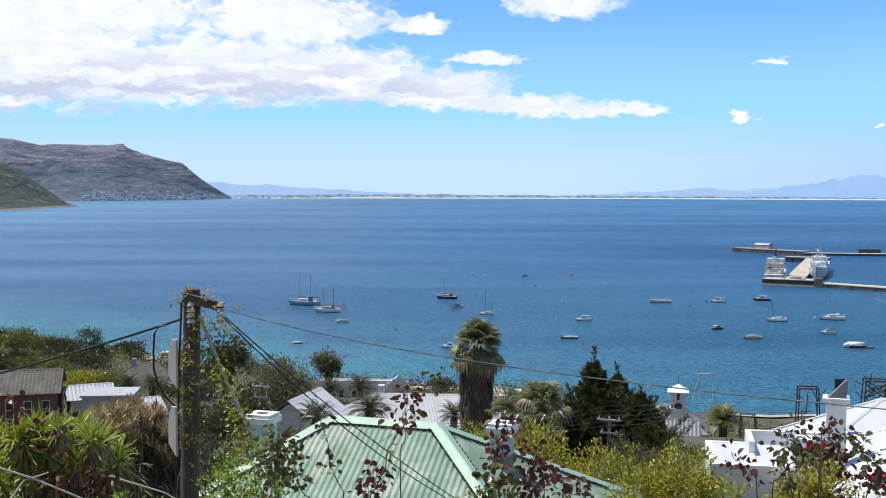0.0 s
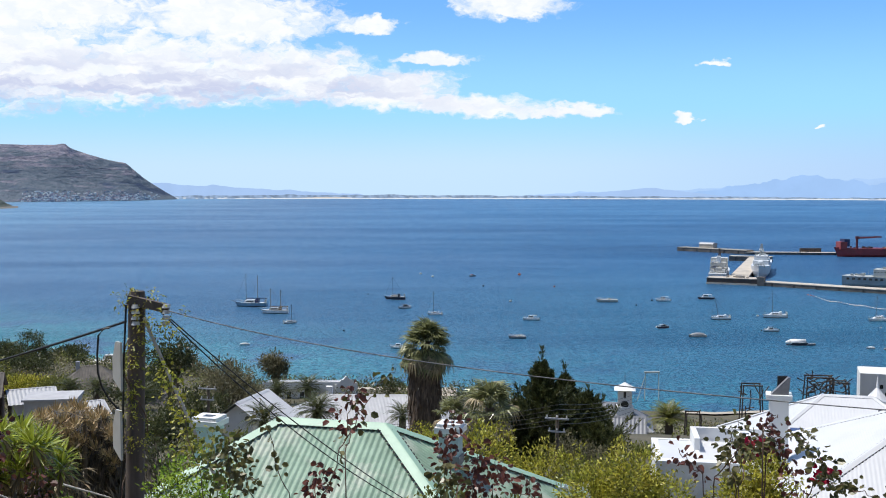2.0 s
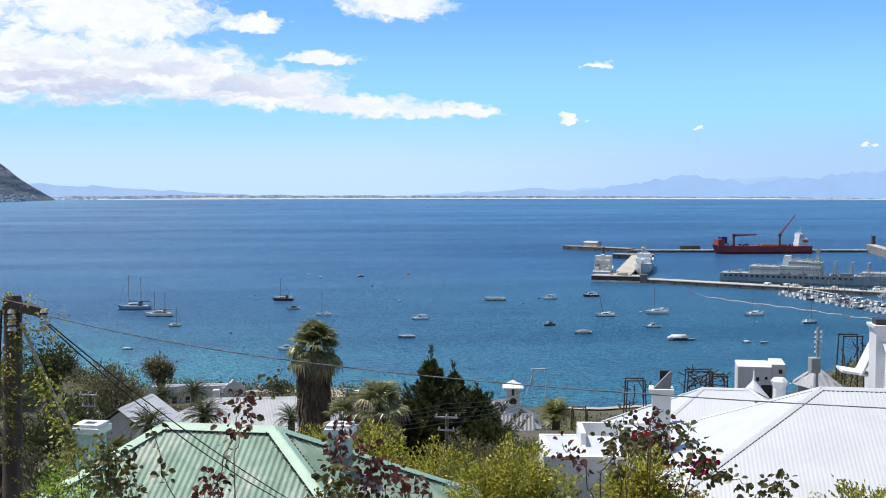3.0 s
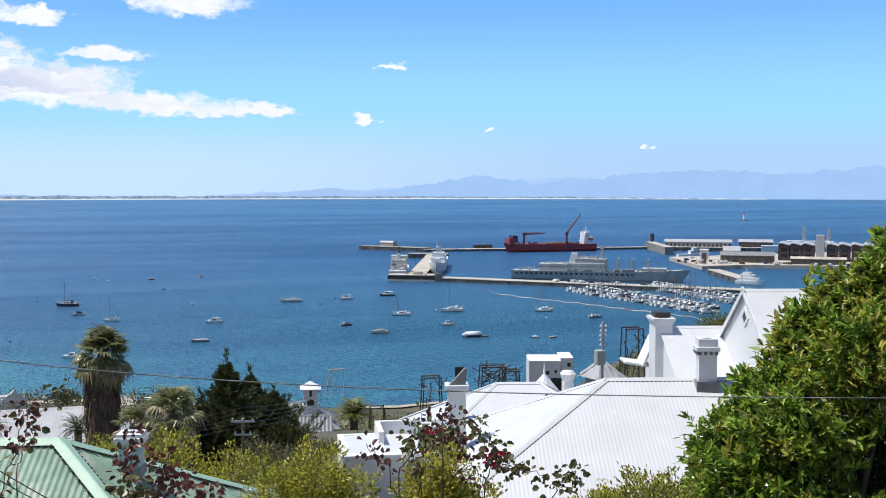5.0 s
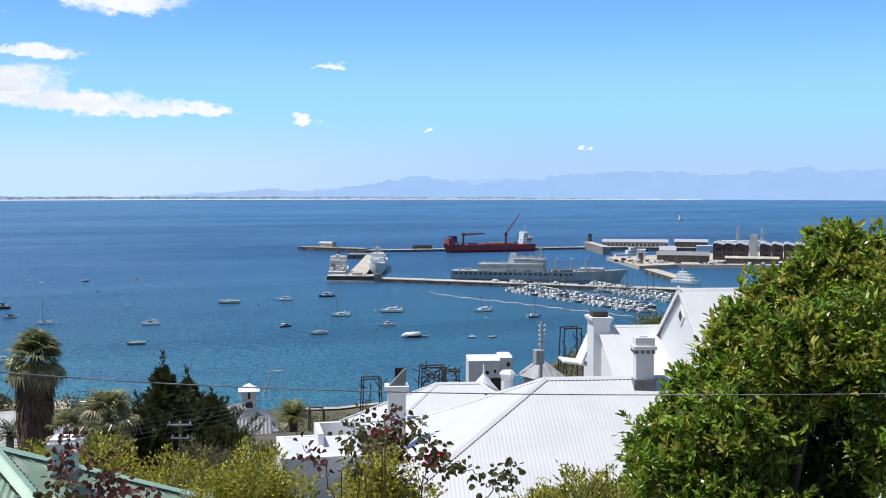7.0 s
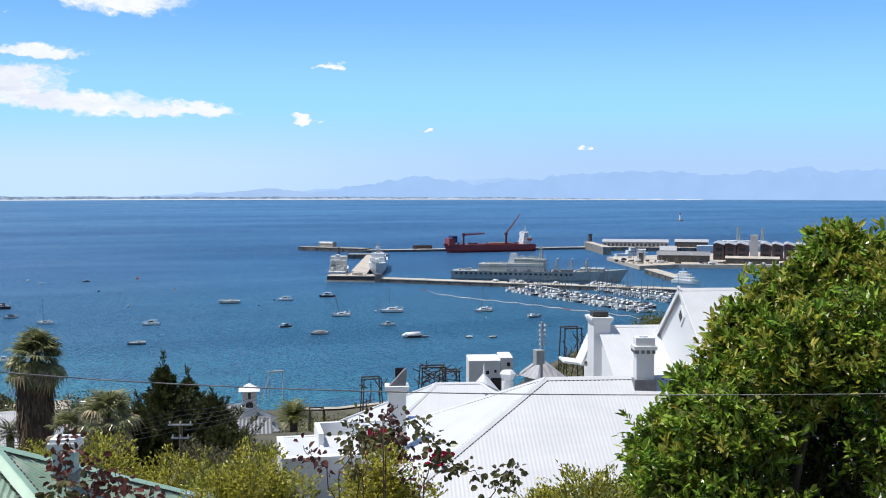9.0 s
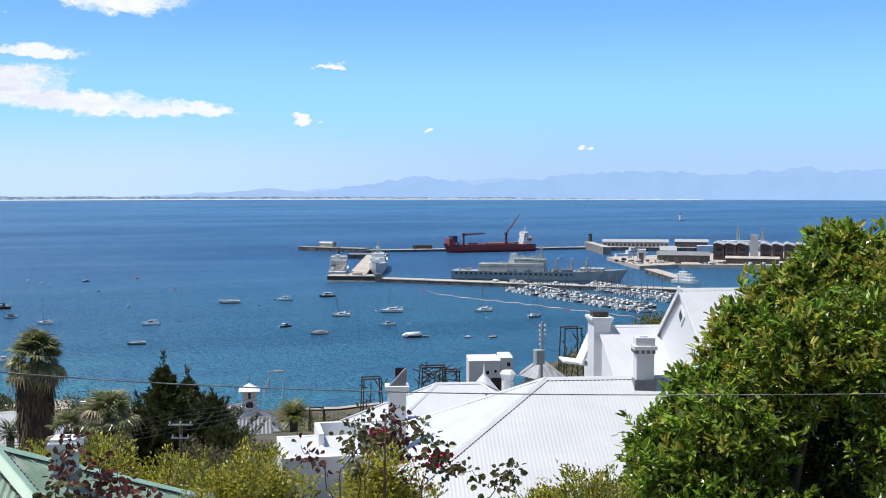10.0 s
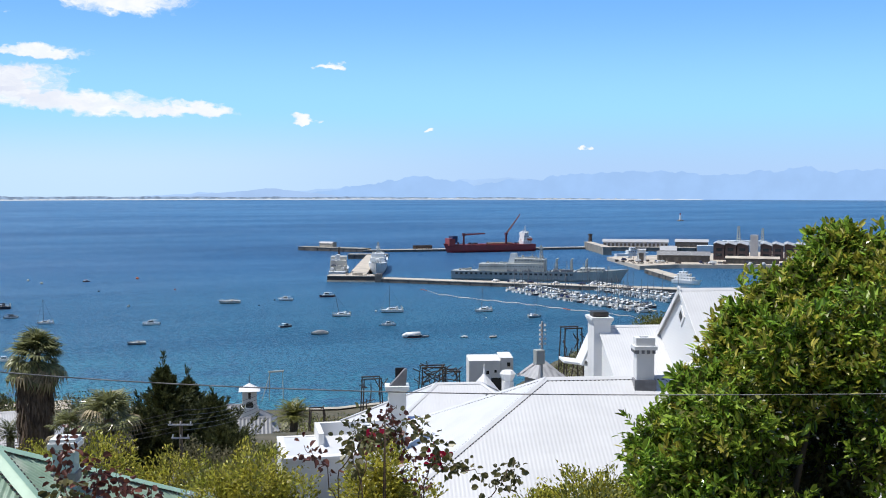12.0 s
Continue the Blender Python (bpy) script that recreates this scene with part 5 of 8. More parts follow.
    f = thing("frigate", "pale grey frigate behind the factory hall", "ship", a @ Matrix.Translation((L / 2, 0, 0)))
    part("hull", hull_mesh("hull", L, 13, 7, PALE_GREY, 1, 0.08, 0.9, 0.3), parent=f)
    superstructure(f, [(26, 10, 5, -10, 0, 7), (16, 9, 5, 10, 0, 7)], PALE_GREY)
    part("mast", lattice(bmesh.new(), (-8, 0, 12), (-8, 0, 26), 1.4, 5, 0.3), NAVY_GREY, f)
    part("mast", lattice(bmesh.new(), (14, 0, 12), (14, 0, 24), 1.2, 5, 0.3), NAVY_GREY, f)
    a, L = between(polar(31.6, 985), polar(33.3, 1005))
    f = thing("patrol_boat", "small white patrol boat by the breakwater", "ship", a @ Matrix.Translation((L / 2, 0, 0)))
    part("hull", hull_mesh("hull", L, 6, 3, BOAT_WHITE), parent=f)
    superstructure(f, [(9, 4.4, 3, -1, 0, 3), (5, 3.8, 2.4, 0, 0, 6)], PALE_GREY)
    a, L = between(polar(34.5, 733), polar(36.1, 722))
    f = thing("motor_yacht", "large white motor yacht moored by the short jetty", "yacht", a @ Matrix.Translation((L / 2, 0, 0)))
    part("hull", hull_mesh("hull", 21, 5.6, 2.6, BOAT_WHITE, 0.6, 0.12, 0.9, 0.3), parent=f)
    superstructure(f, [(13, 4.6, 2.2, -2, 0, 2.5), (9, 4.2, 2.0, -2.4, 0, 4.7), (5, 3.6, 1.4, -3, 0, 6.7)], BOAT_WHITE)
    part("mast", rod(bmesh.new(), (-3, 0, 8), (-3.6, 0, 10.6), 0.3, 0.1), BOAT_WHITE, f)
    yard = thing("quay_clutter", "crates, bollards and machinery on the dockyard quay", "clutter", Matrix(), kind="stuff")
    for az, d, sd in ((32.6, 890, 1), (33.4, 872, 2), (36.9, 880, 3), (40.0, 880, 4)):
        p = polar(az, d)
        fittings(yard, p.x - 14, p.x + 14, p.y - 5, p.y + 8, 3.0, 24, sd, (RUST, CONCRETE, LEAD, WHITE_PAINT)[sd - 1], name="quay_goods", tall=4)
    # clutter on the quay
    rnd = random.Random(11)
    for i in range(26):
        az, d = rnd.uniform(31.9, 42), 0
        d = rnd.uniform(872, 884) if az > 33.4 else rnd.uniform(870, 930)
        c = tagged(part("parked_van", box(box(bmesh.new(), 4.6, 1.9, 1.0, 0, 0, 3.25, bevel=0.12), 3.0, 1.8, 0.8, -0.3, 0, 4.25, bevel=0.2), (WHITE_PAINT, PALE_GREY, RUST, NAVY_BLUE)[i % 4]),
                   "parked van on the dockyard quay", "van", "vehicles on the quay")
        c.matrix_basis = polar_pose(az, d, 0, rnd.uniform(0, 180))
    for i in range(14):
        p = polar(19.4, 729).lerp(polar(36.0, 665), rnd.uniform(0.35, 0.75))
        c = tagged(part("parked_car", box(box(bmesh.new(), 4.2, 1.8, 0.8, 0, 0, 2.8, bevel=0.12), 2.4, 1.6, 0.6, -0.2, 0, 3.6, bevel=0.2), (WHITE_PAINT, WHITE_PAINT, PALE_GREY, NAVY_BLUE)[i % 4]),
                   "parked car on the near pier", "car", "vehicles on the quay")
        c.matrix_basis = pose(p.x, p.y + 3, 0, 0, 0, rnd.uniform(-30, 30))


# ---------------------------------------------------------------- boats
def boat(label, az, d, L, heading, kind="motor", hull=None, deck=None, mast=0.0, masts=1, canopy=None, group="boats at anchor", lean=0.0):
    """A moored boat. kind: sail, motor, open, covered or rib; mast: its height."""
    hull, deck = hull or BOAT_WHITE, deck or BOAT_WHITE
    t = thing("sailing_boat" if kind == "sail" else ("rowing_boat" if kind == "open" else ("inflatable_boat" if kind == "rib" else "motor_boat")), label, "boat",
              polar_pose(az, d, 0, heading), group)
    B, H = L * (0.29 if kind != "rib" else 0.36), max(0.5, L * 0.115)
    part("hull", hull_mesh("hull", L, B, H, hull, 0.3, 0.12, 0.72, 0.35, 0.45), parent=t)
    part("deck", hull_mesh("deck", L * 0.94, B * 0.88, 0.1, deck, 0.02, 0.0, 0.72, 0.0, 0.45), parent=t, m=Matrix.Translation((-0.02 * L, 0, H + 0.02)))
    part("rubbing_strake", hull_mesh("rubbing_strake", L * 1.005, B * 1.03, 0.09, TEAK if kind == "sail" else LEAD, 0.0, 0.0, 0.72, 0.0, 0.45), parent=t, m=Matrix.Translation((0, 0, H - 0.14)))
    # boot-top paint, its dark tone also in place of the waterline shadow
    part("waterline_stripe", hull_mesh("waterline_stripe", L * 0.965, B * 0.99, 0.16 + 0.008 * L, BOAT_DARK if hull is not BOAT_DARK else SHIP_RED, 0.1, 0.04, 0.72, 0.0, 0.45), parent=t)
    if kind in ("sail", "motor", "open"):
        rail = bmesh.new()
        for s in (-1, 1):
            for i in range(5):
                x = L * (-0.42 + 0.18 * i)
                y = s * B * (0.38, 0.43, 0.43, 0.36, 0.2)[i]
                rod(rail, (x, y, H), (x, y, H + 0.075 * L), 0.035, 0.035, 4)
                if i:
                    rod(rail, last, (x, y, H + 0.075 * L), 0.03, 0.03, 4)
                last = (x, y, H + 0.075 * L)
            rod(rail, last, (L * 0.46, 0, H * 1.3 + 0.07 * L), 0.035, 0.035, 4)
        part("guard_rail", rail, PORCELAIN, t)
    if kind == "sail":
        part("spray_hood", prism(bmesh.new(), [(-L * 0.26, 0), (-L * 0.1, 0), (-L * 0.13, L * 0.07), (-L * 0.2, L * 0.15), (-L * 0.26, L * 0.15)], -B * 0.3, B * 0.3, Matrix.Translation((0, 0, H))), canopy or BOAT_WHITE, t)
        part("transom_gear", box(box(bmesh.new(), L * 0.05, B * 0.24, L * 0.1, -L * 0.47, B * 0.12, H, bevel=0.03), L * 0.04, B * 0.1, L * 0.15, -L * 0.46, -B * 0.2, H, bevel=0.02), BOAT_CREAM, t)
    if kind in ("sail", "motor"):
        hh = L * (0.085 if kind == "sail" else 0.17)
        c = part("cabin", prism(bmesh.new(), [(-L * 0.2, 0), (L * 0.2, 0), (L * 0.11, hh), (-L * 0.17, hh * 1.08)], -B * 0.3, B * 0.3, Matrix.Translation((0.03 * L, 0, H))), deck, t)
        for s in (-1, 1):
            part("window_strip", box(bmesh.new(), L * 0.22, 0.06, hh * 0.4, 0.0, s * B * 0.3, H + hh * 0.42), GLASS_DARK, c)
        if kind == "motor":
            part("windscreen", box(bmesh.new(), 0.08, B * 0.5, hh * 0.5, L * 0.172, 0, H + hh * 0.4), GLASS_DARK, c)
    if kind == "motor":
        part("windscreen", box(bmesh.new(), 0.08, B * 0.5, L * 0.06, L * 0.06, 0, H + L * 0.135), GLASS_DARK, t)
        part("engine", box(bmesh.new(), L * 0.06, L * 0.06, L * 0.11, -L * 0.5, 0, H * 0.4, bevel=0.04), BLACK, t)
        if canopy:
            part("canopy", box(bmesh.new(), L * 0.3, B * 0.74, 0.1, -L * 0.2, 0, H + L * 0.17, bevel=0.03), canopy, t)
            for x, y in ((-0.33, 0.3), (-0.33, -0.3), (-0.08, 0.3), (-0.08, -0.3)):
                part("canopy_post", rod(bmesh.new(), (x * L, y * B, H), (x * L, y * B, H + L * 0.17), 0.03, 0.03, 5), BOAT_WHITE, t)
    if kind == "sail":
        for i in range(masts):
            x = L * (0.1 if masts == 1 else (0.14, -0.22)[i])
            mh = mast * (1.0, 0.94)[i]
            ms = part("mast", rod(bmesh.new(), (x, 0, H), (x + lean * mh, 0, H + mh), 0.16, 0.10, 6), TEAK if masts > 1 else LEAD, t)
            part("boom", rod(bmesh.new(), (x, 0, H + L * 0.13), (x - L * 0.28, 0, H + L * 0.13), 0.17, 0.13, 6), canopy or BOAT_BLUE, ms, "furled sail along the boom")
            part("stay", rod(bmesh.new(), (x + lean * mh, 0, H + mh * 0.98), (L * 0.47 if i == 0 else x + L * 0.2, 0, H * 1.2), 0.035, 0.035, 4), LEAD, ms)
            part("stay", rod(bmesh.new(), (x + lean * mh, 0, H + mh * 0.98), (-L * 0.48, 0, H), 0.035, 0.035, 4), LEAD, ms)
            part("spreader", rod(bmesh.new(), (x, -B * 0.3, H + mh * 0.6), (x, B * 0.3, H + mh * 0.6), 0.05, 0.05, 4), LEAD, ms)
        if masts > 1:
            part("bowsprit", rod(bmesh.new(), (L * 0.45, 0, H * 1.25), (L * 0.6, 0, H * 1.5), 0.1, 0.07, 6), TEAK, t)
    if kind == "open":
        for x in (-0.25, 0.0, 0.22):
            part("thwart", box(bmesh.new(), L * 0.05, B * 0.8, 0.06, x * L, 0, H + 0.05), TEAK, t)
        part("engine_box", box(bmesh.new(), L * 0.14, B * 0.4, L * 0.06, -L * 0.12, 0, H + 0.05, bevel=0.04), BOAT_CREAM, t)
    if kind == "covered":
        bm = bmesh.new()
        bmesh.ops.create_uvsphere(bm, u_segments=12, v_segments=8, radius=1, matrix=Matrix.Translation((-0.04 * L, 0, H)) @ Matrix.Diagonal((L * 0.42, B * 0.44, L * 0.13, 1)))
        part("cover", bm, canopy or BOAT_CREAM, t, smooth=True)
    if kind == "rib":
        bm = bmesh.new()
        bmesh.ops.create_cone(bm, cap_ends=True, segments=14, radius1=L * 0.14, radius2=L * 0.14, depth=L * 0.72, matrix=Matrix.Translation((-0.06 * L, 0, L * 0.14)) @ Matrix.Rotation(radians(90), 4, "Y"))
        bmesh.ops.create_cone(bm, cap_ends=True, segments=14, radius1=L * 0.14, radius2=L * 0.05, depth=L * 0.2, matrix=Matrix.Translation((0.4 * L, 0, L * 0.12)) @ Matrix.Rotation(radians(90), 4, "Y"))
        part("cover", bm, BOAT_WHITE, t, "pale rounded cover", smooth=True)
    return t


def buoy(az, d, r, mat, label="small mooring buoy floating on the bay"):
    t = thing("mooring_buoy", label, "buoy", polar_pose(az, d, 0), "mooring buoys")
    bm = bmesh.new()
    bmesh.ops.create_uvsphere(bm, u_segments=10, v_segments=7, radius=r, matrix=Matrix.Translation((0, 0, r * 0.4)) @ Matrix.Diagonal((1, 1, 0.8, 1)))
    part("float", bm, mat, t, smooth=True)
    part("ring", rod(bmesh.new(), (0, 0, r), (0, 0, r * 1.6), r * 0.12, r * 0.12, 5), BLACK, t)


def boats():
    boat("two-masted ketch with a pale blue hull at anchor", -7.33, 584, 17.5, 172, "sail", BOAT_BLUE, BOAT_WHITE, mast=15.5, masts=2, canopy=NAVY_BLUE)
    boat("white two-masted ketch with teak trim at anchor", -6.1, 551, 13.9, 176, "sail", BOAT_WHITE, BOAT_CREAM, mast=11, masts=2, canopy=TEAK)
    boat("small white sloop with a green cover", -5.3, 510, 6.4, 15, "sail", BOAT_WHITE, BOAT_CREAM, mast=8.2)
    boat("dark-hulled sloop with furled sails", 0.21, 612, 12.0, 170, "sail", BOAT_DARK, BOAT_CREAM, mast=11.5, canopy=BOAT_DARK)
    boat("grey cabin boat with a dark cover", 0.77, 567, 7.1, 10, "motor", BOAT_WHITE, BOAT_GREY, canopy=BOAT_DARK)
    boat("white sloop at a mooring", 2.33, 538, 7.6, 170, "sail", BOAT_WHITE, BOAT_WHITE, mast=11)
    boat("white motor boat half hidden by the palm", 0.38, 428, 6.8, 175, "motor")
    boat("small white boat under a pale cover", -7.65, 443, 4.2, 5, "covered", BOAT_WHITE, canopy=BOAT_CREAM)
    boat("white cabin cruiser at a mooring", 7.42, 519, 8.2, 172, "motor", BOAT_WHITE, BOAT_WHITE, canopy=BOAT_CREAM)
    boat("open wooden boat with a grey hull", 6.69, 457, 7.7, 176, "open", BOAT_GREY, BOAT_CREAM)
    boat("tiny white dinghy out in the bay", 6.35, 600, 3.4, 60, "motor", group="dinghies")
    boat("small boat with an orange canopy", 4.33, 765, 4.8, 10, "motor", BOAT_DARK, BOAT_WHITE, canopy=ORANGE)
    boat("long low weathered boat with a small cabin", 11.38, 605, 12.0, 172, "open", BOAT_CREAM, BOAT_CREAM)
    boat("white cruiser with a raised cockpit", 14.27, 615, 8.4, 165, "motor", BOAT_WHITE, BOAT_WHITE, canopy=BOAT_WHITE)
    boat("white cruiser with a dark waterline", 16.42, 631, 9.2, 172, "motor", BOAT_DARK, BOAT_WHITE, canopy=BOAT_WHITE)
    boat("white motor sailer with a raked mast", 17.18, 537, 9.6, 176, "sail", BOAT_WHITE, BOAT_WHITE, mast=9.5, lean=0.2)
    boat("small dark runabout with a white canopy frame", 14.31, 499, 6.0, 12, "motor", BOAT_DARK, BOAT_GREY, canopy=BOAT_WHITE)
    boat("boat under a fitted grey cover", 16.02, 473, 7.9, 178, "covered", BOAT_CREAM, canopy=BOAT_GREY)
    boat("white sailing yacht with a long bow", 19.84, 552, 12.0, 172, "sail", BOAT_WHITE, BOAT_WHITE, mast=12.5)
    boat("white boat with a dark folded canopy", 19.66, 499, 7.1, 174, "motor", BOAT_WHITE, BOAT_WHITE, canopy=BOAT_DARK)
    boat("rounded pale inflatable craft with a dark waterline", 20.91, 460, 8.7, 176, "rib", BOAT_DARK)
    boat("flat grey tender tied behind the inflatable craft", 21.63, 461, 3.9, 4, "open", BOAT_GREY, BOAT_GREY, group="dinghies")
    boat("bright white sailing yacht at a mooring", 24.69, 555, 9.9, 178, "sail", BOAT_WHITE, BOAT_WHITE, mast=11, canopy=BOAT_WHITE, lean=-0.06)
    boat("pale blue-hulled sloop near the marina", 27.41, 532, 7.8, 5, "sail", BOAT_BLUE, BOAT_WHITE, mast=10)
    boat("low open rowing boat", 25.23, 460, 4.0, 8, "open", BOAT_GREY, BOAT_CREAM, group="dinghies")
    for az, d, r, mt in ((2.21, 759, 1.0, BOAT_CREAM), (1.58, 783, 1.0, BOAT_CREAM), (6.79, 777, 1.1, ORANGE), (8.64, 690, 0.6, ORANGE), (4.9, 690, 0.7, BOAT_DARK),
                         (13.7, 616, 0.6, BOAT_DARK), (19.0, 556, 0.6, FLOAT_WHITE), (13.95, 500, 0.5, FLOAT_WHITE), (19.2, 500, 0.4, BOAT_DARK), (12.9, 590, 0.5, BOAT_DARK),
                         (24.85, 528, 0.5, FLOAT_WHITE), (-1.2, 640, 0.5, BOAT_DARK), (-2.5, 480, 0.5, BOAT_DARK), (-6.6, 560, 0.5, FLOAT_WHITE)):
        buoy(az, d, r, mt)
    return boat("small white dinghy under way across the anchorage", 24.24, 459.6, 3.4, 172, "covered", BOAT_WHITE, canopy=BOAT_WHITE, group="dinghies")


def boom_line():
    """Floating barrier of pale floats in a curve."""
    t = thing("floating_barrier", "curved line of pale and red floats across the anchorage", "float line", Matrix())
    xs, ys = (21.42, 22.4, 24.27, 26.66, 29.04, 32.27, 33.6), (671.6, 640, 615, 593, 568, 543, 520)
    fl = bmesh.new()
    bmesh.ops.create_cone(fl, cap_ends=True, segments=8, radius1=0.26, radius2=0.26, depth=1.5, matrix=Matrix.Rotation(radians(90), 4, "Y"))
    meshes = []
    for mt in (FLOAT_WHITE, FLOAT_WHITE, FLOAT_WHITE, ORANGE):
        me = bpy.data.meshes.new("float")
        fl.to_mesh(me)
        me.materials.append(mt)
        meshes.append(me)
    fl.free()
    n = 92
    last = None
    for i in range(n + 1):
        a = xs[0] + (xs[-1] - xs[0]) * i / n
        p = polar(a, lerp_table(a, xs, ys) + 2 * math.sin(i * 0.7), 0.15)
        if last is not None:
            red = i < 4 or i in (58, 59, 60)
            m, _ = between(last, p, 0.15)
            part("float", meshes[3 if red else i % 3], parent=t, m=m)
        last = p


def marina():
    rnd = random.Random(3)
    kinds = [boat("white sloop in the marina", 27, 700, 10, 0, "sail", BOAT_WHITE, BOAT_WHITE, mast=12.5, group="marina boats"),
             boat("white motor cruiser in the marina", 27.4, 695, 9.5, 0, "motor", BOAT_WHITE, BOAT_WHITE, canopy=BOAT_WHITE, group="marina boats"),
             boat("white yacht with a blue cover in the marina", 27.8, 690, 11, 0, "sail", BOAT_WHITE, BOAT_CREAM, mast=14, canopy=NAVY_BLUE, group="marina boats"),
             boat("dark-hulled yacht in the marina", 28.2, 686, 9, 0, "sail", BOAT_DARK, BOAT_WHITE, mast=11.5, group="marina boats")]
    rows = (((26.2, 667), (33.4, 558), 27, 100), ((26.9, 681), (33.6, 577), 23, -80), ((30.0, 690), (34.6, 611), 17, 100), ((30.3, 712), (35.0, 628), 15, -80))
    for a, b, n, h in rows:
        p, q = polar(*a), polar(*b)
        for i in range(n):
            c = p.lerp(q, (i + rnd.uniform(0.2, 0.8)) / n)
            k = kinds[rnd.choice((0, 1, 1, 2, 0, 3, 1))]
            copy_thing(k, pose(c.x, c.y, 0, 0, 0, h + rnd.uniform(-12, 12) + math.degrees(math.atan2(q.y - p.y, q.x - p.x))))
    for a, b in (((26.5, 674), (33.7, 566)), ((30.1, 701), (35.0, 618))):
        m, n = between(polar(*a), polar(*b))
        t = thing("pontoon", "narrow pale floating pontoon between the moored boats", "pontoon", m)
        part("walkway", box(bmesh.new(), n, 2.2, 0.5, n / 2, 0, 0), CONCRETE, t)
        for i in range(14):
            part("pile", rod(bmesh.new(), (n * (i + 0.5) / 14, 1.3, -1), (n * (i + 0.5) / 14, 1.3, 3), 0.22, 0.22, 6), CONCRETE_DARK, t)


red_ship()
grey_ship()
end_on_ships()
piers()
dockyard()
DINGHY = boats()
boom_line()
marina()
# ---------------------------------------------------------------- plants
LEAF_BUSH = leaf_material("glossy_bush_leaf", (0.13, 0.265, 0.026), (0.39, 0.47, 0.075), rough=0.20, trans=0.42, vary=0.62)
LEAF_DARK = leaf_material("dark_green_leaf", (0.046, 0.060, 0.021), (0.100, 0.110, 0.043))
LEAF_CYPRESS = leaf_material("cypress_needle", (0.034, 0.052, 0.017), (0.125, 0.130, 0.042), 0.6, 0.25, 0.5)
LEAF_OLIVE = leaf_material("olive_grey_leaf", (0.125, 0.118, 0.062), (0.215, 0.195, 0.11), 0.6)
LEAF_LIME = leaf_material("yellow_green_leaf", (0.255, 0.29, 0.036), (0.54, 0.465, 0.08), 0.4, 0.45, 0.55)
LEAF_MID = leaf_material("mid_green_leaf", (0.128, 0.160, 0.034), (0.250, 0.240, 0.060))
LEAF_RED = leaf_material("dark_red_vine_leaf", (0.095, 0.030, 0.022), (0.170, 0.064, 0.044), 0.4, 0.3)
LEAF_VINE = leaf_material("dark_vine_leaf", (0.060, 0.080, 0.024), (0.17, 0.14, 0.05), 0.38, 0.3)
PETAL = leaf_material("crimson_bract", (0.55, 0.015, 0.05), (0.42, 0.01, 0.06), 0.5, 0.4)
LEAF_YUCCA = leaf_material("yucca_blade", (0.18, 0.24, 0.018), (0.42, 0.44, 0.06), 0.36, 0.3)
LEAF_YUCCA_DRY = leaf_material("dry_yucca_blade", (0.17, 0.13, 0.07), (0.34, 0.25, 0.15), 0.7, 0.2)
LEAF_ALOE = leaf_material("dry_aloe_blade", (0.27, 0.22, 0.095), (0.42, 0.28, 0.15), 0.5, 0.2)
LEAF_ALOE_DRY = leaf_material("dead_aloe_blade", (0.09, 0.075, 0.055), (0.14, 0.11, 0.08), 0.8, 0.1)
LEAF_PALM = leaf_material("palm_blade", (0.075, 0.095, 0.034), (0.225, 0.230, 0.100), 0.28, 0.3, 0.5)
LEAF_PALM_DRY = leaf_material("dry_palm_blade", (0.28, 0.22, 0.12), (0.38, 0.31, 0.19), 0.6, 0.25)
SKIRT = leaf_material("dead_palm_skirt", (0.13, 0.095, 0.07), (0.21, 0.155, 0.11), 0.9, 0.1)


def unit(v):
    return v / np.maximum(np.linalg.norm(v, axis=1, keepdims=True), 1e-9)


def leaf_mesh(name, P, D, N, length, width, mat, cup=0.12, round_leaf=False):
    """Many small leaves, each a folded blade: base P, axis D, upper side N."""
    n = len(P)
    length, width = np.broadcast_to(length, n)[:, None], np.broadcast_to(width, n)[:, None]
    S = unit(np.cross(D, N))
    N = np.cross(S, D)
    if round_leaf:
        V = np.empty((n, 8, 3))
        for i, (u, s) in enumerate(((0, 0), (0.24, 0.44), (0.68, 0.47), (1, 0), (0, 0), (1, 0), (0.68, -0.47), (0.24, -0.44))):
            V[:, i] = P + D * length * u + S * width * s + N * width * (abs(s) * cup * 3.5) - N * length * (cup * u * u)
        V = V.reshape(-1, 4, 3)
        n *= 2
    else:
        V = np.empty((n, 4, 3))
        V[:, 0] = P
        V[:, 1] = P + D * length * 0.48 + S * width / 2 + N * width * cup * 2
        V[:, 2] = P + D * length - N * length * cup
        V[:, 3] = P + D * length * 0.48 - S * width / 2 + N * width * cup * 2
    me = bpy.data.meshes.new(name)
    me.vertices.add(4 * n)
    me.vertices.foreach_set("co", V.reshape(-1))
    me.loops.add(4 * n)
    me.loops.foreach_set("vertex_index", np.arange(4 * n, dtype=np.int32))
    me.polygons.add(n)
    me.polygons.foreach_set("loop_start", np.arange(0, 4 * n, 4, dtype=np.int32))
    me.materials.append(mat)
    me.update(calc_edges=True)
    me.validate()
    return me


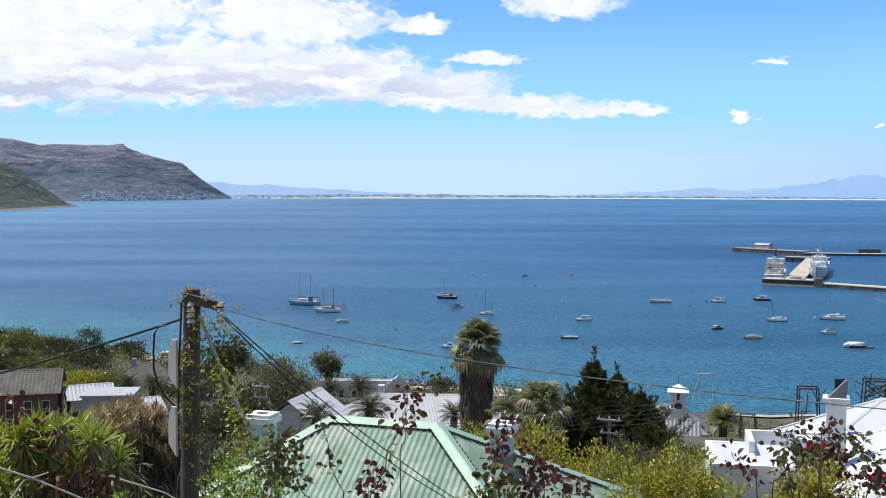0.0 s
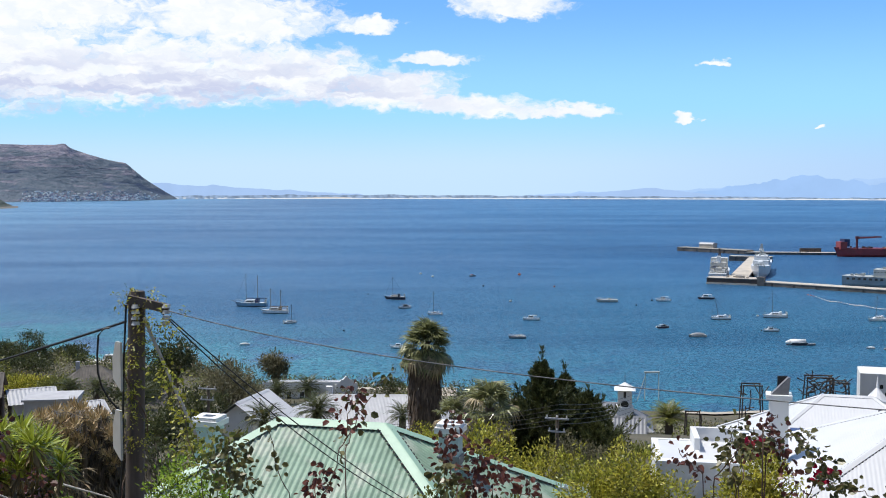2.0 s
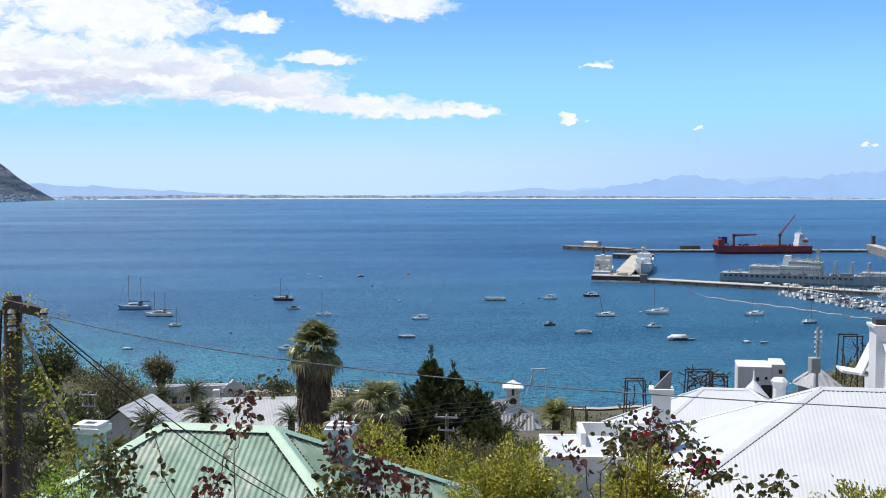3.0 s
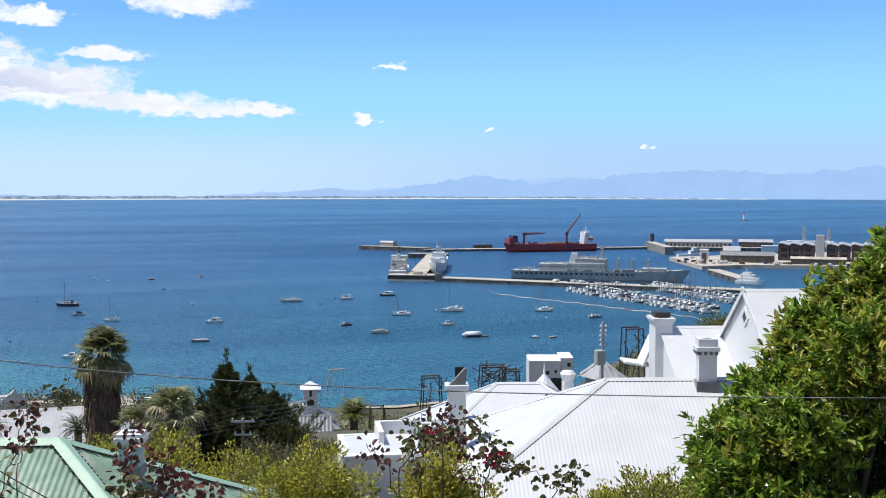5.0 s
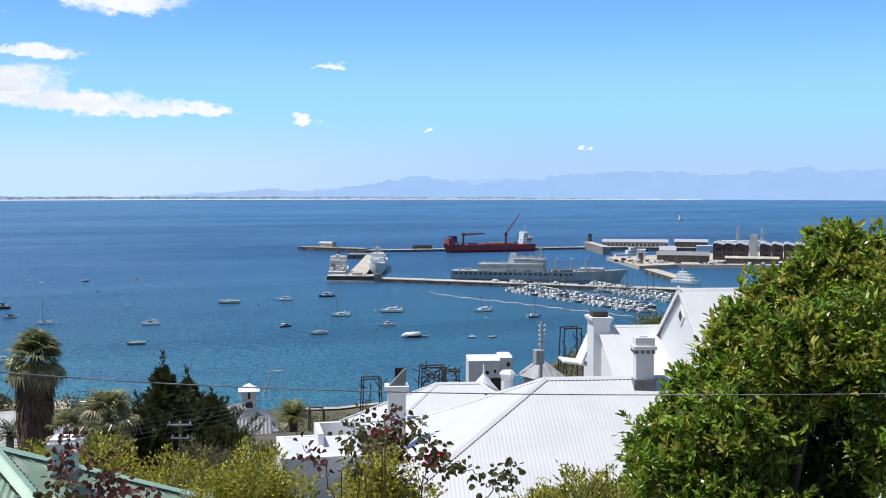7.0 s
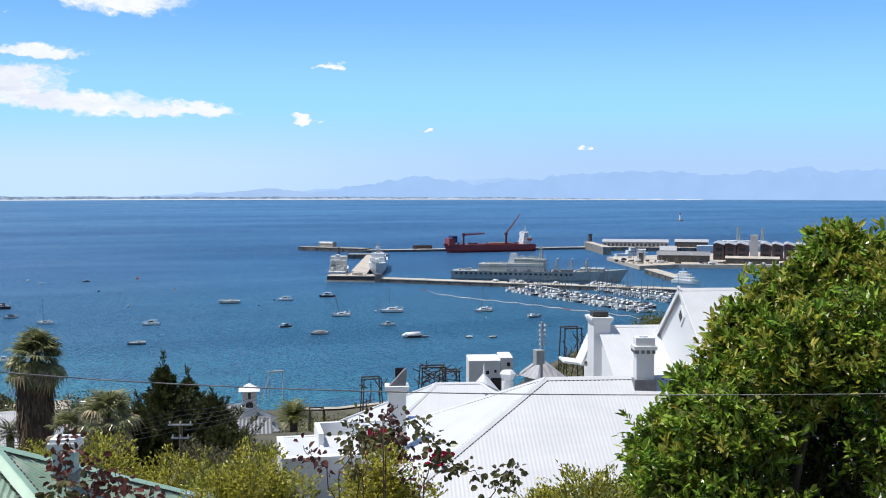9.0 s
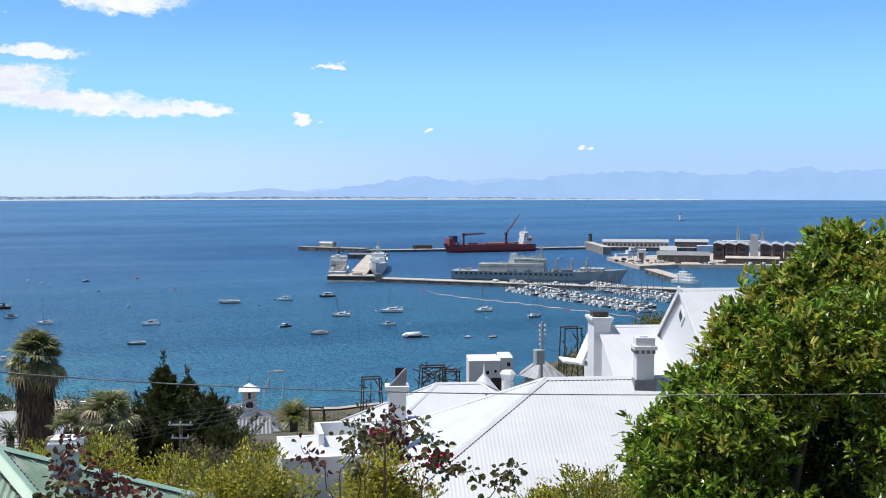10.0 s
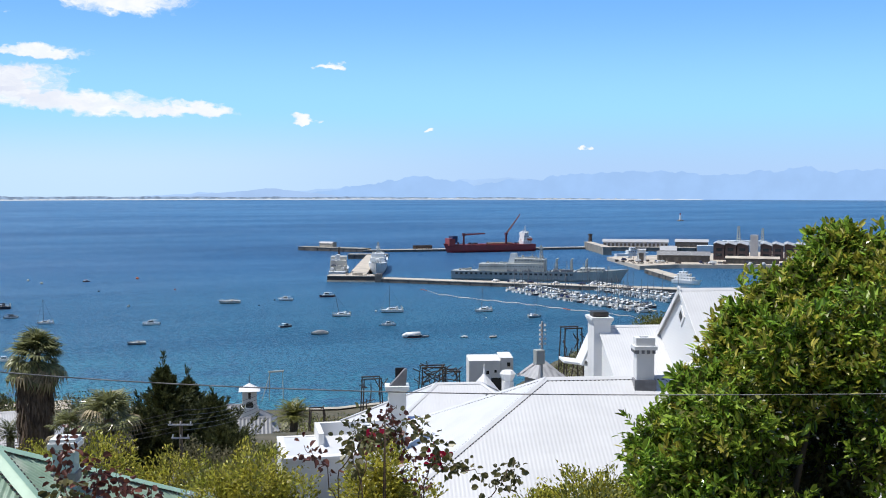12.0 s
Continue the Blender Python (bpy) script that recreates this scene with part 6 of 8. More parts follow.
def crown_points(clumps, n, rng, inner=0.3, lump=0.22):
    """Leaf places in a lumpy shell round each clump (x, y, z, rx, ry, rz), with the way outwards."""
    c = np.array(clumps, float)
    w = (c[:, 3] * c[:, 4] * c[:, 5]) ** 0.66
    k = rng.choice(len(c), n, p=w / w.sum())
    d = unit(rng.normal(size=(n, 3)))
    ph = k[:, None] * 1.7
    bumpy = 1 + lump * (np.sin(d[:, :1] * 5 + ph) * np.sin(d[:, 1:2] * 6 + 2 * ph) + 0.6 * np.sin(d[:, 2:] * 9 + d[:, :1] * 7 + ph))
    r = np.where(rng.random((n, 1)) < inner, rng.uniform(0.45, 0.85, (n, 1)), rng.uniform(0.82, 1.06, (n, 1)))
    P = c[k, :3] + d * c[k, 3:] * r * bumpy
    out = unit(d / c[k, 3:] * c[k, 3:].mean(axis=1, keepdims=True))
    return P, out


def foliage(name, clumps, n, size, mat, parent, seed, wide=0.42, up=0.35, wild=0.7, m=None, label="", per=9):
    """A crown of leaves that sit in small sprays, so that light and gaps show between them."""
    rng = np.random.default_rng(seed)
    count = max(3, n // per)
    tip, way = crown_points(clumps, count, rng, 0.3, 0.26)
    k = np.repeat(np.arange(count), per)
    n = len(k)
    P = tip[k] + rng.normal(size=(n, 3)) * size * 0.75
    D = unit(way[k] * 0.8 + rng.normal(size=(n, 3)) * wild * 0.6 + np.array((0, 0, up)))
    N = unit(way[k] * 0.6 + np.array((0, 0, 0.8)) + rng.normal(size=(n, 3)) * 0.5)
    ln = size * rng.uniform(0.6, 1.25, n) * rng.uniform(0.75, 1.2, count)[k]
    return part(name, leaf_mesh(name, P, D, N, ln, ln * wide, mat), parent=parent, m=m, label=label)


def branches(parent, base, tips, r, mat, name="trunk", wob=0.1, rng=None):
    """A tapered trunk from base that forks to the tips."""
    rng = rng or random.Random(1)
    verts, faces = [], []
    fork = Vector(base).lerp(sum((Vector(t) for t in tips), Vector()) / len(tips), 0.45)

    def run(a, b, r1, r2, n=5, seg=7):
        q = len(verts)
        a, b = Vector(a), Vector(b)
        for i in range(n + 1):
            p = a.lerp(b, i / n)
            if 0 < i < n:
                p += Vector((rng.uniform(-1, 1), rng.uniform(-1, 1), 0)) * wob * (b - a).length * 0.3
            d = (b - a).normalized()
            s = d.cross(Vector((0.2, 0.9, 0.1))).normalized()
            u = s.cross(d)
            rr = r1 + (r2 - r1) * i / n
            for j in range(seg):
                t = 2 * math.pi * j / seg
                verts.append(p + (s * math.cos(t) + u * math.sin(t)) * rr)
        for i in range(n):
            for j in range(seg):
                k = (j + 1) % seg
                faces.append((q + i * seg + j, q + i * seg + k, q + (i + 1) * seg + k, q + (i + 1) * seg + j))
    run(base, fork, r, r * 0.75)
    for t in tips:
        run(fork, t, r * 0.55, r * 0.12)
    return part(name, mesh_of(name, verts, faces, mat, True), parent=parent)


def tree(label, az, d, top, width, mat, seed, n=3500, leaf=0.3, squash=1.0, name="tree", clump=6, cat="tree", group="trees on the slope", wide=0.5, base=None):
    """A broadleaf tree: tapered trunk with limbs and an uneven crown of clumps with gaps."""
    g = ground_z(az, d) - 0.3 if base is None else base
    t = thing(name, label, cat, polar_pose(az, d, g), group)
    h = max(1.0, top - g)
    rng = random.Random(seed)
    R = width / 2
    ch = min(h * 0.75, width * 0.75 * squash)
    cl = []
    for i in range(clump):
        a = i * 2.4 + rng.uniform(-0.4, 0.4)
        q = rng.uniform(0.25, 0.62) * R
        rr = R * rng.uniform(0.34, 0.5)
        cl.append((q * math.cos(a), q * math.sin(a), h - ch * rng.uniform(0.3, 0.72), rr, rr, rr * 0.72 * squash))
    cl.append((0, 0, h - ch * 0.34, R * 0.5, R * 0.5, ch * 0.33))
    branches(t, (0, 0, 0), [(c[0], c[1], c[2]) for c in cl], max(0.08, width * 0.035), BARK, rng=rng)
    foliage("crown", cl, n, leaf, mat, t, seed, wide)
    return t


def shrub(label, az, d, clumps, mat, seed, n, leaf, wide=0.45, name="bush", stems=5, group="garden bushes"):
    """A bush that stands on the ground; clumps are given round its foot, z from the foot up."""
    g = ground_z(az, d) - 0.15
    t = thing(name, label, "bush", polar_pose(az, d, g), group)
    branches(t, (0, 0, 0), [(c[0], c[1], c[2]) for c in clumps][:stems], 0.06 if d > 12 else 0.008, BARK)
    foliage("foliage", clumps, n, leaf, mat, t, seed, wide)
    return t


# fronds, made once and shared
def fan_frond(mat, name, blades=17, r=0.8, droop=0.6, stalk=0.72):
    """A fan leaf: stalk, pleated half disc, and split tips that hang."""
    verts, faces = [], []
    hub = Vector((stalk, 0, 0.25))
    step = radians(214) / blades
    for i in range(blades):
        a = radians(-107) + (i + 0.5) * step
        mid, ln = Vector((math.cos(a), math.sin(a), 0)), r * (0.8 + 0.2 * math.cos(a))
        sag_in, sag_out = droop * (0.12 + 0.2 * abs(math.sin(a))), droop * (0.75 + 0.5 * abs(math.sin(a)) + 0.25 * (i % 3))
        q = len(verts)
        rim = [hub + Vector((math.cos(a + s * step * 0.5), math.sin(a + s * step * 0.5), 0)) * ln * 0.58 + Vector((0, 0, -sag_in * ln * 0.58 - 0.03 * abs(s) * r)) for s in (-0.92, 0, 0.92)]
        tip = hub + mid * ln * (0.98 - 0.1 * (i % 2)) + Vector((0, 0, -sag_out * ln * 0.8))
        verts += [hub, rim[0], rim[1], rim[2], tip]
        faces += [(q, q + 1, q + 2), (q, q + 2, q + 3), (q + 1, q + 4, q + 2), (q + 2, q + 4, q + 3)]
    q = len(verts)
    verts += [Vector((0, -0.03, 0)), Vector((0, 0.03, 0)), hub + Vector((0.05, 0.02, 0)), hub + Vector((0.05, -0.02, 0))]
    faces.append((q, q + 3, q + 2, q + 1))
    return mesh_of(name, verts, faces, mat)


def feather_frond(mat, name, L=2.2, n=26, leaflet=0.5, arch=0.9):
    P, D, N, ln = [], [], [], []
    for i in range(n):
        s = (i + 1) / n
        x, z = L * s * (1 - 0.12 * s), L * (0.55 * s - arch * s * s * 0.75)
        for side in (-1, 1):
            P.append((x, 0, z))
            D.append((0.62, side * 0.9, 0.12 - 0.5 * s))
            N.append((0, -side * 0.5, 1))
            ln.append(leaflet * (1.05 - 0.62 * abs(2 * s - 0.9)))
        P.append((x - L / n, 0, z))
        D.append((1, 0, 0.5 - arch * 1.5 * s))
        N.append((0, 0, 1))
        ln.append(L / n * 1.3)
    ln = np.array(ln)
    return leaf_mesh(name, np.array(P), unit(np.array(D)), unit(np.array(N)), ln, np.maximum(0.035, ln * 0.13), mat, 0.05)


def sword_rosette(mat, name, n=34, L=0.45, w=0.045, seed=0, low=-0.5, curl=0.1, high=1.35):
    rng = np.random.default_rng(seed)
    a = np.arange(n) * 2.39996
    e = np.linspace(high, low, n)
    D = np.stack([np.cos(a) * np.cos(e), np.sin(a) * np.cos(e), np.sin(e)], 1)
    N = np.stack([-np.cos(a) * np.sin(e), -np.sin(a) * np.sin(e), np.cos(e)], 1)
    return leaf_mesh(name, D * 0.03, unit(D + rng.normal(size=(n, 3)) * 0.08), unit(N), L * rng.uniform(0.75, 1.1, n), w, mat, curl)


FAN = fan_frond(LEAF_PALM, "fan_frond", droop=0.4)
FAN_DRY = fan_frond(LEAF_PALM_DRY, "dry_fan_frond", droop=0.8)
FEATHER = feather_frond(LEAF_PALM, "feather_frond")
FEATHER_MID = feather_frond(LEAF_MID, "feather_frond", arch=0.7)
FEATHER_DARK = feather_frond(LEAF_DARK, "feather_frond")
ROSETTE = sword_rosette(LEAF_YUCCA, "rosette", 44, 0.47, 0.06)
YUCCA_SKIRT = sword_rosette(LEAF_YUCCA_DRY, "dead_leaves", 22, 0.5, 0.045, 4, -1.5, 0.05, -0.75)
ALOE = sword_rosette(LEAF_ALOE, "rosette", 26, 0.34, 0.05, 3, -0.3, -0.12)


def skirt_mesh(h, r0, r1, seed, n=900):
    rng = np.random.default_rng(seed)
    a, z = rng.uniform(0, 2 * np.pi, n), rng.uniform(0.05, 1, n)
    r = (r0 + (r1 - r0) * z) * rng.uniform(0.8, 1.1, n)
    P = np.stack([np.cos(a) * r, np.sin(a) * r, z * h], 1)
    D = unit(np.stack([np.cos(a) * 0.13, np.sin(a) * 0.13, -np.ones(n)], 1) + rng.normal(size=(n, 3)) * 0.1)
    N = unit(np.stack([np.cos(a), np.sin(a), np.full(n, 0.2)], 1) + rng.normal(size=(n, 3)) * 0.3)
    return leaf_mesh("dead_skirt", P, D, N, rng.uniform(0.5, 1.15, n), 0.11, SKIRT)


def washingtonia():
    t = thing("palm_tree", "tall fan palm with a thick skirt of dead fronds", "palm tree", polar_pose(1.78, 80, 44.0), "palms")
    top = 53.35 - 44.0
    part("trunk", rod(bmesh.new(), (0, 0, 0), (0.1, 0, top), 0.5, 0.34, 10), BARK, t)
    part("dead_skirt", skirt_mesh(top - 1.3, 1.0, 1.12, 5, 4200), parent=t, label="shaggy brown skirt of dead fronds")
    rng = random.Random(8)
    for i in range(80):
        a, s = i * 2.39996, i / 79
        el = 74 - 114 * s
        dry = s > 0.82 and i % 3 != 1
        m = Matrix.Translation((0.1, 0, top - 0.35 - 0.7 * s)) @ Matrix.Rotation(a, 4, "Z") @ Matrix.Rotation(radians(-el + rng.uniform(-16, 16)), 4, "Y") @ Matrix.Rotation(rng.uniform(-0.3, 0.3), 4, "X") @ Matrix.Diagonal((rng.uniform(1.3, 1.75),) * 3 + (1,))
        part("frond", FAN_DRY if dry else FAN, parent=t, m=m)


def fan_palm(label, az, d, top, size, seed, n=34):
    g = ground_z(az, d) - 0.3
    t = thing("palm_tree", label, "palm tree", polar_pose(az, d, g), "palms")
    h = top - g - size * 0.3
    part("trunk", rod(bmesh.new(), (0, 0, 0), (0, 0, h), 0.35, 0.26, 9), BARK, t)
    rng = random.Random(seed)
    for i in range(n):
        a, s = i * 2.39996, i / (n - 1)
        m = Matrix.Translation((0, 0, h - 0.6 * s)) @ Matrix.Rotation(a, 4, "Z") @ Matrix.Rotation(radians(-76 + 122 * s + rng.uniform(-14, 14)), 4, "Y") @ Matrix.Rotation(rng.uniform(-0.5, 0.5), 4, "X") @ Matrix.Diagonal((size * 0.25 * rng.uniform(0.8, 1.15),) * 3 + (1,))
        part("frond", FAN_DRY if s > 0.86 or i % 9 == 3 else FAN, parent=t, m=m)


def date_palm(label, az, d, top, size, seed, n=38, mesh=None):
    g = ground_z(az, d) - 0.3
    t = thing("palm_tree", label, "palm tree", polar_pose(az, d, g), "palms")
    h = max(0.5, top - g - size * 0.42)
    part("trunk", rod(bmesh.new(), (0, 0, 0), (0, 0, h), size * 0.1, size * 0.085, 9), BARK, t)
    rng = random.Random(seed)
    for i in range(n):
        a, s = i * 2.39996, i / (n - 1)
        m = Matrix.Translation((0, 0, h)) @ Matrix.Rotation(a, 4, "Z") @ Matrix.Rotation(radians(-58 + 78 * s + rng.uniform(-6, 6)), 4, "Y") @ Matrix.Diagonal((size * 0.25 * rng.uniform(0.9, 1.1),) * 3 + (1,))
        part("frond", mesh or FEATHER, parent=t, m=m)


def cypress(label, az, d, top, width, seed, n=5200):
    """Dark conifer with many upswept pointed sprays."""
    g = ground_z(az, d) - 0.3
    t = thing("cypress_tree", label, "cypress", polar_pose(az, d, g), "cypresses")
    h = top - g
    part("trunk", rod(bmesh.new(), (0, 0, 0), (0, 0, h * 0.9), 0.22, 0.04, 8), BARK, t)
    rng = np.random.default_rng(seed)
    P, D = [], []
    plumes = 120
    for i in range(plumes):
        s = (i + 0.5) / plumes
        a = i * 2.39996
        reach = width / 2 * (1.03 - s) ** 0.9 * rng.uniform(0.6, 1.15)
        root = np.array((0.0, 0.0, h * (0.06 + 0.8 * s)))
        tip = root + np.array((math.cos(a) * reach, math.sin(a) * reach, reach * rng.uniform(0.75, 1.25) + 0.35))
        if i == plumes - 1:
            root, tip = np.array((0.0, 0.0, h * 0.72)), np.array((0.0, 0.0, h * 1.03))
        axis = tip - root
        k = int(n * 2.4 / plumes)
        q = rng.uniform(0.15, 1.0, k) ** 0.8
        fat = 0.30 * (1.02 - q) ** 0.8 + 0.02
        off = unit(rng.normal(size=(k, 3))) * (fat * rng.uniform(0.4, 1.0, k))[:, None]
        P.append(root + axis * q[:, None] + off)
        D.append(unit(unit(off) * 0.55 + axis / np.linalg.norm(axis) * 1.1 + rng.normal(size=(k, 3)) * 0.25))
    P, D = np.concatenate(P), np.concatenate(D)
    ln = 0.28 * rng.uniform(0.6, 1.3, len(P))
    part("crown", leaf_mesh("crown", P, D, unit(rng.normal(size=P.shape) + np.array((0, 0, 0.6))), ln, ln * 0.2, LEAF_CYPRESS), parent=t)


def norfolk(label, az, d, top, width, seed):
    g = ground_z(az, d) - 0.3
    t = thing("pine_tree", label, "pine", polar_pose(az, d, g), "trees on the slope")
    h = top - g
    part("trunk", rod(bmesh.new(), (0, 0, 0), (0, 0, h), 0.3, 0.05, 8), BARK, t)
    cl = []
    for i in range(9):
        s = i / 8
        for j in range(6):
            a = j * 1.05 + i * 0.5
            q = width * 0.42 * (1 - 0.75 * s)
            cl.append((q * math.cos(a), q * math.sin(a), h * (0.25 + 0.72 * s), width * 0.17 * (1.1 - 0.6 * s), width * 0.17 * (1.1 - 0.6 * s), 0.35))
    foliage("crown", cl, 2200, 0.5, LEAF_CYPRESS, t, seed, 0.3)


def sight(az, el, d):
    """A place by bearing and slope from the viewpoint."""
    return polar(az, d, EYE + d * math.tan(radians(el)))


def vine(label, pts, d, leaf_mat, seed, n=46, leaf=0.055, spread=0.07, stem=RED_STEM, start=0.25, flowers=0, name="vine", r=0.0045, flower_at=None):
    """A climbing shoot: bent stem with broad leaves hung along it; pts are bearings and slopes at distance d."""
    rng = np.random.default_rng(seed)
    P0 = [sight(a, e, d + 0.25 * math.sin(i * 1.3 + seed)) for i, (a, e) in enumerate(pts)]
    foot = Vector((P0[0].x, P0[0].y, ground_z(pts[0][0], d) - 0.1))
    t = thing(name, label, "climbing plant", Matrix.Translation(foot), "climbing shoots")
    chain = [Vector((0, 0, 0))] + [p - foot for p in P0]
    fine = []
    for i in range(len(chain) - 1):
        for k in range(6):
            fine.append(chain[i].lerp(chain[i + 1], k / 6) + Vector((math.sin(i * 6 + k + seed), math.cos((i * 6 + k) * 1.7), math.sin(k * 2.1))) * 0.012)
    fine.append(chain[-1])
    part("stem", tube_mesh("stem", fine, r, stem, 5, r * 0.4), parent=t)
    up = fine[6:]
    s = rng.uniform(start, 1.0, n) * (len(up) - 1)
    base = np.array([tuple(up[int(q)].lerp(up[min(int(q) + 1, len(up) - 1)], q % 1)) for q in s])
    off = rng.normal(size=(n, 3)) * spread * np.array((1, 1, 0.7))
    P = base + off
    D = unit(off / max(spread, 1e-6) + rng.normal(size=(n, 3)) * 0.5 + np.array((0, 0, -0.55)))
    N = unit(rng.normal(size=(n, 3)) * 0.8 + np.array((0, -0.5, 0.6)))
    ln = leaf * rng.uniform(0.6, 1.3, n)
    part("foliage", leaf_mesh("foliage", P, D, N, ln, ln * 0.78, leaf_mat, 0.13, True), parent=t)
    if flowers:
        c = np.array(tuple(sight(*(flower_at or pts[-1]), d) - foot))
        P = c + rng.normal(size=(flowers, 3)) * np.array((0.045, 0.03, 0.03))
        D = unit(rng.normal(size=(flowers, 3)))
        N = unit(rng.normal(size=(flowers, 3)) + np.array((0, -1, 0.6)))
        for i in range(flowers):
            part("bract", leaf_mesh("bract", P[i:i + 1], D[i:i + 1], N[i:i + 1], 0.036, 0.034, PETAL, 0.2, True), parent=t, label="crimson flower bract")
    return t


SWAY = []      # plants that stir in the breeze: thing or part, degrees, phase


def big_bush():
    """The large glossy bush close by, in leafy branches that stir one by one."""
    az, d = 40.0, 9.0
    g = ground_z(az, d) - 0.2
    foot = polar(az, d, g)
    t = thing("bush", "large glossy green bush with dense oval leaves", "bush", Matrix.Translation(foot), "garden bushes")
    # bearing, slope, extra depth, radii
    lumps = ((34.4, -13.7, 0.3, 0.40, 0.5, 0.50), (36.5, -11.0, 0.2, 0.42, 0.5, 0.40), (38.5, -9.0, 0.3, 0.48, 0.5, 0.42), (39.1, -7.2, 0.4, 0.42, 0.5, 0.36),
             (40.5, -5.6, 0.5, 0.40, 0.45, 0.36), (42.5, -4.5, 0.6, 0.36, 0.45, 0.32), (44.4, -4.1, 0.6, 0.42, 0.5, 0.34), (41.5, -8.5, -0.1, 0.60, 0.55, 0.50),
             (38.0, -12.0, -0.2, 0.58, 0.55, 0.50), (35.4, -15.2, -0.1, 0.50, 0.5, 0.45), (44.8, -7.5, 0.0, 0.6, 0.6, 0.6), (42.8, -13.2, 0.5, 0.62, 0.55, 0.55),
             (38.5, -16.5, -0.4, 0.60, 0.5, 0.5), (46.5, -12.0, -0.1, 0.7, 0.6, 0.7), (44.0, -17.5, 0.6, 0.7, 0.6, 0.6), (42.6, -3.4, 0.7, 0.28, 0.35, 0.30), (40.8, -15.2, 0.9, 0.6, 0.5, 0.6))
    tips = []
    for i, (a, e, dd, rx, ry, rz) in enumerate(lumps):
        c = sight(a, e, d + dd) - foot
        tips.append(tuple(c))
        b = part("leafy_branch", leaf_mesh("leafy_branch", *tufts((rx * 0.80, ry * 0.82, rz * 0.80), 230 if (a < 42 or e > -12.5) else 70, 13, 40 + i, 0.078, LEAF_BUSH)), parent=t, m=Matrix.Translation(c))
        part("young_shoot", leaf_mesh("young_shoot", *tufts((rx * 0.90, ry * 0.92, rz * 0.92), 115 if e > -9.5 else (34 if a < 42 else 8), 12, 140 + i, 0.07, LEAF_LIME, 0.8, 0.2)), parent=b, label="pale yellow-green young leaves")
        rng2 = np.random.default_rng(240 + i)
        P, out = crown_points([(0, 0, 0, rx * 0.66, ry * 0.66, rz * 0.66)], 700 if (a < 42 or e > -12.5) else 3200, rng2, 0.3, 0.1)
        # low right lumps take a darker leaf colour in place of deep shade
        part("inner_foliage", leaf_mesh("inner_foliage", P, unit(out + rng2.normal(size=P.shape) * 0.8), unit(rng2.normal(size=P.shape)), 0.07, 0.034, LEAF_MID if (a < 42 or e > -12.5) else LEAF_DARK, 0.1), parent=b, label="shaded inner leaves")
        if i < 8:
            SWAY.append((b, Matrix.Translation(c), 1.6, i * 0.9))
    branches(t, (0, 0, 0), tips[:10], 0.09, BARK)


def tufts(r, count, per, seed, leaf, mat, lean=0.5, reach=0.14, stray=0.16):
    """Leaves set in whorls round short twig ends over a lumpy mass of half axes r."""
    rng = np.random.default_rng(seed)
    tip, out = crown_points([(0, 0, 0, *r)], count, rng, 0.28, 0.24)
    axis = unit(out * 0.75 + np.array((0, 0, lean)) + rng.normal(size=tip.shape) * 0.35)
    k = np.repeat(np.arange(count), per)
    n = len(k)
    s = rng.random((n, 1))
    side = unit(np.cross(axis[k], unit(rng.normal(size=(n, 3)))))
    P = tip[k] - axis[k] * reach * s + rng.normal(size=(n, 3)) * 0.012
    D = unit(axis[k] * (1.0 - 0.7 * s) + side * (0.5 + 0.7 * s) + rng.normal(size=(n, 3)) * stray)
    N = unit(axis[k] * 0.9 - side * 0.5 + np.array((0, 0, 0.35)) + rng.normal(size=(n, 3)) * 0.25)
    ln = leaf * rng.uniform(0.6, 1.25, n) * rng.uniform(0.8, 1.2, count)[k]
    return P, D, N, ln, ln * 0.40, mat, 0.10, True


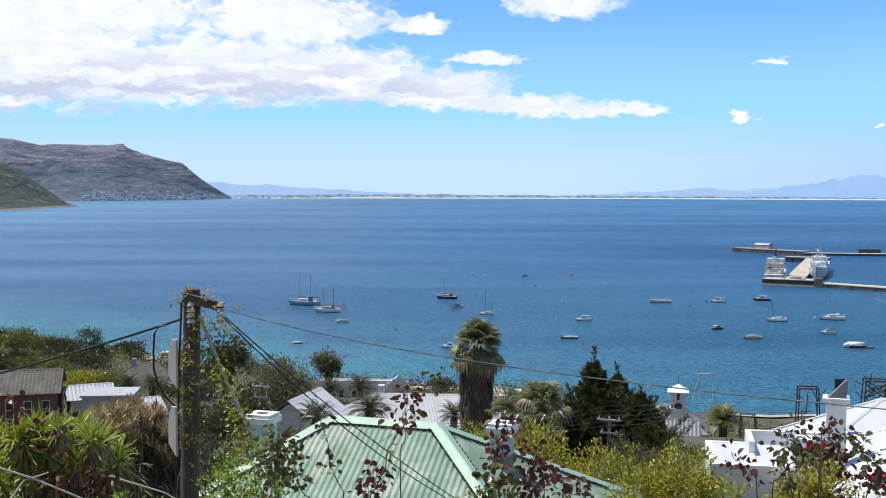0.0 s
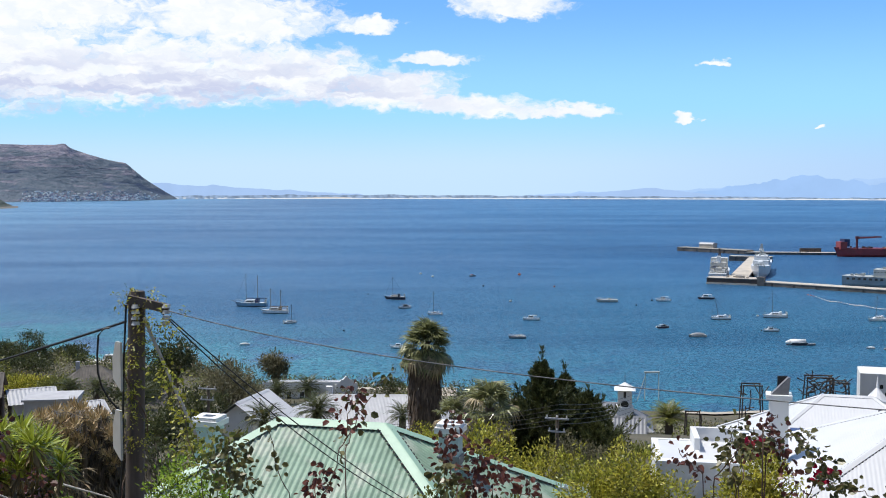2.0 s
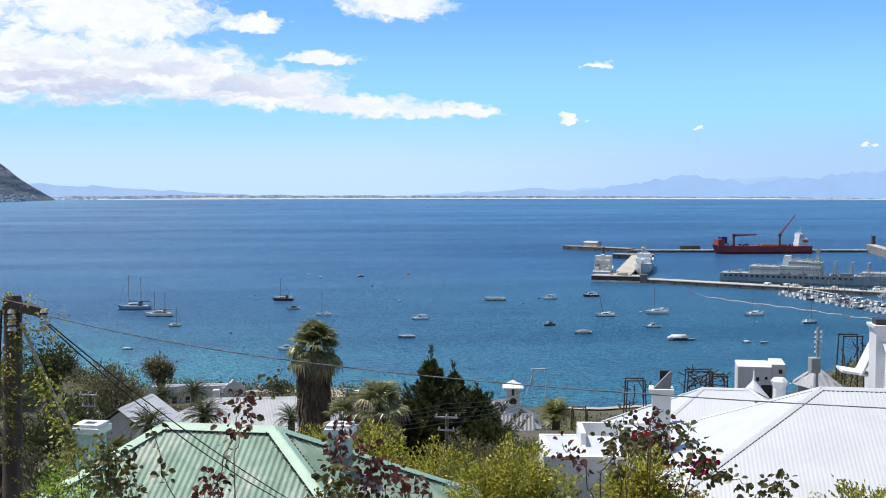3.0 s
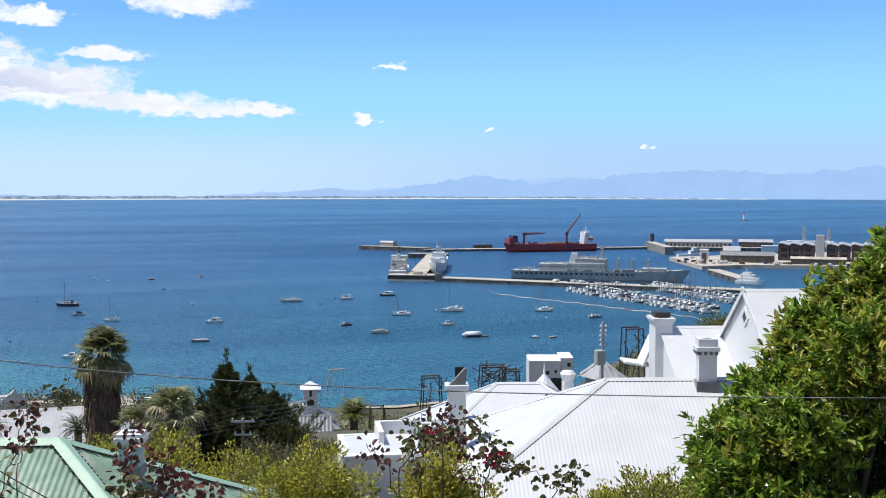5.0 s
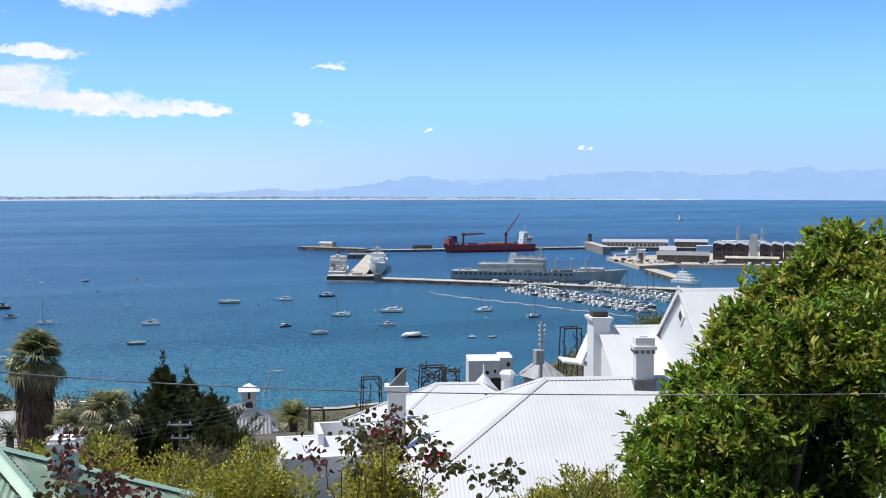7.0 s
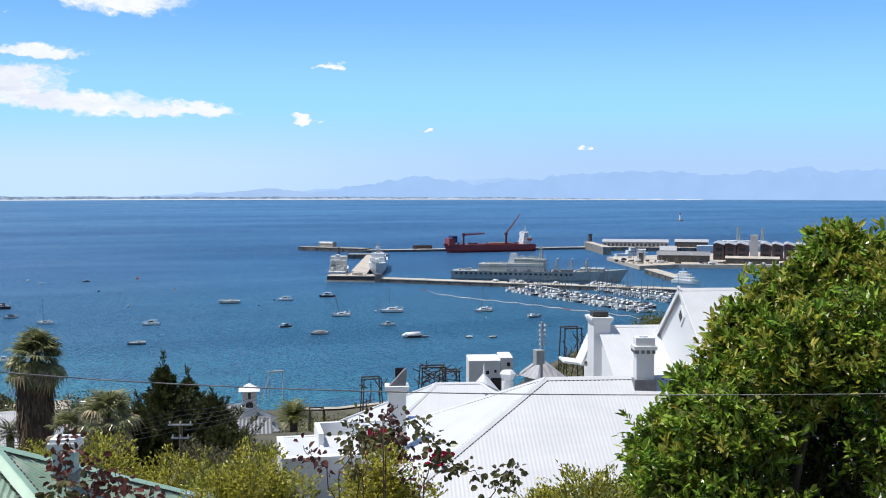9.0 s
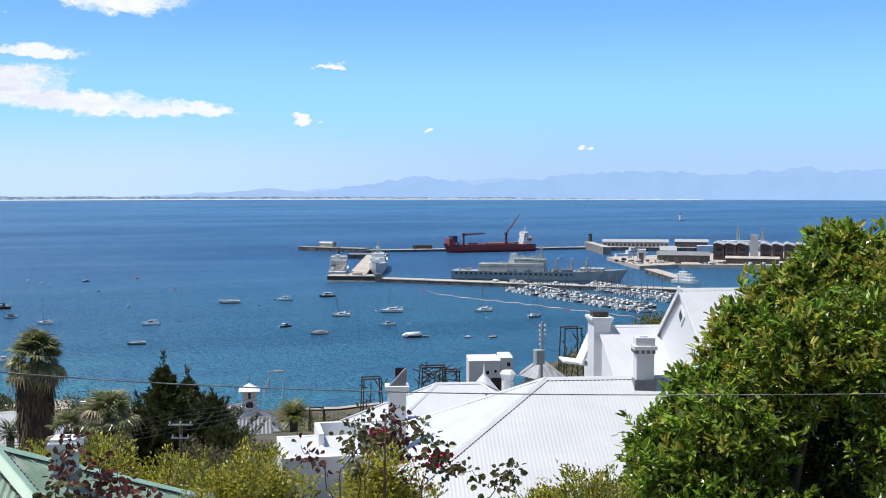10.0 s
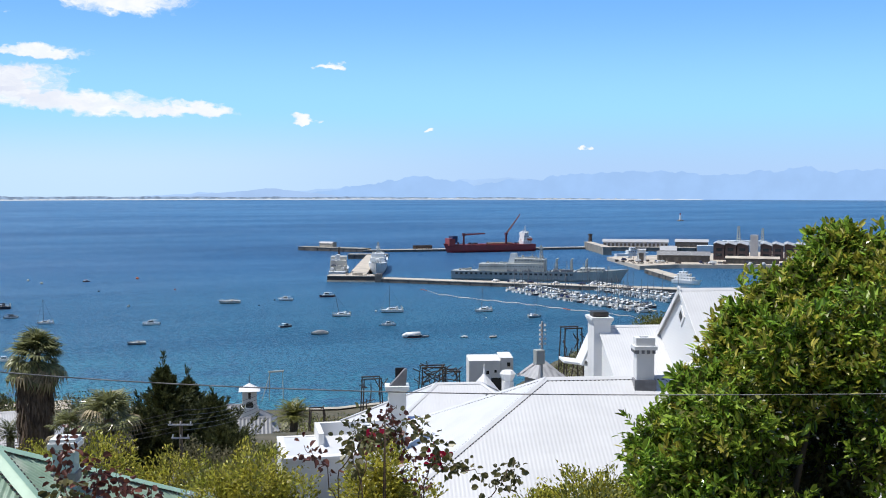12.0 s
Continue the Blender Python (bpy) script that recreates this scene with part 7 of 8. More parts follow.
def slope_plants():
    # along the shore and the lower slope
    tree("dense green trees by the beach", -21.9, 300, 24.7, 14, LEAF_DARK, 1, 4200, 0.8)
    tree("rounded dark tree near the beach", -20.4, 290, 26.0, 8.5, LEAF_MID, 2, 2600, 0.6)
    tree("spreading flat-topped dark green tree by the beach", -16.4, 290, 23.6, 12.5, LEAF_DARK, 3, 3600, 0.6, 0.6)
    tree("low green hedge trees behind the warehouse", -18.0, 205, 28.4, 15, LEAF_MID, 4, 3600, 0.55, 0.5)
    tree("low green trees behind the brick building", -21.2, 215, 28.9, 16, LEAF_MID, 5, 3600, 0.55, 0.55)
    tree("green shrubs below the grey-roofed house", -13.4, 180, 33.0, 9, LEAF_DARK, 6, 2600, 0.5, 0.6)
    tree("tall dark tree with an open crown", -11.3, 120, 48.6, 6.4, LEAF_DARK, 7, 3200, 0.34, 1.1, clump=9)
    tree("dense dark tree beside the pole", -10.4, 110, 44.4, 8.5, LEAF_DARK, 8, 4200, 0.34)
    tree("broad olive-green tree above the white cottages", -8.6, 128, 44.6, 9.5, LEAF_OLIVE, 9, 4800, 0.34, 0.8, clump=9)
    tree("feathery grey-green tree by the shore", -6.1, 190, 35.6, 5.0, LEAF_OLIVE, 10, 2600, 0.5, 1.3)
    tree("green bush behind the white roofs", -0.1, 210, 26.6, 6, LEAF_DARK, 11, 1600, 0.4)
    tree("dark trees among the cottages", -12.2, 90, 46.5, 7.5, LEAF_DARK, 12, 3600, 0.3)
    tree("green tree below the pole", -9.6, 70, 49.2, 6.0, LEAF_MID, 13, 3200, 0.26)
    tree("dark trees beside the street", -13.8, 62, 50.6, 7.0, LEAF_DARK, 14, 3200, 0.26)
    tree("green trees beside the street", -18.0, 75, 46.8, 9.0, LEAF_DARK, 15, 3600, 0.3)
    tree("shady trees below the brick building", -22.0, 90, 44.8, 10, LEAF_DARK, 16, 3600, 0.3)
    tree("bushy green growth behind the roof", -3.2, 66, 48.6, 6.0, LEAF_MID, 17, 3000, 0.24, 0.8)
    tree("dark green growth between the roofs", 2.8, 92, 43.6, 8.0, LEAF_DARK, 18, 3000, 0.3, 0.7)
    tree("dark scrub tree on the point by the marina", 33.6, 262, 34.6, 10, LEAF_MID, 19, 3000, 0.5, 1.0)
    tree("scrub below the gable house", 35.5, 250, 33.5, 12, LEAF_DARK, 20, 3000, 0.5, 1.0)
    tree("green bushes by the bell tower", 10.2, 100, 40.3, 5.0, LEAF_DARK, 21, 2600, 0.3, 0.8)
    tree("green hedge below the flat roof", 13.0, 80, 44.6, 6.0, LEAF_MID, 22, 2600, 0.26, 0.8)
    rnd = random.Random(60)
    for i in range(26):
        a, d = rnd.uniform(-24, -10), rnd.uniform(165, 330)
        if d > lerp_table(a, SHORE_AZ, SHORE_D) - 60 or (-17.5 < a < -13.4 and d < 290):
            continue
        w = rnd.uniform(7, 12)
        tree("leafy tree among the gardens above the beach", a, d, ground_z(a, d) + rnd.uniform(3.5, 6.5), w, (LEAF_DARK, LEAF_MID, LEAF_OLIVE, LEAF_DARK)[i % 4], 400 + i, 2200, 0.55, 0.8)
    for i, (a, e, d, w, mat) in enumerate(((-22.6, -8.3, 230, 13, LEAF_DARK), (-21.3, -8.6, 225, 11, LEAF_MID), (-20.2, -9.0, 215, 10, LEAF_DARK), (-19.2, -9.2, 212, 9, LEAF_OLIVE), (-18.7, -9.45, 200, 8, LEAF_LIME),
                                            (-17.9, -9.55, 198, 7.5, LEAF_LIME), (-17.1, -9.6, 196, 7, LEAF_MID), (-12.9, -9.8, 190, 8, LEAF_DARK))):
        tree("bushy green tree behind the brick building", a, d, EYE + d * math.tan(radians(e)), w, mat, 460 + i, 3600, 0.42, 0.8, clump=8)
    norfolk("tall dark pine with tiered branches", -18.3, 255, 32.3, 6.5, 31)
    norfolk("slim dark pine with tiered branches", -17.75, 262, 30.8, 4.5, 32)
    date_palm("date palm by the beach road", -19.1, 260, 30.4, 6.4, 41, mesh=FEATHER_DARK)
    date_palm("date palm with dark arching fronds", -16.35, 180, 35.0, 5.4, 42, mesh=FEATHER_DARK)
    date_palm("date palm beside the slab-roofed building", -15.1, 178, 34.9, 5.6, 43, mesh=FEATHER_DARK)
    date_palm("date palm beside the pole", -13.0, 150, 38.8, 6.4, 44, mesh=FEATHER_DARK)
    date_palm("date palm behind the white cottage", -5.95, 150, 38.3, 4.6, 45, mesh=FEATHER_DARK)
    date_palm("date palm in front of the white hall", -4.4, 150, 38.9, 5.2, 46, mesh=FEATHER_DARK)
    date_palm("young date palm with glossy fronds", -3.9, 85, 48.8, 4.2, 47, 46, mesh=FEATHER_DARK)
    date_palm("tree fern with wide fronds", -6.7, 75, 50.2, 3.6, 48, mesh=FEATHER_DARK)
    date_palm("small date palm beside the tall fan palm", 0.6, 95, 45.9, 3.6, 49, mesh=FEATHER_DARK)
    date_palm("green date palm by the bell tower", 14.65, 115, 42.4, 4.9, 50, 60, mesh=FEATHER_MID)
    washingtonia()
    fan_palm("fan palm with drooping fronds", 5.25, 62, 53.7, 5.2, 51, 36)
    fan_palm("smaller fan palm with dry lower fronds", 3.3, 66, 52.0, 4.2, 52, 22)
    cypress("tall dark cypress with upswept sprays", 8.0, 64, 55.1, 5.4, 61, 8000)
    cypress("dark cypress with a slim top", 9.2, 67, 53.7, 5.2, 62, 7000)
    cypress("dark green cypress beside the fan palm", 6.8, 63, 52.4, 4.6, 63)
    cypress("broad dark cypress by the street", 10.4, 65, 52.8, 5.6, 64, 7000)
    cypress("low dark cypress by the street", 10.9, 63, 51.2, 4.2, 65, 5000)
    # garden bushes behind the green roof
    shrub("yellow-green bush behind the green roof", 8.3, 43, [(-1.6, 0, 2.0, 1.3, 1, 1.2), (0.2, 0, 2.4, 1.5, 1.2, 1.3), (1.9, 0, 1.7, 1.4, 1, 1.2)], LEAF_LIME, 71, 12000, 0.15)
    shrub("yellow-green bush behind the chimney", 4.2, 41, [(-0.8, 0, 3.2, 1.1, 1, 1.3), (0.6, 0, 3.3, 1.2, 1, 1.3), (0.0, 0, 1.8, 1.6, 1.2, 1.4)], LEAF_LIME, 72, 10000, 0.15)
    shrub("bright green bush by the fan palm", 1.7, 50, [(0, 0, 3.0, 1.0, 1, 1.0), (0.9, 0, 2.4, 1.0, 1, 1.0)], LEAF_LIME, 73, 5000, 0.15)
    shrub("grey-green bush by the street pole", 9.4, 52, [(0, 0, 2.6, 0.9, 0.9, 1.0), (0.9, 0, 2.2, 1.0, 0.9, 1.0), (2.0, 0, 2.0, 1.0, 0.9, 1.0)], LEAF_OLIVE, 74, 6500, 0.14)
    shrub("dense green bush beside the annex", 11.6, 36, [(-0.6, 0, 2.6, 1.1, 1, 1.0), (0.7, 0, 2.8, 0.9, 1, 1.1), (0, 0, 0.8, 1.6, 1.2, 1.0)], LEAF_MID, 75, 11000, 0.13)
    shrub("yellow-green leafy bush in front of the annex", 12.7, 24, [(-0.9, 0, 3.2, 0.6, 0.7, 0.7), (0.0, 0, 3.6, 0.7, 0.7, 0.75), (0.7, 0, 3.0, 0.65, 0.7, 0.7), (0, 0, 2.3, 1.2, 0.8, 0.8)], LEAF_LIME, 76, 12000, 0.11)
    shrub("rounded garden bush below the white roof", 30.2, 14, [(-0.6, 0, 3.0, 0.55, 0.6, 0.55), (0.1, 0, 3.15, 0.6, 0.6, 0.6), (0.8, 0, 3.0, 0.6, 0.6, 0.6), (0.2, 0, 2.2, 1.0, 0.7, 0.7)], LEAF_LIME, 77, 42000, 0.065)
    big_bush()


def near_plants():
    # yucca clump and aloes by the pole
    foot = polar(-19.5, 24, ground_z(-19.5, 24) - 0.1)
    t = thing("yucca_clump", "clump of bright green yuccas with sword leaves", "yucca", Matrix.Translation(foot), "garden bushes")
    rng = random.Random(5)
    low = []
    for i in range(66):
        a, d = rng.uniform(-24.5, -16.7), rng.uniform(22.6, 25.4)
        top = lerp_table(a, (-24.5, -22.4, -20.8, -18.4, -16.6), (-12.4, -12.3, -12.0, -12.3, -13.3))
        c = sight(a, top - 2.3 * rng.random() ** 1.2, d) - foot
        low.append(c)
        m = Matrix.Translation(c) @ Matrix.Rotation(rng.uniform(0, 6), 4, "Z") @ Matrix.Rotation(rng.uniform(-0.45, 0.45), 4, "X") @ Matrix.Diagonal((rng.uniform(0.85, 1.3),) * 3 + (1,))
        part("rosette", ROSETTE, parent=t, m=m)
        part("dead_leaves", YUCCA_SKIRT, parent=t, m=m, label="hanging dry leaves")
    for c in low[::9]:
        part("stem", tube_mesh("stem", [(c.x * 0.8, c.y * 0.8, 0), (c.x * 0.9, c.y * 0.9, c.z * 0.6), tuple(c)], 0.06, BARK, 6, 0.05), parent=t)
    foliage("shaded_leaves", [tuple(sight(a, e, 24.6) - foot) + (0.75, 0.5, 0.7) for a, e in ((-23.4, -14.8), (-21.8, -14.9), (-20.2, -15.0), (-18.6, -15.0), (-17.2, -15.4), (-22.4, -16.8), (-19.6, -16.8), (-17.6, -17.0))], 5200, 0.34, LEAF_YUCCA_DRY, t, 91, 0.14, -0.9)
    foot = polar(-15.8, 28, ground_z(-15.8, 28) - 0.1)
    t = thing("aloe_tree", "branching tree aloe covered in dry rosettes", "aloe", Matrix.Translation(foot), "garden bushes")
    tips = []
    for i in range(170):
        a, d = rng.uniform(-18.4, -13.9), rng.uniform(26.8, 29.2)
        top = lerp_table(a, (-18.4, -16.0, -14.9, -13.9), (-11.4, -10.95, -11.4, -12.4))
        c = sight(a, top - 2.6 * rng.random(), d) - foot
        tips.append(c)
        m = Matrix.Translation(c) @ Matrix.Rotation(rng.uniform(0, 6), 4, "Z") @ Matrix.Rotation(rng.uniform(-0.5, 0.5), 4, "X") @ Matrix.Diagonal((rng.uniform(0.55, 0.95),) * 3 + (1,))
        part("rosette", ALOE, parent=t, m=m)
    for c in tips[::14]:
        part("branch", tube_mesh("branch", [(c.x * 0.15, c.y * 0.15, 0), (c.x * 0.6, c.y * 0.6, c.z * 0.55), tuple(c)], 0.09, BARK, 6, 0.04), parent=t)
    foliage("dead_leaves", [tuple(sight(a, e, 28.2) - foot) + (0.6, 0.5, 0.8) for a, e in ((-17.4, -13.6), (-16.2, -13.6), (-15.0, -13.8), (-14.2, -14.2), (-16.8, -15.2), (-15.6, -15.4), (-14.4, -15.8))], 9000, 0.4, LEAF_ALOE_DRY, t, 92, 0.12, -1.5)
    # leafy tangle along the bottom of the garden
    shrub("yellow-green climber tangle at the foot of the pole", -11.4, 9.5, [(-0.05, 0, 3.6, 0.16, 0.3, 0.22), (0.14, 0, 3.75, 0.14, 0.3, 0.22), (0.3, 0.1, 3.5, 0.16, 0.3, 0.2), (0.05, 0, 3.25, 0.4, 0.4, 0.2), (0.1, 0, 2.9, 0.6, 0.4, 0.3)], LEAF_BUSH, 101, 4200, 0.05, 0.42)
    shrub("leafy climber hedge below the green roof", -7.4, 7.2, [(-0.5, 0, 2.5, 0.34, 0.3, 0.22), (0.1, 0, 2.38, 0.34, 0.3, 0.18), (0.6, 0, 2.4, 0.34, 0.3, 0.18)], LEAF_MID, 102, 2600, 0.045, 0.45)
    shrub("leafy climber hedge below the chimney", 0.6, 7.0, [(-0.5, 0, 2.42, 0.34, 0.3, 0.18), (0.1, 0, 2.38, 0.3, 0.3, 0.18), (0.6, 0, 2.45, 0.34, 0.3, 0.22)], LEAF_VINE, 103, 2400, 0.045, 0.5)
    shrub("mixed green and red garden hedge", 5.4, 7.0, [(-0.3, 0, 2.5, 0.3, 0.3, 0.24), (0.2, 0, 2.4, 0.26, 0.3, 0.2)], LEAF_MID, 104, 1800, 0.045, 0.5)
    shrub("small-leaved yellow-green climber before the annex", 20.2, 7.2, [(-0.2, 0, 2.75, 0.16, 0.25, 0.3), (-0.08, 0, 2.95, 0.13, 0.2, 0.22), (0.08, 0, 2.55, 0.2, 0.25, 0.3), (-0.55, 0, 2.4, 0.2, 0.2, 0.2), (0.2, 0, 2.2, 0.3, 0.2, 0.25), (-0.14, 0, 2.72, 0.2, 0.2, 0.24), (-0.42, 0, 2.5, 0.18, 0.2, 0.2)], LEAF_LIME, 105, 17000, 0.034, 0.5)
    shrub("low green hedge under the white roof", 26.5, 8.5, [(-0.8, 0, 2.6, 0.4, 0.4, 0.3), (0.0, 0, 2.65, 0.42, 0.4, 0.3), (0.7, 0, 2.8, 0.4, 0.4, 0.34)], LEAF_MID, 106, 9000, 0.045, 0.45)
    shrub("green bush at the edge of the garden", -21.5, 8.0, [(-0.7, 0, 2.9, 0.3, 0.3, 0.2), (-0.2, 0, 3.02, 0.25, 0.3, 0.2), (0.3, 0, 2.85, 0.3, 0.3, 0.2), (0.75, 0, 2.95, 0.22, 0.3, 0.2), (1.15, 0, 2.85, 0.3, 0.3, 0.22), (0.2, 0, 2.6, 0.9, 0.3, 0.2)], LEAF_BUSH, 107, 5000, 0.045, 0.45)
    shoots = (
        # label, points, distance, leaf colour, leaves
        ("dark red climbing shoot before the chimney", ((3.6, -16.5), (3.3, -15.0), (3.0, -13.4), (3.4, -12.2)), 6.0, LEAF_RED, 60),
        ("dark red leafy climbing shoot", ((4.2, -16.6), (4.6, -15.2), (4.8, -13.6)), 6.0, LEAF_RED, 54),
        ("red-leaved climbing shoot in the garden", ((5.2, -16.6), (5.7, -15.4), (5.6, -14.2)), 6.2, LEAF_RED, 40),
        ("dark shoot with few leaves", ((6.6, -16.6), (7.1, -15.9), (7.3, -15.3)), 6.2, LEAF_RED, 22),
        ("dark green broad-leaved climbing shoot", ((2.6, -16.6), (2.8, -15.6), (3.0, -14.6)), 5.6, LEAF_VINE, 34),
        ("tall arching shoot with dark leaves", ((-3.8, -16.6), (-2.9, -14.2), (-1.9, -12.2), (-0.9, -10.8), (0.2, -9.6)), 6.0, LEAF_VINE, 22),
        ("upright shoot with dark hanging leaves", ((-2.2, -14.0), (-2.1, -12.4), (-2.0, -10.6)), 6.0, LEAF_RED, 34),
        ("dark leaved shoot over the green roof", ((-4.2, -16.6), (-3.9, -15.6), (-3.4, -14.6)), 6.2, LEAF_RED, 40),
        ("thin bare shoot before the green roof", ((-5.4, -16.4), (-6.2, -14.0), (-6.8, -11.4)), 6.4, LEAF_VINE, 12),
        ("dark leaved shoot before the hip of the roof", ((-7.0, -16.6), (-7.8, -14.9), (-8.6, -13.0)), 6.4, LEAF_VINE, 44),
        ("leafy shoot before the green roof", ((-8.6, -16.6), (-8.5, -15.0), (-8.7, -13.2)), 6.4, LEAF_VINE, 36),
        ("yellow-green leafy shoot over the roof", ((-9.6, -16.6), (-10.2, -14.0), (-11.0, -11.2), (-11.6, -9.4)), 8.2, LEAF_LIME, 80),
        ("yellow-green leafy shoot beside the pole", ((-9.2, -16.6), (-9.0, -14.4), (-9.6, -12.6)), 8.2, LEAF_MID, 60),
        ("dark red shoot before the yuccas", ((-20.2, -16.6), (-19.9, -14.6), (-19.7, -12.6), (-20.0, -11.4)), 8.5, LEAF_RED, 34),
        ("red-leaved shoot before the yuccas", ((-18.6, -16.6), (-18.2, -15.2), (-18.0, -13.9)), 8.5, LEAF_RED, 28),
        ("thin red-leaved shoot before the brick wall", ((-20.9, -14.0), (-21.6, -11.6), (-22.0, -10.2)), 8.5, LEAF_RED, 26),
        ("dark climbing shoot before the annex wall", ((16.7, -16.2), (16.3, -14.7), (15.5, -14.0), (15.15, -13.5)), 6.4, LEAF_RED, 24),
        ("dark green climbing shoot with broad leaves", ((18.2, -16.6), (18.0, -14.9), (17.7, -13.6), (17.8, -12.9), (18.2, -12.1)), 6.4, LEAF_VINE, 46),
        ("rising shoot with red-brown leaves", ((18.4, -15.6), (18.5, -13.9), (19.2, -12.9), (19.7, -12.1), (20.2, -11.55)), 6.4, LEAF_RED, 36),
        ("hanging shoot with red-brown leaves", ((19.5, -12.0), (19.9, -12.6), (20.5, -13.7), (21.1, -14.8), (21.4, -16.6)), 6.4, LEAF_RED, 40),
        ("arching shoot with dark glossy leaves and crimson bracts", ((19.4, -13.6), (19.8, -12.7), (20.8, -12.5), (21.7, -13.1), (22.3, -13.9), (22.2, -14.5)), 6.4, LEAF_VINE, 44),
        ("trailing shoot with dark leaves before the white roof", ((21.4, -15.6), (22.1, -14.5), (23.0, -14.75), (24.0, -14.9), (24.9, -15.3)), 6.4, LEAF_VINE, 34),
        ("low dark shoot before the white roof", ((24.6, -17.0), (25.2, -16.0), (25.8, -15.2), (26.2, -14.8), (26.6, -15.4)), 6.5, LEAF_VINE, 40),
        ("dark shoot crossing the climbers", ((17.0, -15.2), (18.2, -13.4), (19.0, -13.0), (20.2, -13.2)), 6.5, LEAF_VINE, 40),
    )
    for i, (label, pts, d, mat, n) in enumerate(shoots):
        fl = {18: ((18.95, -12.95), 9), 20: ((22.1, -14.35), 26)}.get(i)
        v = vine(label, pts, d, mat, 200 + i, int(n * (3.4 if mat is LEAF_LIME else (1.45 if mat is LEAF_RED else 2.0))), 0.030 if mat is LEAF_LIME else (0.041 if d < 8 else 0.05), 0.036 if d < 8 else 0.055, flowers=fl[1] if fl else 0, flower_at=fl[0] if fl else None)
        SWAY.append((v, v.matrix_basis.copy(), 0.35, i * 1.1))
    # bare pale twigs
    for k, (pts, d) in enumerate(((((-23.4, -13.4), (-21.0, -14.4), (-18.6, -15.6), (-17.0, -16.6)), 7.6), (((-22.2, -15.6), (-21.4, -14.5), (-20.2, -14.2)), 7.6), (((-16.8, -14.8), (-14.6, -15.6), (-12.6, -16.8)), 8.4))):
        P = [sight(a, e, d) for a, e in pts]
        t = thing("dry_twig", "bare pale dry branch in the hedge", "branch", Matrix())
        part("twig", tube_mesh("twig", P, 0.009, PALE_TWIG, 6, 0.004), parent=t)


slope_plants()
near_plants()


def scrub():
    """Garden scrub and hedges that cover the slope between the houses."""
    rng = np.random.default_rng(77)
    keep = []
    homes = [(ob.matrix_basis.translation.x, ob.matrix_basis.translation.y) for ob in scene.objects if ob.parent is None and ob.name.split(".")[0] in ("house", "flat_roof_building", "apartment_block", "house_wing", "flat_roof_annex")]
    while len(keep) < 3600:
        a, d = rng.uniform(-29, 38), 34 + 280 * rng.random() ** 1.1
        r = lerp_table(a, SHORE_AZ, SHORE_D)
        if d > r - 14 or (9 < a < 27 and d > r - 125) or (-16.6 < a < -12 and d > r - 45):
            continue
        if 10.2 < a < 15.5 and 46 < d < 150:
            continue
        p = polar(a, d, ground_z(a, d))
        if min((p.x - x) ** 2 + (p.y - y) ** 2 for x, y in homes) < 64:
            continue
        s = rng.uniform(0.6, 1.5) * (0.7 + d / 260)
        keep.append((p.x, p.y, p.z + 0.4 * s, s, s, s * 0.9))
    for k, mat in enumerate((LEAF_DARK, LEAF_MID, LEAF_OLIVE)):
        cl = keep[k::3]
        P, out = crown_points(cl, 60000, rng, 0.25)
        D = unit(out + rng.normal(size=P.shape) * 0.6)
        N = unit(out + np.array((0, 0, 0.7)) + rng.normal(size=P.shape) * 0.4)
        ln = rng.uniform(0.18, 0.4, len(P)) * (0.5 + np.linalg.norm(P[:, :2], axis=1) / 200)
        ob = part("scrub", leaf_mesh("scrub", P, D, N, ln, ln * 0.5, mat))
        tagged(ob, ("dark green scrub between the houses", "green garden scrub on the slope", "grey-green scrub on the slope")[k], "scrub", kind="stuff")


scrub()


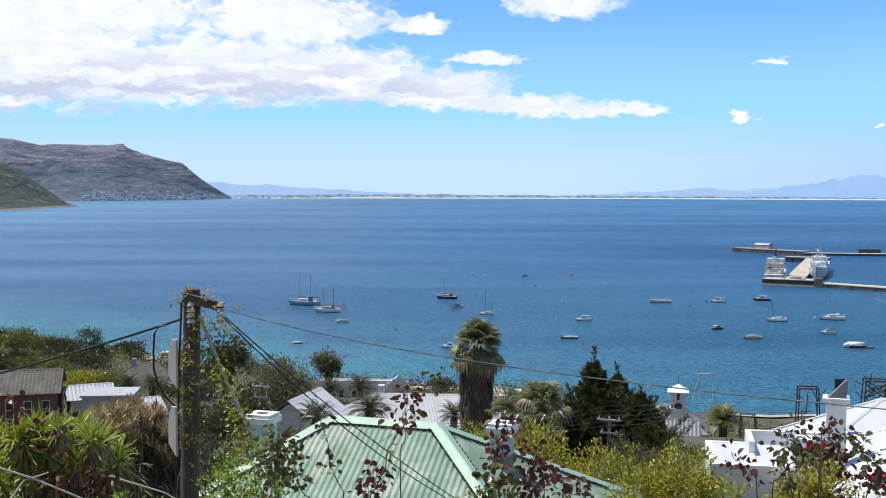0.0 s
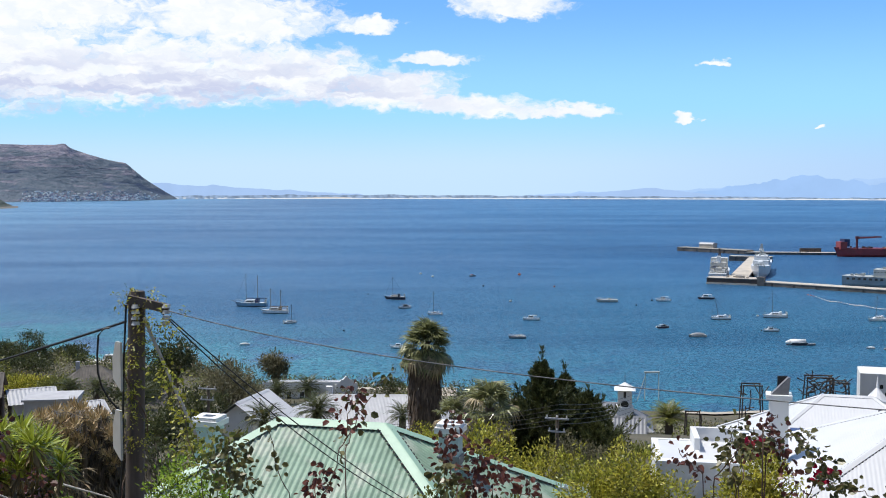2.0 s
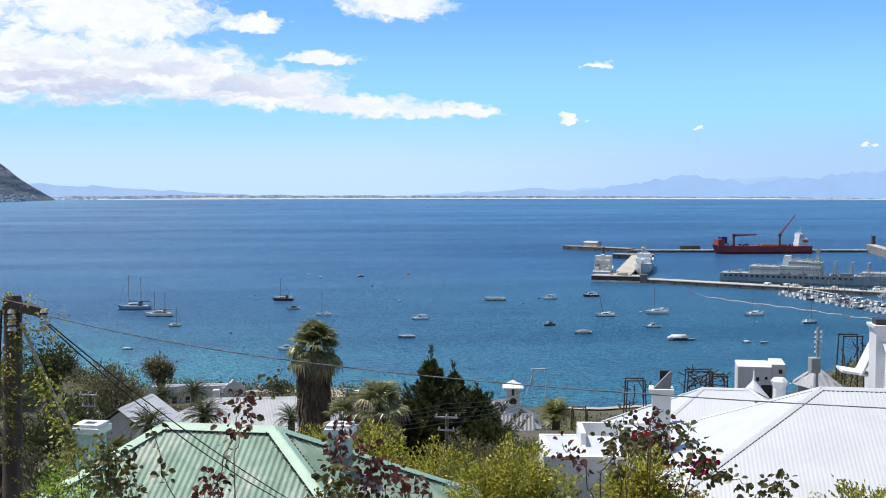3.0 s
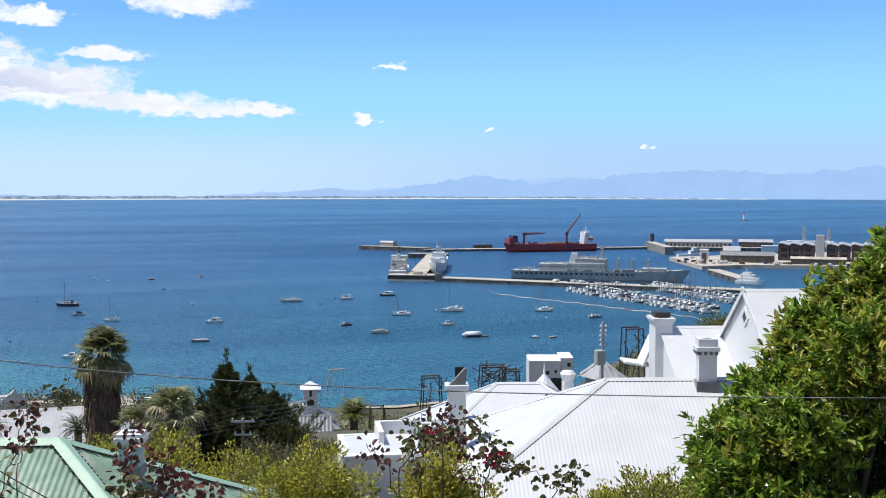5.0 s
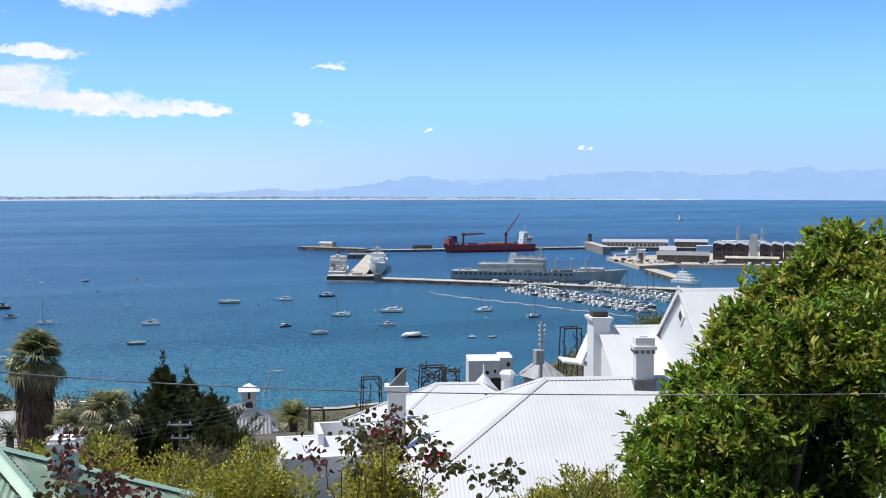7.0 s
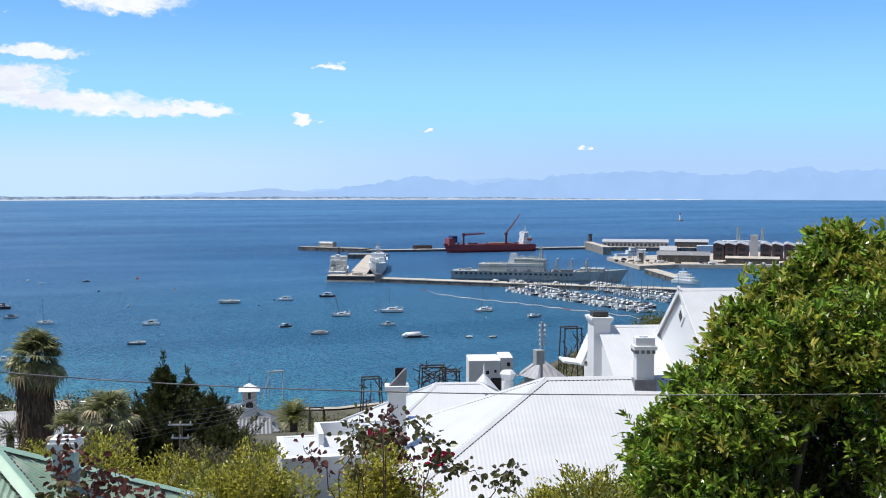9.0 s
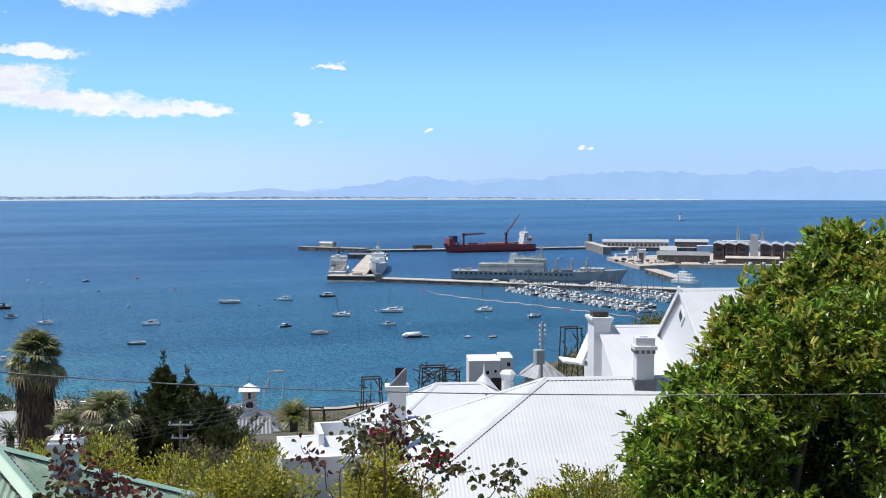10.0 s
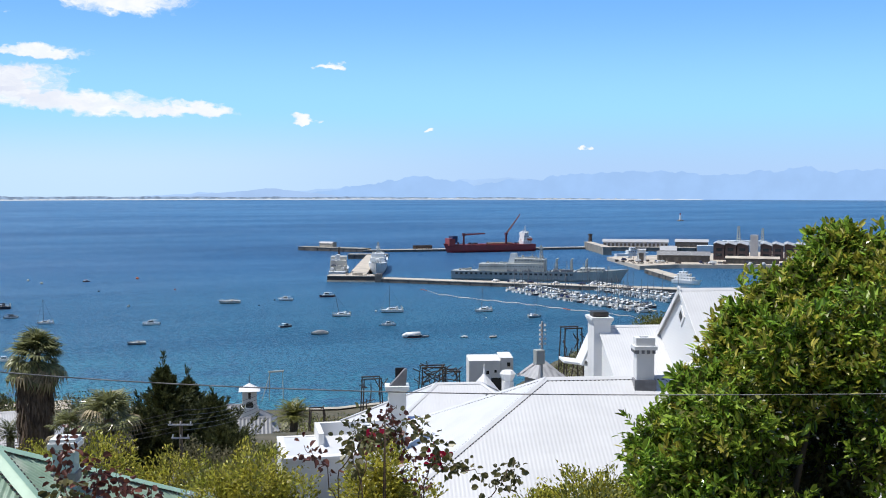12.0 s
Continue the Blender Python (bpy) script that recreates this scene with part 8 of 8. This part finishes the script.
# ---------------------------------------------------------------- poles, wires, signs, rusty frames
def street_pole():
    foot = polar(-13.6, 18, ground_z(-13.6, 18) - 0.3)
    top = sight(-13.05, -5.75, 18) - foot
    t = thing("utility_pole", "old dark timber utility pole overgrown by a climber", "utility pole", Matrix.Translation(foot))
    part("shaft", tube_mesh("shaft", [(0, 0, 0), top * 0.5, top], 0.17, WOOD_POLE, 12, 0.135), parent=t)
    part("pole_cap", rod(bmesh.new(), top + Vector((0, 0, -0.16)), top + Vector((0, 0, 0.1)), 0.16, 0.12, 10), WOOD_POLE, t)
    part("crossarm", box(bmesh.new(), 0.66, 0.13, 0.14, m=Matrix.Translation(top + Vector((0.2, -0.16, -0.16))) @ Matrix.Rotation(radians(14), 4, "Y")), WOOD_POLE, t)
    for x in (0.02, 0.5):
        bm = bmesh.new()
        for i in range(4):
            rod(bm, top + Vector((x, -0.2, -0.42 + 0.09 * i)), top + Vector((x, -0.2, -0.36 + 0.09 * i)), 0.07, 0.05, 10)
        part("insulator", bm, PORCELAIN, t)
    for k, (e, h, w) in enumerate(((-9.5, 0.78, 0.24), (-12.9, 0.8, 0.23))):
        c = sight(-14.05 - 0.05 * k, e - 0.9, 17.8) - foot
        bm = bmesh.new()
        prism(bm, [(-w / 2, 0.18), (w / 2, 0.0), (w / 2, h), (-w * 0.1, h), (-w / 2, h - 0.26)], -0.02, 0.02, Matrix.Translation(c) @ Matrix.Rotation(radians(-46), 4, "Z"))
        part("sign_plate", bm, SIGN_BACK, t, "pale sign plate seen from behind")
    part("drop_cable", tube_mesh("drop_cable", [sight(a, e, 18.1) - foot for a, e in ((-14.4, -7.25), (-14.7, -7.28), (-14.96, -7.62), (-15.03, -8.6), (-15.02, -9.44), (-14.84, -10.16), (-14.5, -10.8), (-14.0, -11.4))], 0.017, CABLE), parent=t)
    part("drop_cable", tube_mesh("drop_cable", [top + Vector((-0.13, -0.18, -0.1)), top + Vector((-0.18, -0.19, -1.0)), top + Vector((-0.22, -0.19, -2.4)), top + Vector((-0.28, -0.19, -3.4))], 0.016, CABLE), parent=t)
    # climber on the pole
    c = thing("climber", "green climber winding round the pole top", "climbing plant", Matrix.Translation(foot), "climbing shoots")
    part("stem", tube_mesh("stem", [tuple(top * s + Vector((0.2 * math.sin(s * 20), 0.2 * math.cos(s * 20) - 0.05, 0))) for s in np.linspace(0.05, 1.0, 40)], 0.012, RED_STEM), parent=c)
    cl = [tuple(top + Vector(o)) + r for o, r in (((0.0, -0.1, 0.0), (0.34, 0.25, 0.14)), ((0.15, -0.2, -0.5), (0.12, 0.14, 0.5)), ((0.5, -0.2, -0.35), (0.22, 0.15, 0.3)), ((-0.05, -0.25, -1.2), (0.12, 0.14, 0.6)),
                                            ((0.45, -0.2, -1.0), (0.1, 0.1, 0.5)), ((0.02, -0.25, -2.2), (0.16, 0.14, 0.5)))]
    foliage("foliage", cl, 1000, 0.06, LEAF_LIME, c, 301, 0.5, -0.3)
    part("guy_rope", tube_mesh("guy_rope", [tuple(top + Vector((0.15, -0.2, -0.3))), tuple(top + Vector((0.6, -0.2, -1.4))), tuple(top + Vector((1.25, -0.2, -2.9))), tuple(top + Vector((1.6, -0.2, -3.6)))], 0.03, PALE_TWIG), parent=c)
    # wires
    head = foot + top

    def wire(label, a, b, drop, r, mat=CABLE, r2=None):
        w = thing("overhead_wire", label, "wire", Matrix(), "overhead wires")
        part("strand", tube_mesh("strand", sag(a, b, drop, 40), r, mat, 6, r2 or r), parent=w)
    wire("thick black cable to the pole", sight(-28, -10.2, 26), sight(-13.6, -6.95, 18), 0.1, 0.02)
    wire("long twisted service cable across the bay view", sight(-12.0, -6.32, 18), sight(50, -9.70, 6.5), 0.285, 0.011, TWISTED, 0.0026)
    wire("thin black wire running down to the roof", sight(-12.0, -6.4, 18), sight(2.0, -17.2, 24), 0.35, 0.011)
    wire("thin black wire down to the green roof", sight(-11.4, -6.9, 18), sight(4.8, -18.5, 25), 0.3, 0.011)
    for i in range(5):
        wire("thin street wire behind the cypress", sight(-1.5, -13.1 + 0.13 * i, 58), sight(8.9, -12.5 + 0.25 * i, 50), 0.25, 0.012)
        wire("thin street wire beyond the pole", sight(8.9, -12.5 + 0.25 * i, 50), sight(13.0, -11.6 + 0.2 * i, 70), 0.25, 0.012)
    # lower street pole
    for az, d, zt in ((8.84, 50, 54.3), (-9.55, 60, 54.0)):
        g = ground_z(az, d) - 0.2
        p = thing("utility_pole", "grey street pole with crossarms and pale insulators", "utility pole", polar_pose(az, d, g, -20), "street poles")
        H = zt - g
        part("shaft", rod(bmesh.new(), (0, 0, 0), (0, 0, H), 0.10, 0.08, 10), BARK, p)
        for k, (w, dz) in enumerate(((1.1, 0.15), (0.8, 0.75))):
            part("crossarm", box(bmesh.new(), w, 0.08, 0.07, 0, -0.12, H - dz), GREY_WALL, p)
            for x in (-0.42, 0.0, 0.42):
                part("insulator", rod(bmesh.new(), (x * w, -0.12, H - dz + 0.1), (x * w, -0.12, H - dz + 0.2), 0.04, 0.03, 8), PORCELAIN, p)
    # transformer mast by the white roofs
    g = ground_z(27.8, 70) - 0.2
    p = thing("utility_pole", "street mast with stacked insulators and a grey box", "utility pole", polar_pose(27.8, 70, g), "street poles")
    H = 56.2 - g
    part("shaft", rod(bmesh.new(), (0, 0, 0), (0, 0, H), 0.10, 0.07, 10), GREY_WALL, p)
    for i in range(5):
        for x in (-0.18, 0.18):
            part("insulator", rod(bmesh.new(), (x, -0.1, H - 1.5 + 0.3 * i), (x, -0.1, H - 1.36 + 0.3 * i), 0.10, 0.05, 8), PORCELAIN, p)
    part("transformer", box(bmesh.new(), 0.62, 0.5, 0.95, -0.25, -0.1, H - 2.75, bevel=0.04), NAVY_GREY, p)
    # old rusty slipway frames near the water
    def trestle(label, az, d, zt, w, h, seed, n):
        g = zt - h
        f = thing("steel_frame", label, "steel frame", polar_pose(az, d, g, -10), "rusty frames by the shore")
        for s in (-1, 1):
            part("leg", rod(bmesh.new(), (s * w * 0.55, -0.6, -6), (s * w * 0.38, -0.3, h), 0.08, 0.065, 6), RUST, f)
            part("leg", rod(bmesh.new(), (s * w * 0.55, 1.4, -6), (s * w * 0.38, 1.0, h), 0.08, 0.065, 6), RUST, f)
        part("crossbeam", rod(bmesh.new(), (-w * 0.42, -0.3, h), (w * 0.42, -0.3, h), 0.07, 0.07, 6), RUST, f)
        part("crossbeam", rod(bmesh.new(), (-w * 0.42, 1.0, h), (w * 0.42, 1.0, h), 0.07, 0.07, 6), RUST, f)
        rn = random.Random(seed)
        for i in range(n):
            a = (rn.uniform(-0.5, 0.5) * w, rn.uniform(-0.5, 1), rn.uniform(0.05, 0.95) * h)
            b = (a[0] + rn.uniform(-0.35, 0.35) * w, a[1] + rn.uniform(-0.4, 0.4), a[2] + rn.uniform(-0.5, 0.5) * h)
            part("brace", rod(bmesh.new(), a, b, 0.055, 0.055, 5), RUST, f)
    trestle("rusty steel trestle by the shore", 18.8, 110, 45.3, 2.3, 2.7, 1, 16)
    trestle("tangle of rusty steel frames by the shore", 22.05, 112, 46.1, 3.1, 1.9, 2, 54)
    trestle("low rusty steel rack by the shore", 22.95, 116, 45.0, 2.4, 1.2, 3, 20)
    trestle("tall rusty steel trestle by the marina", 29.4, 105, 51.2, 2.2, 4.4, 4, 14)
    trestle("small rusty frame by the shore", 15.9, 110, 42.2, 1.8, 1.2, 5, 3)
    lt = thing("viewing_frame", "pale slender steel frame standing in the shallows", "steel frame", polar_pose(13.75, 330, 0))
    for x in (-2.0, 2.0):
        part("leg", rod(bmesh.new(), (x * 1.1, 0, -1), (x, 0, 8.4), 0.16, 0.13, 6), BOAT_CREAM, lt)
    part("brace", rod(bmesh.new(), (-4.4, 0, 0), (-2.0, 0, 7.6), 0.13, 0.13, 6), BOAT_CREAM, lt)
    part("top_bar", box(bmesh.new(), 4.8, 0.6, 0.5, 0, 0, 8.3), BOAT_CREAM, lt)
    # white picket railing behind the green roof
    m, n = between(sight(6.8, -16.2, 33), sight(10.6, -15.7, 33), 55.2)
    r = thing("picket_fence", "short white picket fence beside the green roof", "fence", m)
    picket = mesh_of("picket", [(-0.03, 0, 0), (0.03, 0, 0), (0.03, 0, 0.6), (0, 0, 0.7), (-0.03, 0, 0.6), (-0.03, 0.03, 0), (0.03, 0.03, 0), (0.03, 0.03, 0.6), (0, 0.03, 0.7), (-0.03, 0.03, 0.6)],
                     [(4, 3, 2, 1, 0), (5, 6, 7, 8, 9), (0, 1, 6, 5), (1, 2, 7, 6), (2, 3, 8, 7), (3, 4, 9, 8), (4, 0, 5, 9)], WHITE_PAINT)
    for i in range(16):
        part("picket", picket, parent=r, m=Matrix.Translation((n * (i + 0.5) / 16, 0, 0)))
    for z in (0.12, 0.48):
        part("rail", box(bmesh.new(), n, 0.04, 0.06, n / 2, 0.055, z), WHITE_PAINT, r)
    part("gate_post", box(bmesh.new(), 0.16, 0.16, 0.9, 0.0, 0.05, 0, bevel=0.02), WHITE_PAINT, r)
    for i in (0, 5, 10, 15):
        part("fence_post", box(bmesh.new(), 0.08, 0.08, 3.0, n * (i + 0.5) / 16, 0.1, -2.4), WHITE_PAINT, r)


def beach():
    """Strips of sand along the shore, and a beached white launch."""
    sand_strip(-16.4, -12.2, "small pale sand beach below the trees")
    sand_strip(14.4, 20.6, "narrow sandy shore beside the rusty frames", 0.16)
    boat("white launch drawn up by the beach", -14.35, 404, 14, 178, "motor", BOAT_WHITE, BOAT_WHITE)


def sand_strip(az0, az1, label, wide=1.0):
    verts, faces = [], []
    azs = np.linspace(az0, az1, 24)
    for a in azs:
        r = lerp_table(a, SHORE_AZ, SHORE_D)
        for k, (dd, z) in enumerate(((-40, 4.6), (-14, 2.2), (2, 0.35), (14, -0.6))):
            verts.append(polar(a, r + (dd * wide if dd < 0 else dd), max(z * wide, ground_z(a, r + (dd * wide if dd < 0 else dd)) + 0.25) if k < 3 else -0.6))
    for i in range(len(azs) - 1):
        for j in range(3):
            faces.append((i * 4 + j, (i + 1) * 4 + j, (i + 1) * 4 + j + 1, i * 4 + j + 1)[::-1])
    tagged(new("beach", mesh_of("beach", verts, faces, SAND, True)), label, "beach", kind="structure")


def far_town():
    """White and red houses at the foot of the mountain, too small to tell apart."""
    rnd = random.Random(9)
    # the terracotta is paled, with distance haze mixed into its colour
    for mat, n, label in ((WHITE_WALL, 420, "tiny pale houses at the foot of the mountain"), (material("hazy_terracotta_roofs", (0.50, 0.38, 0.38), (0.42, 0.34, 0.36), 0.2), 240, "tiny red-roofed houses at the foot of the mountain"),
                          (material("slate_roofs", (0.26, 0.29, 0.35), None, 0.2), 200, "tiny grey-roofed houses at the foot of the mountain")):
        bm = bmesh.new()
        for i in range(n):
            a = rnd.choice((rnd.uniform(-18.4, -11.9), rnd.gauss(-14.2, 1.0), rnd.gauss(-17.2, 0.6)))
            if not -18.7 < a < -11.7:
                continue
            up = min(1.0, abs(rnd.gauss(0, 0.42)))
            w = rnd.uniform(4, 10)
            box(bm, w, 6, rnd.uniform(2, 4.4), m=Matrix.Translation(polar(a, mountain_foot(a) - 40 + up * 40, 0.5 + up * 36)) @ Matrix.Rotation(radians(rnd.uniform(38, 72)), 4, "Z"))
        tagged(part("far_town", bm, mat), label, "houses", kind="stuff")


street_pole()
beach()
far_town()


# ---------------------------------------------------------------- what moves
def motions():
    def at(az):
        p = polar(az, 459.6)
        return pose(p.x, p.y, 0, 0, 0, 172)
    walk(DINGHY, [(0.0, at(24.50)), (5.0, at(24.24)), (6.5, at(24.15)), (9.0, at(23.95)), (12.0, at(23.67))])
    # the breeze in the plants close by
    for ob, rest, deg, ph in SWAY:
        rows = []
        for i in range(13):
            a = radians(deg) * (0.65 * math.sin(i * 1.9 + ph) + 0.35 * math.sin(i * 0.8 + 2.3 * ph))
            b = radians(deg) * 0.6 * math.cos(i * 1.5 + ph)
            rows.append((float(i), rest @ Matrix.Rotation(a, 4, "Y") @ Matrix.Rotation(b, 4, "X")))
        walk(ob, rows)


motions()
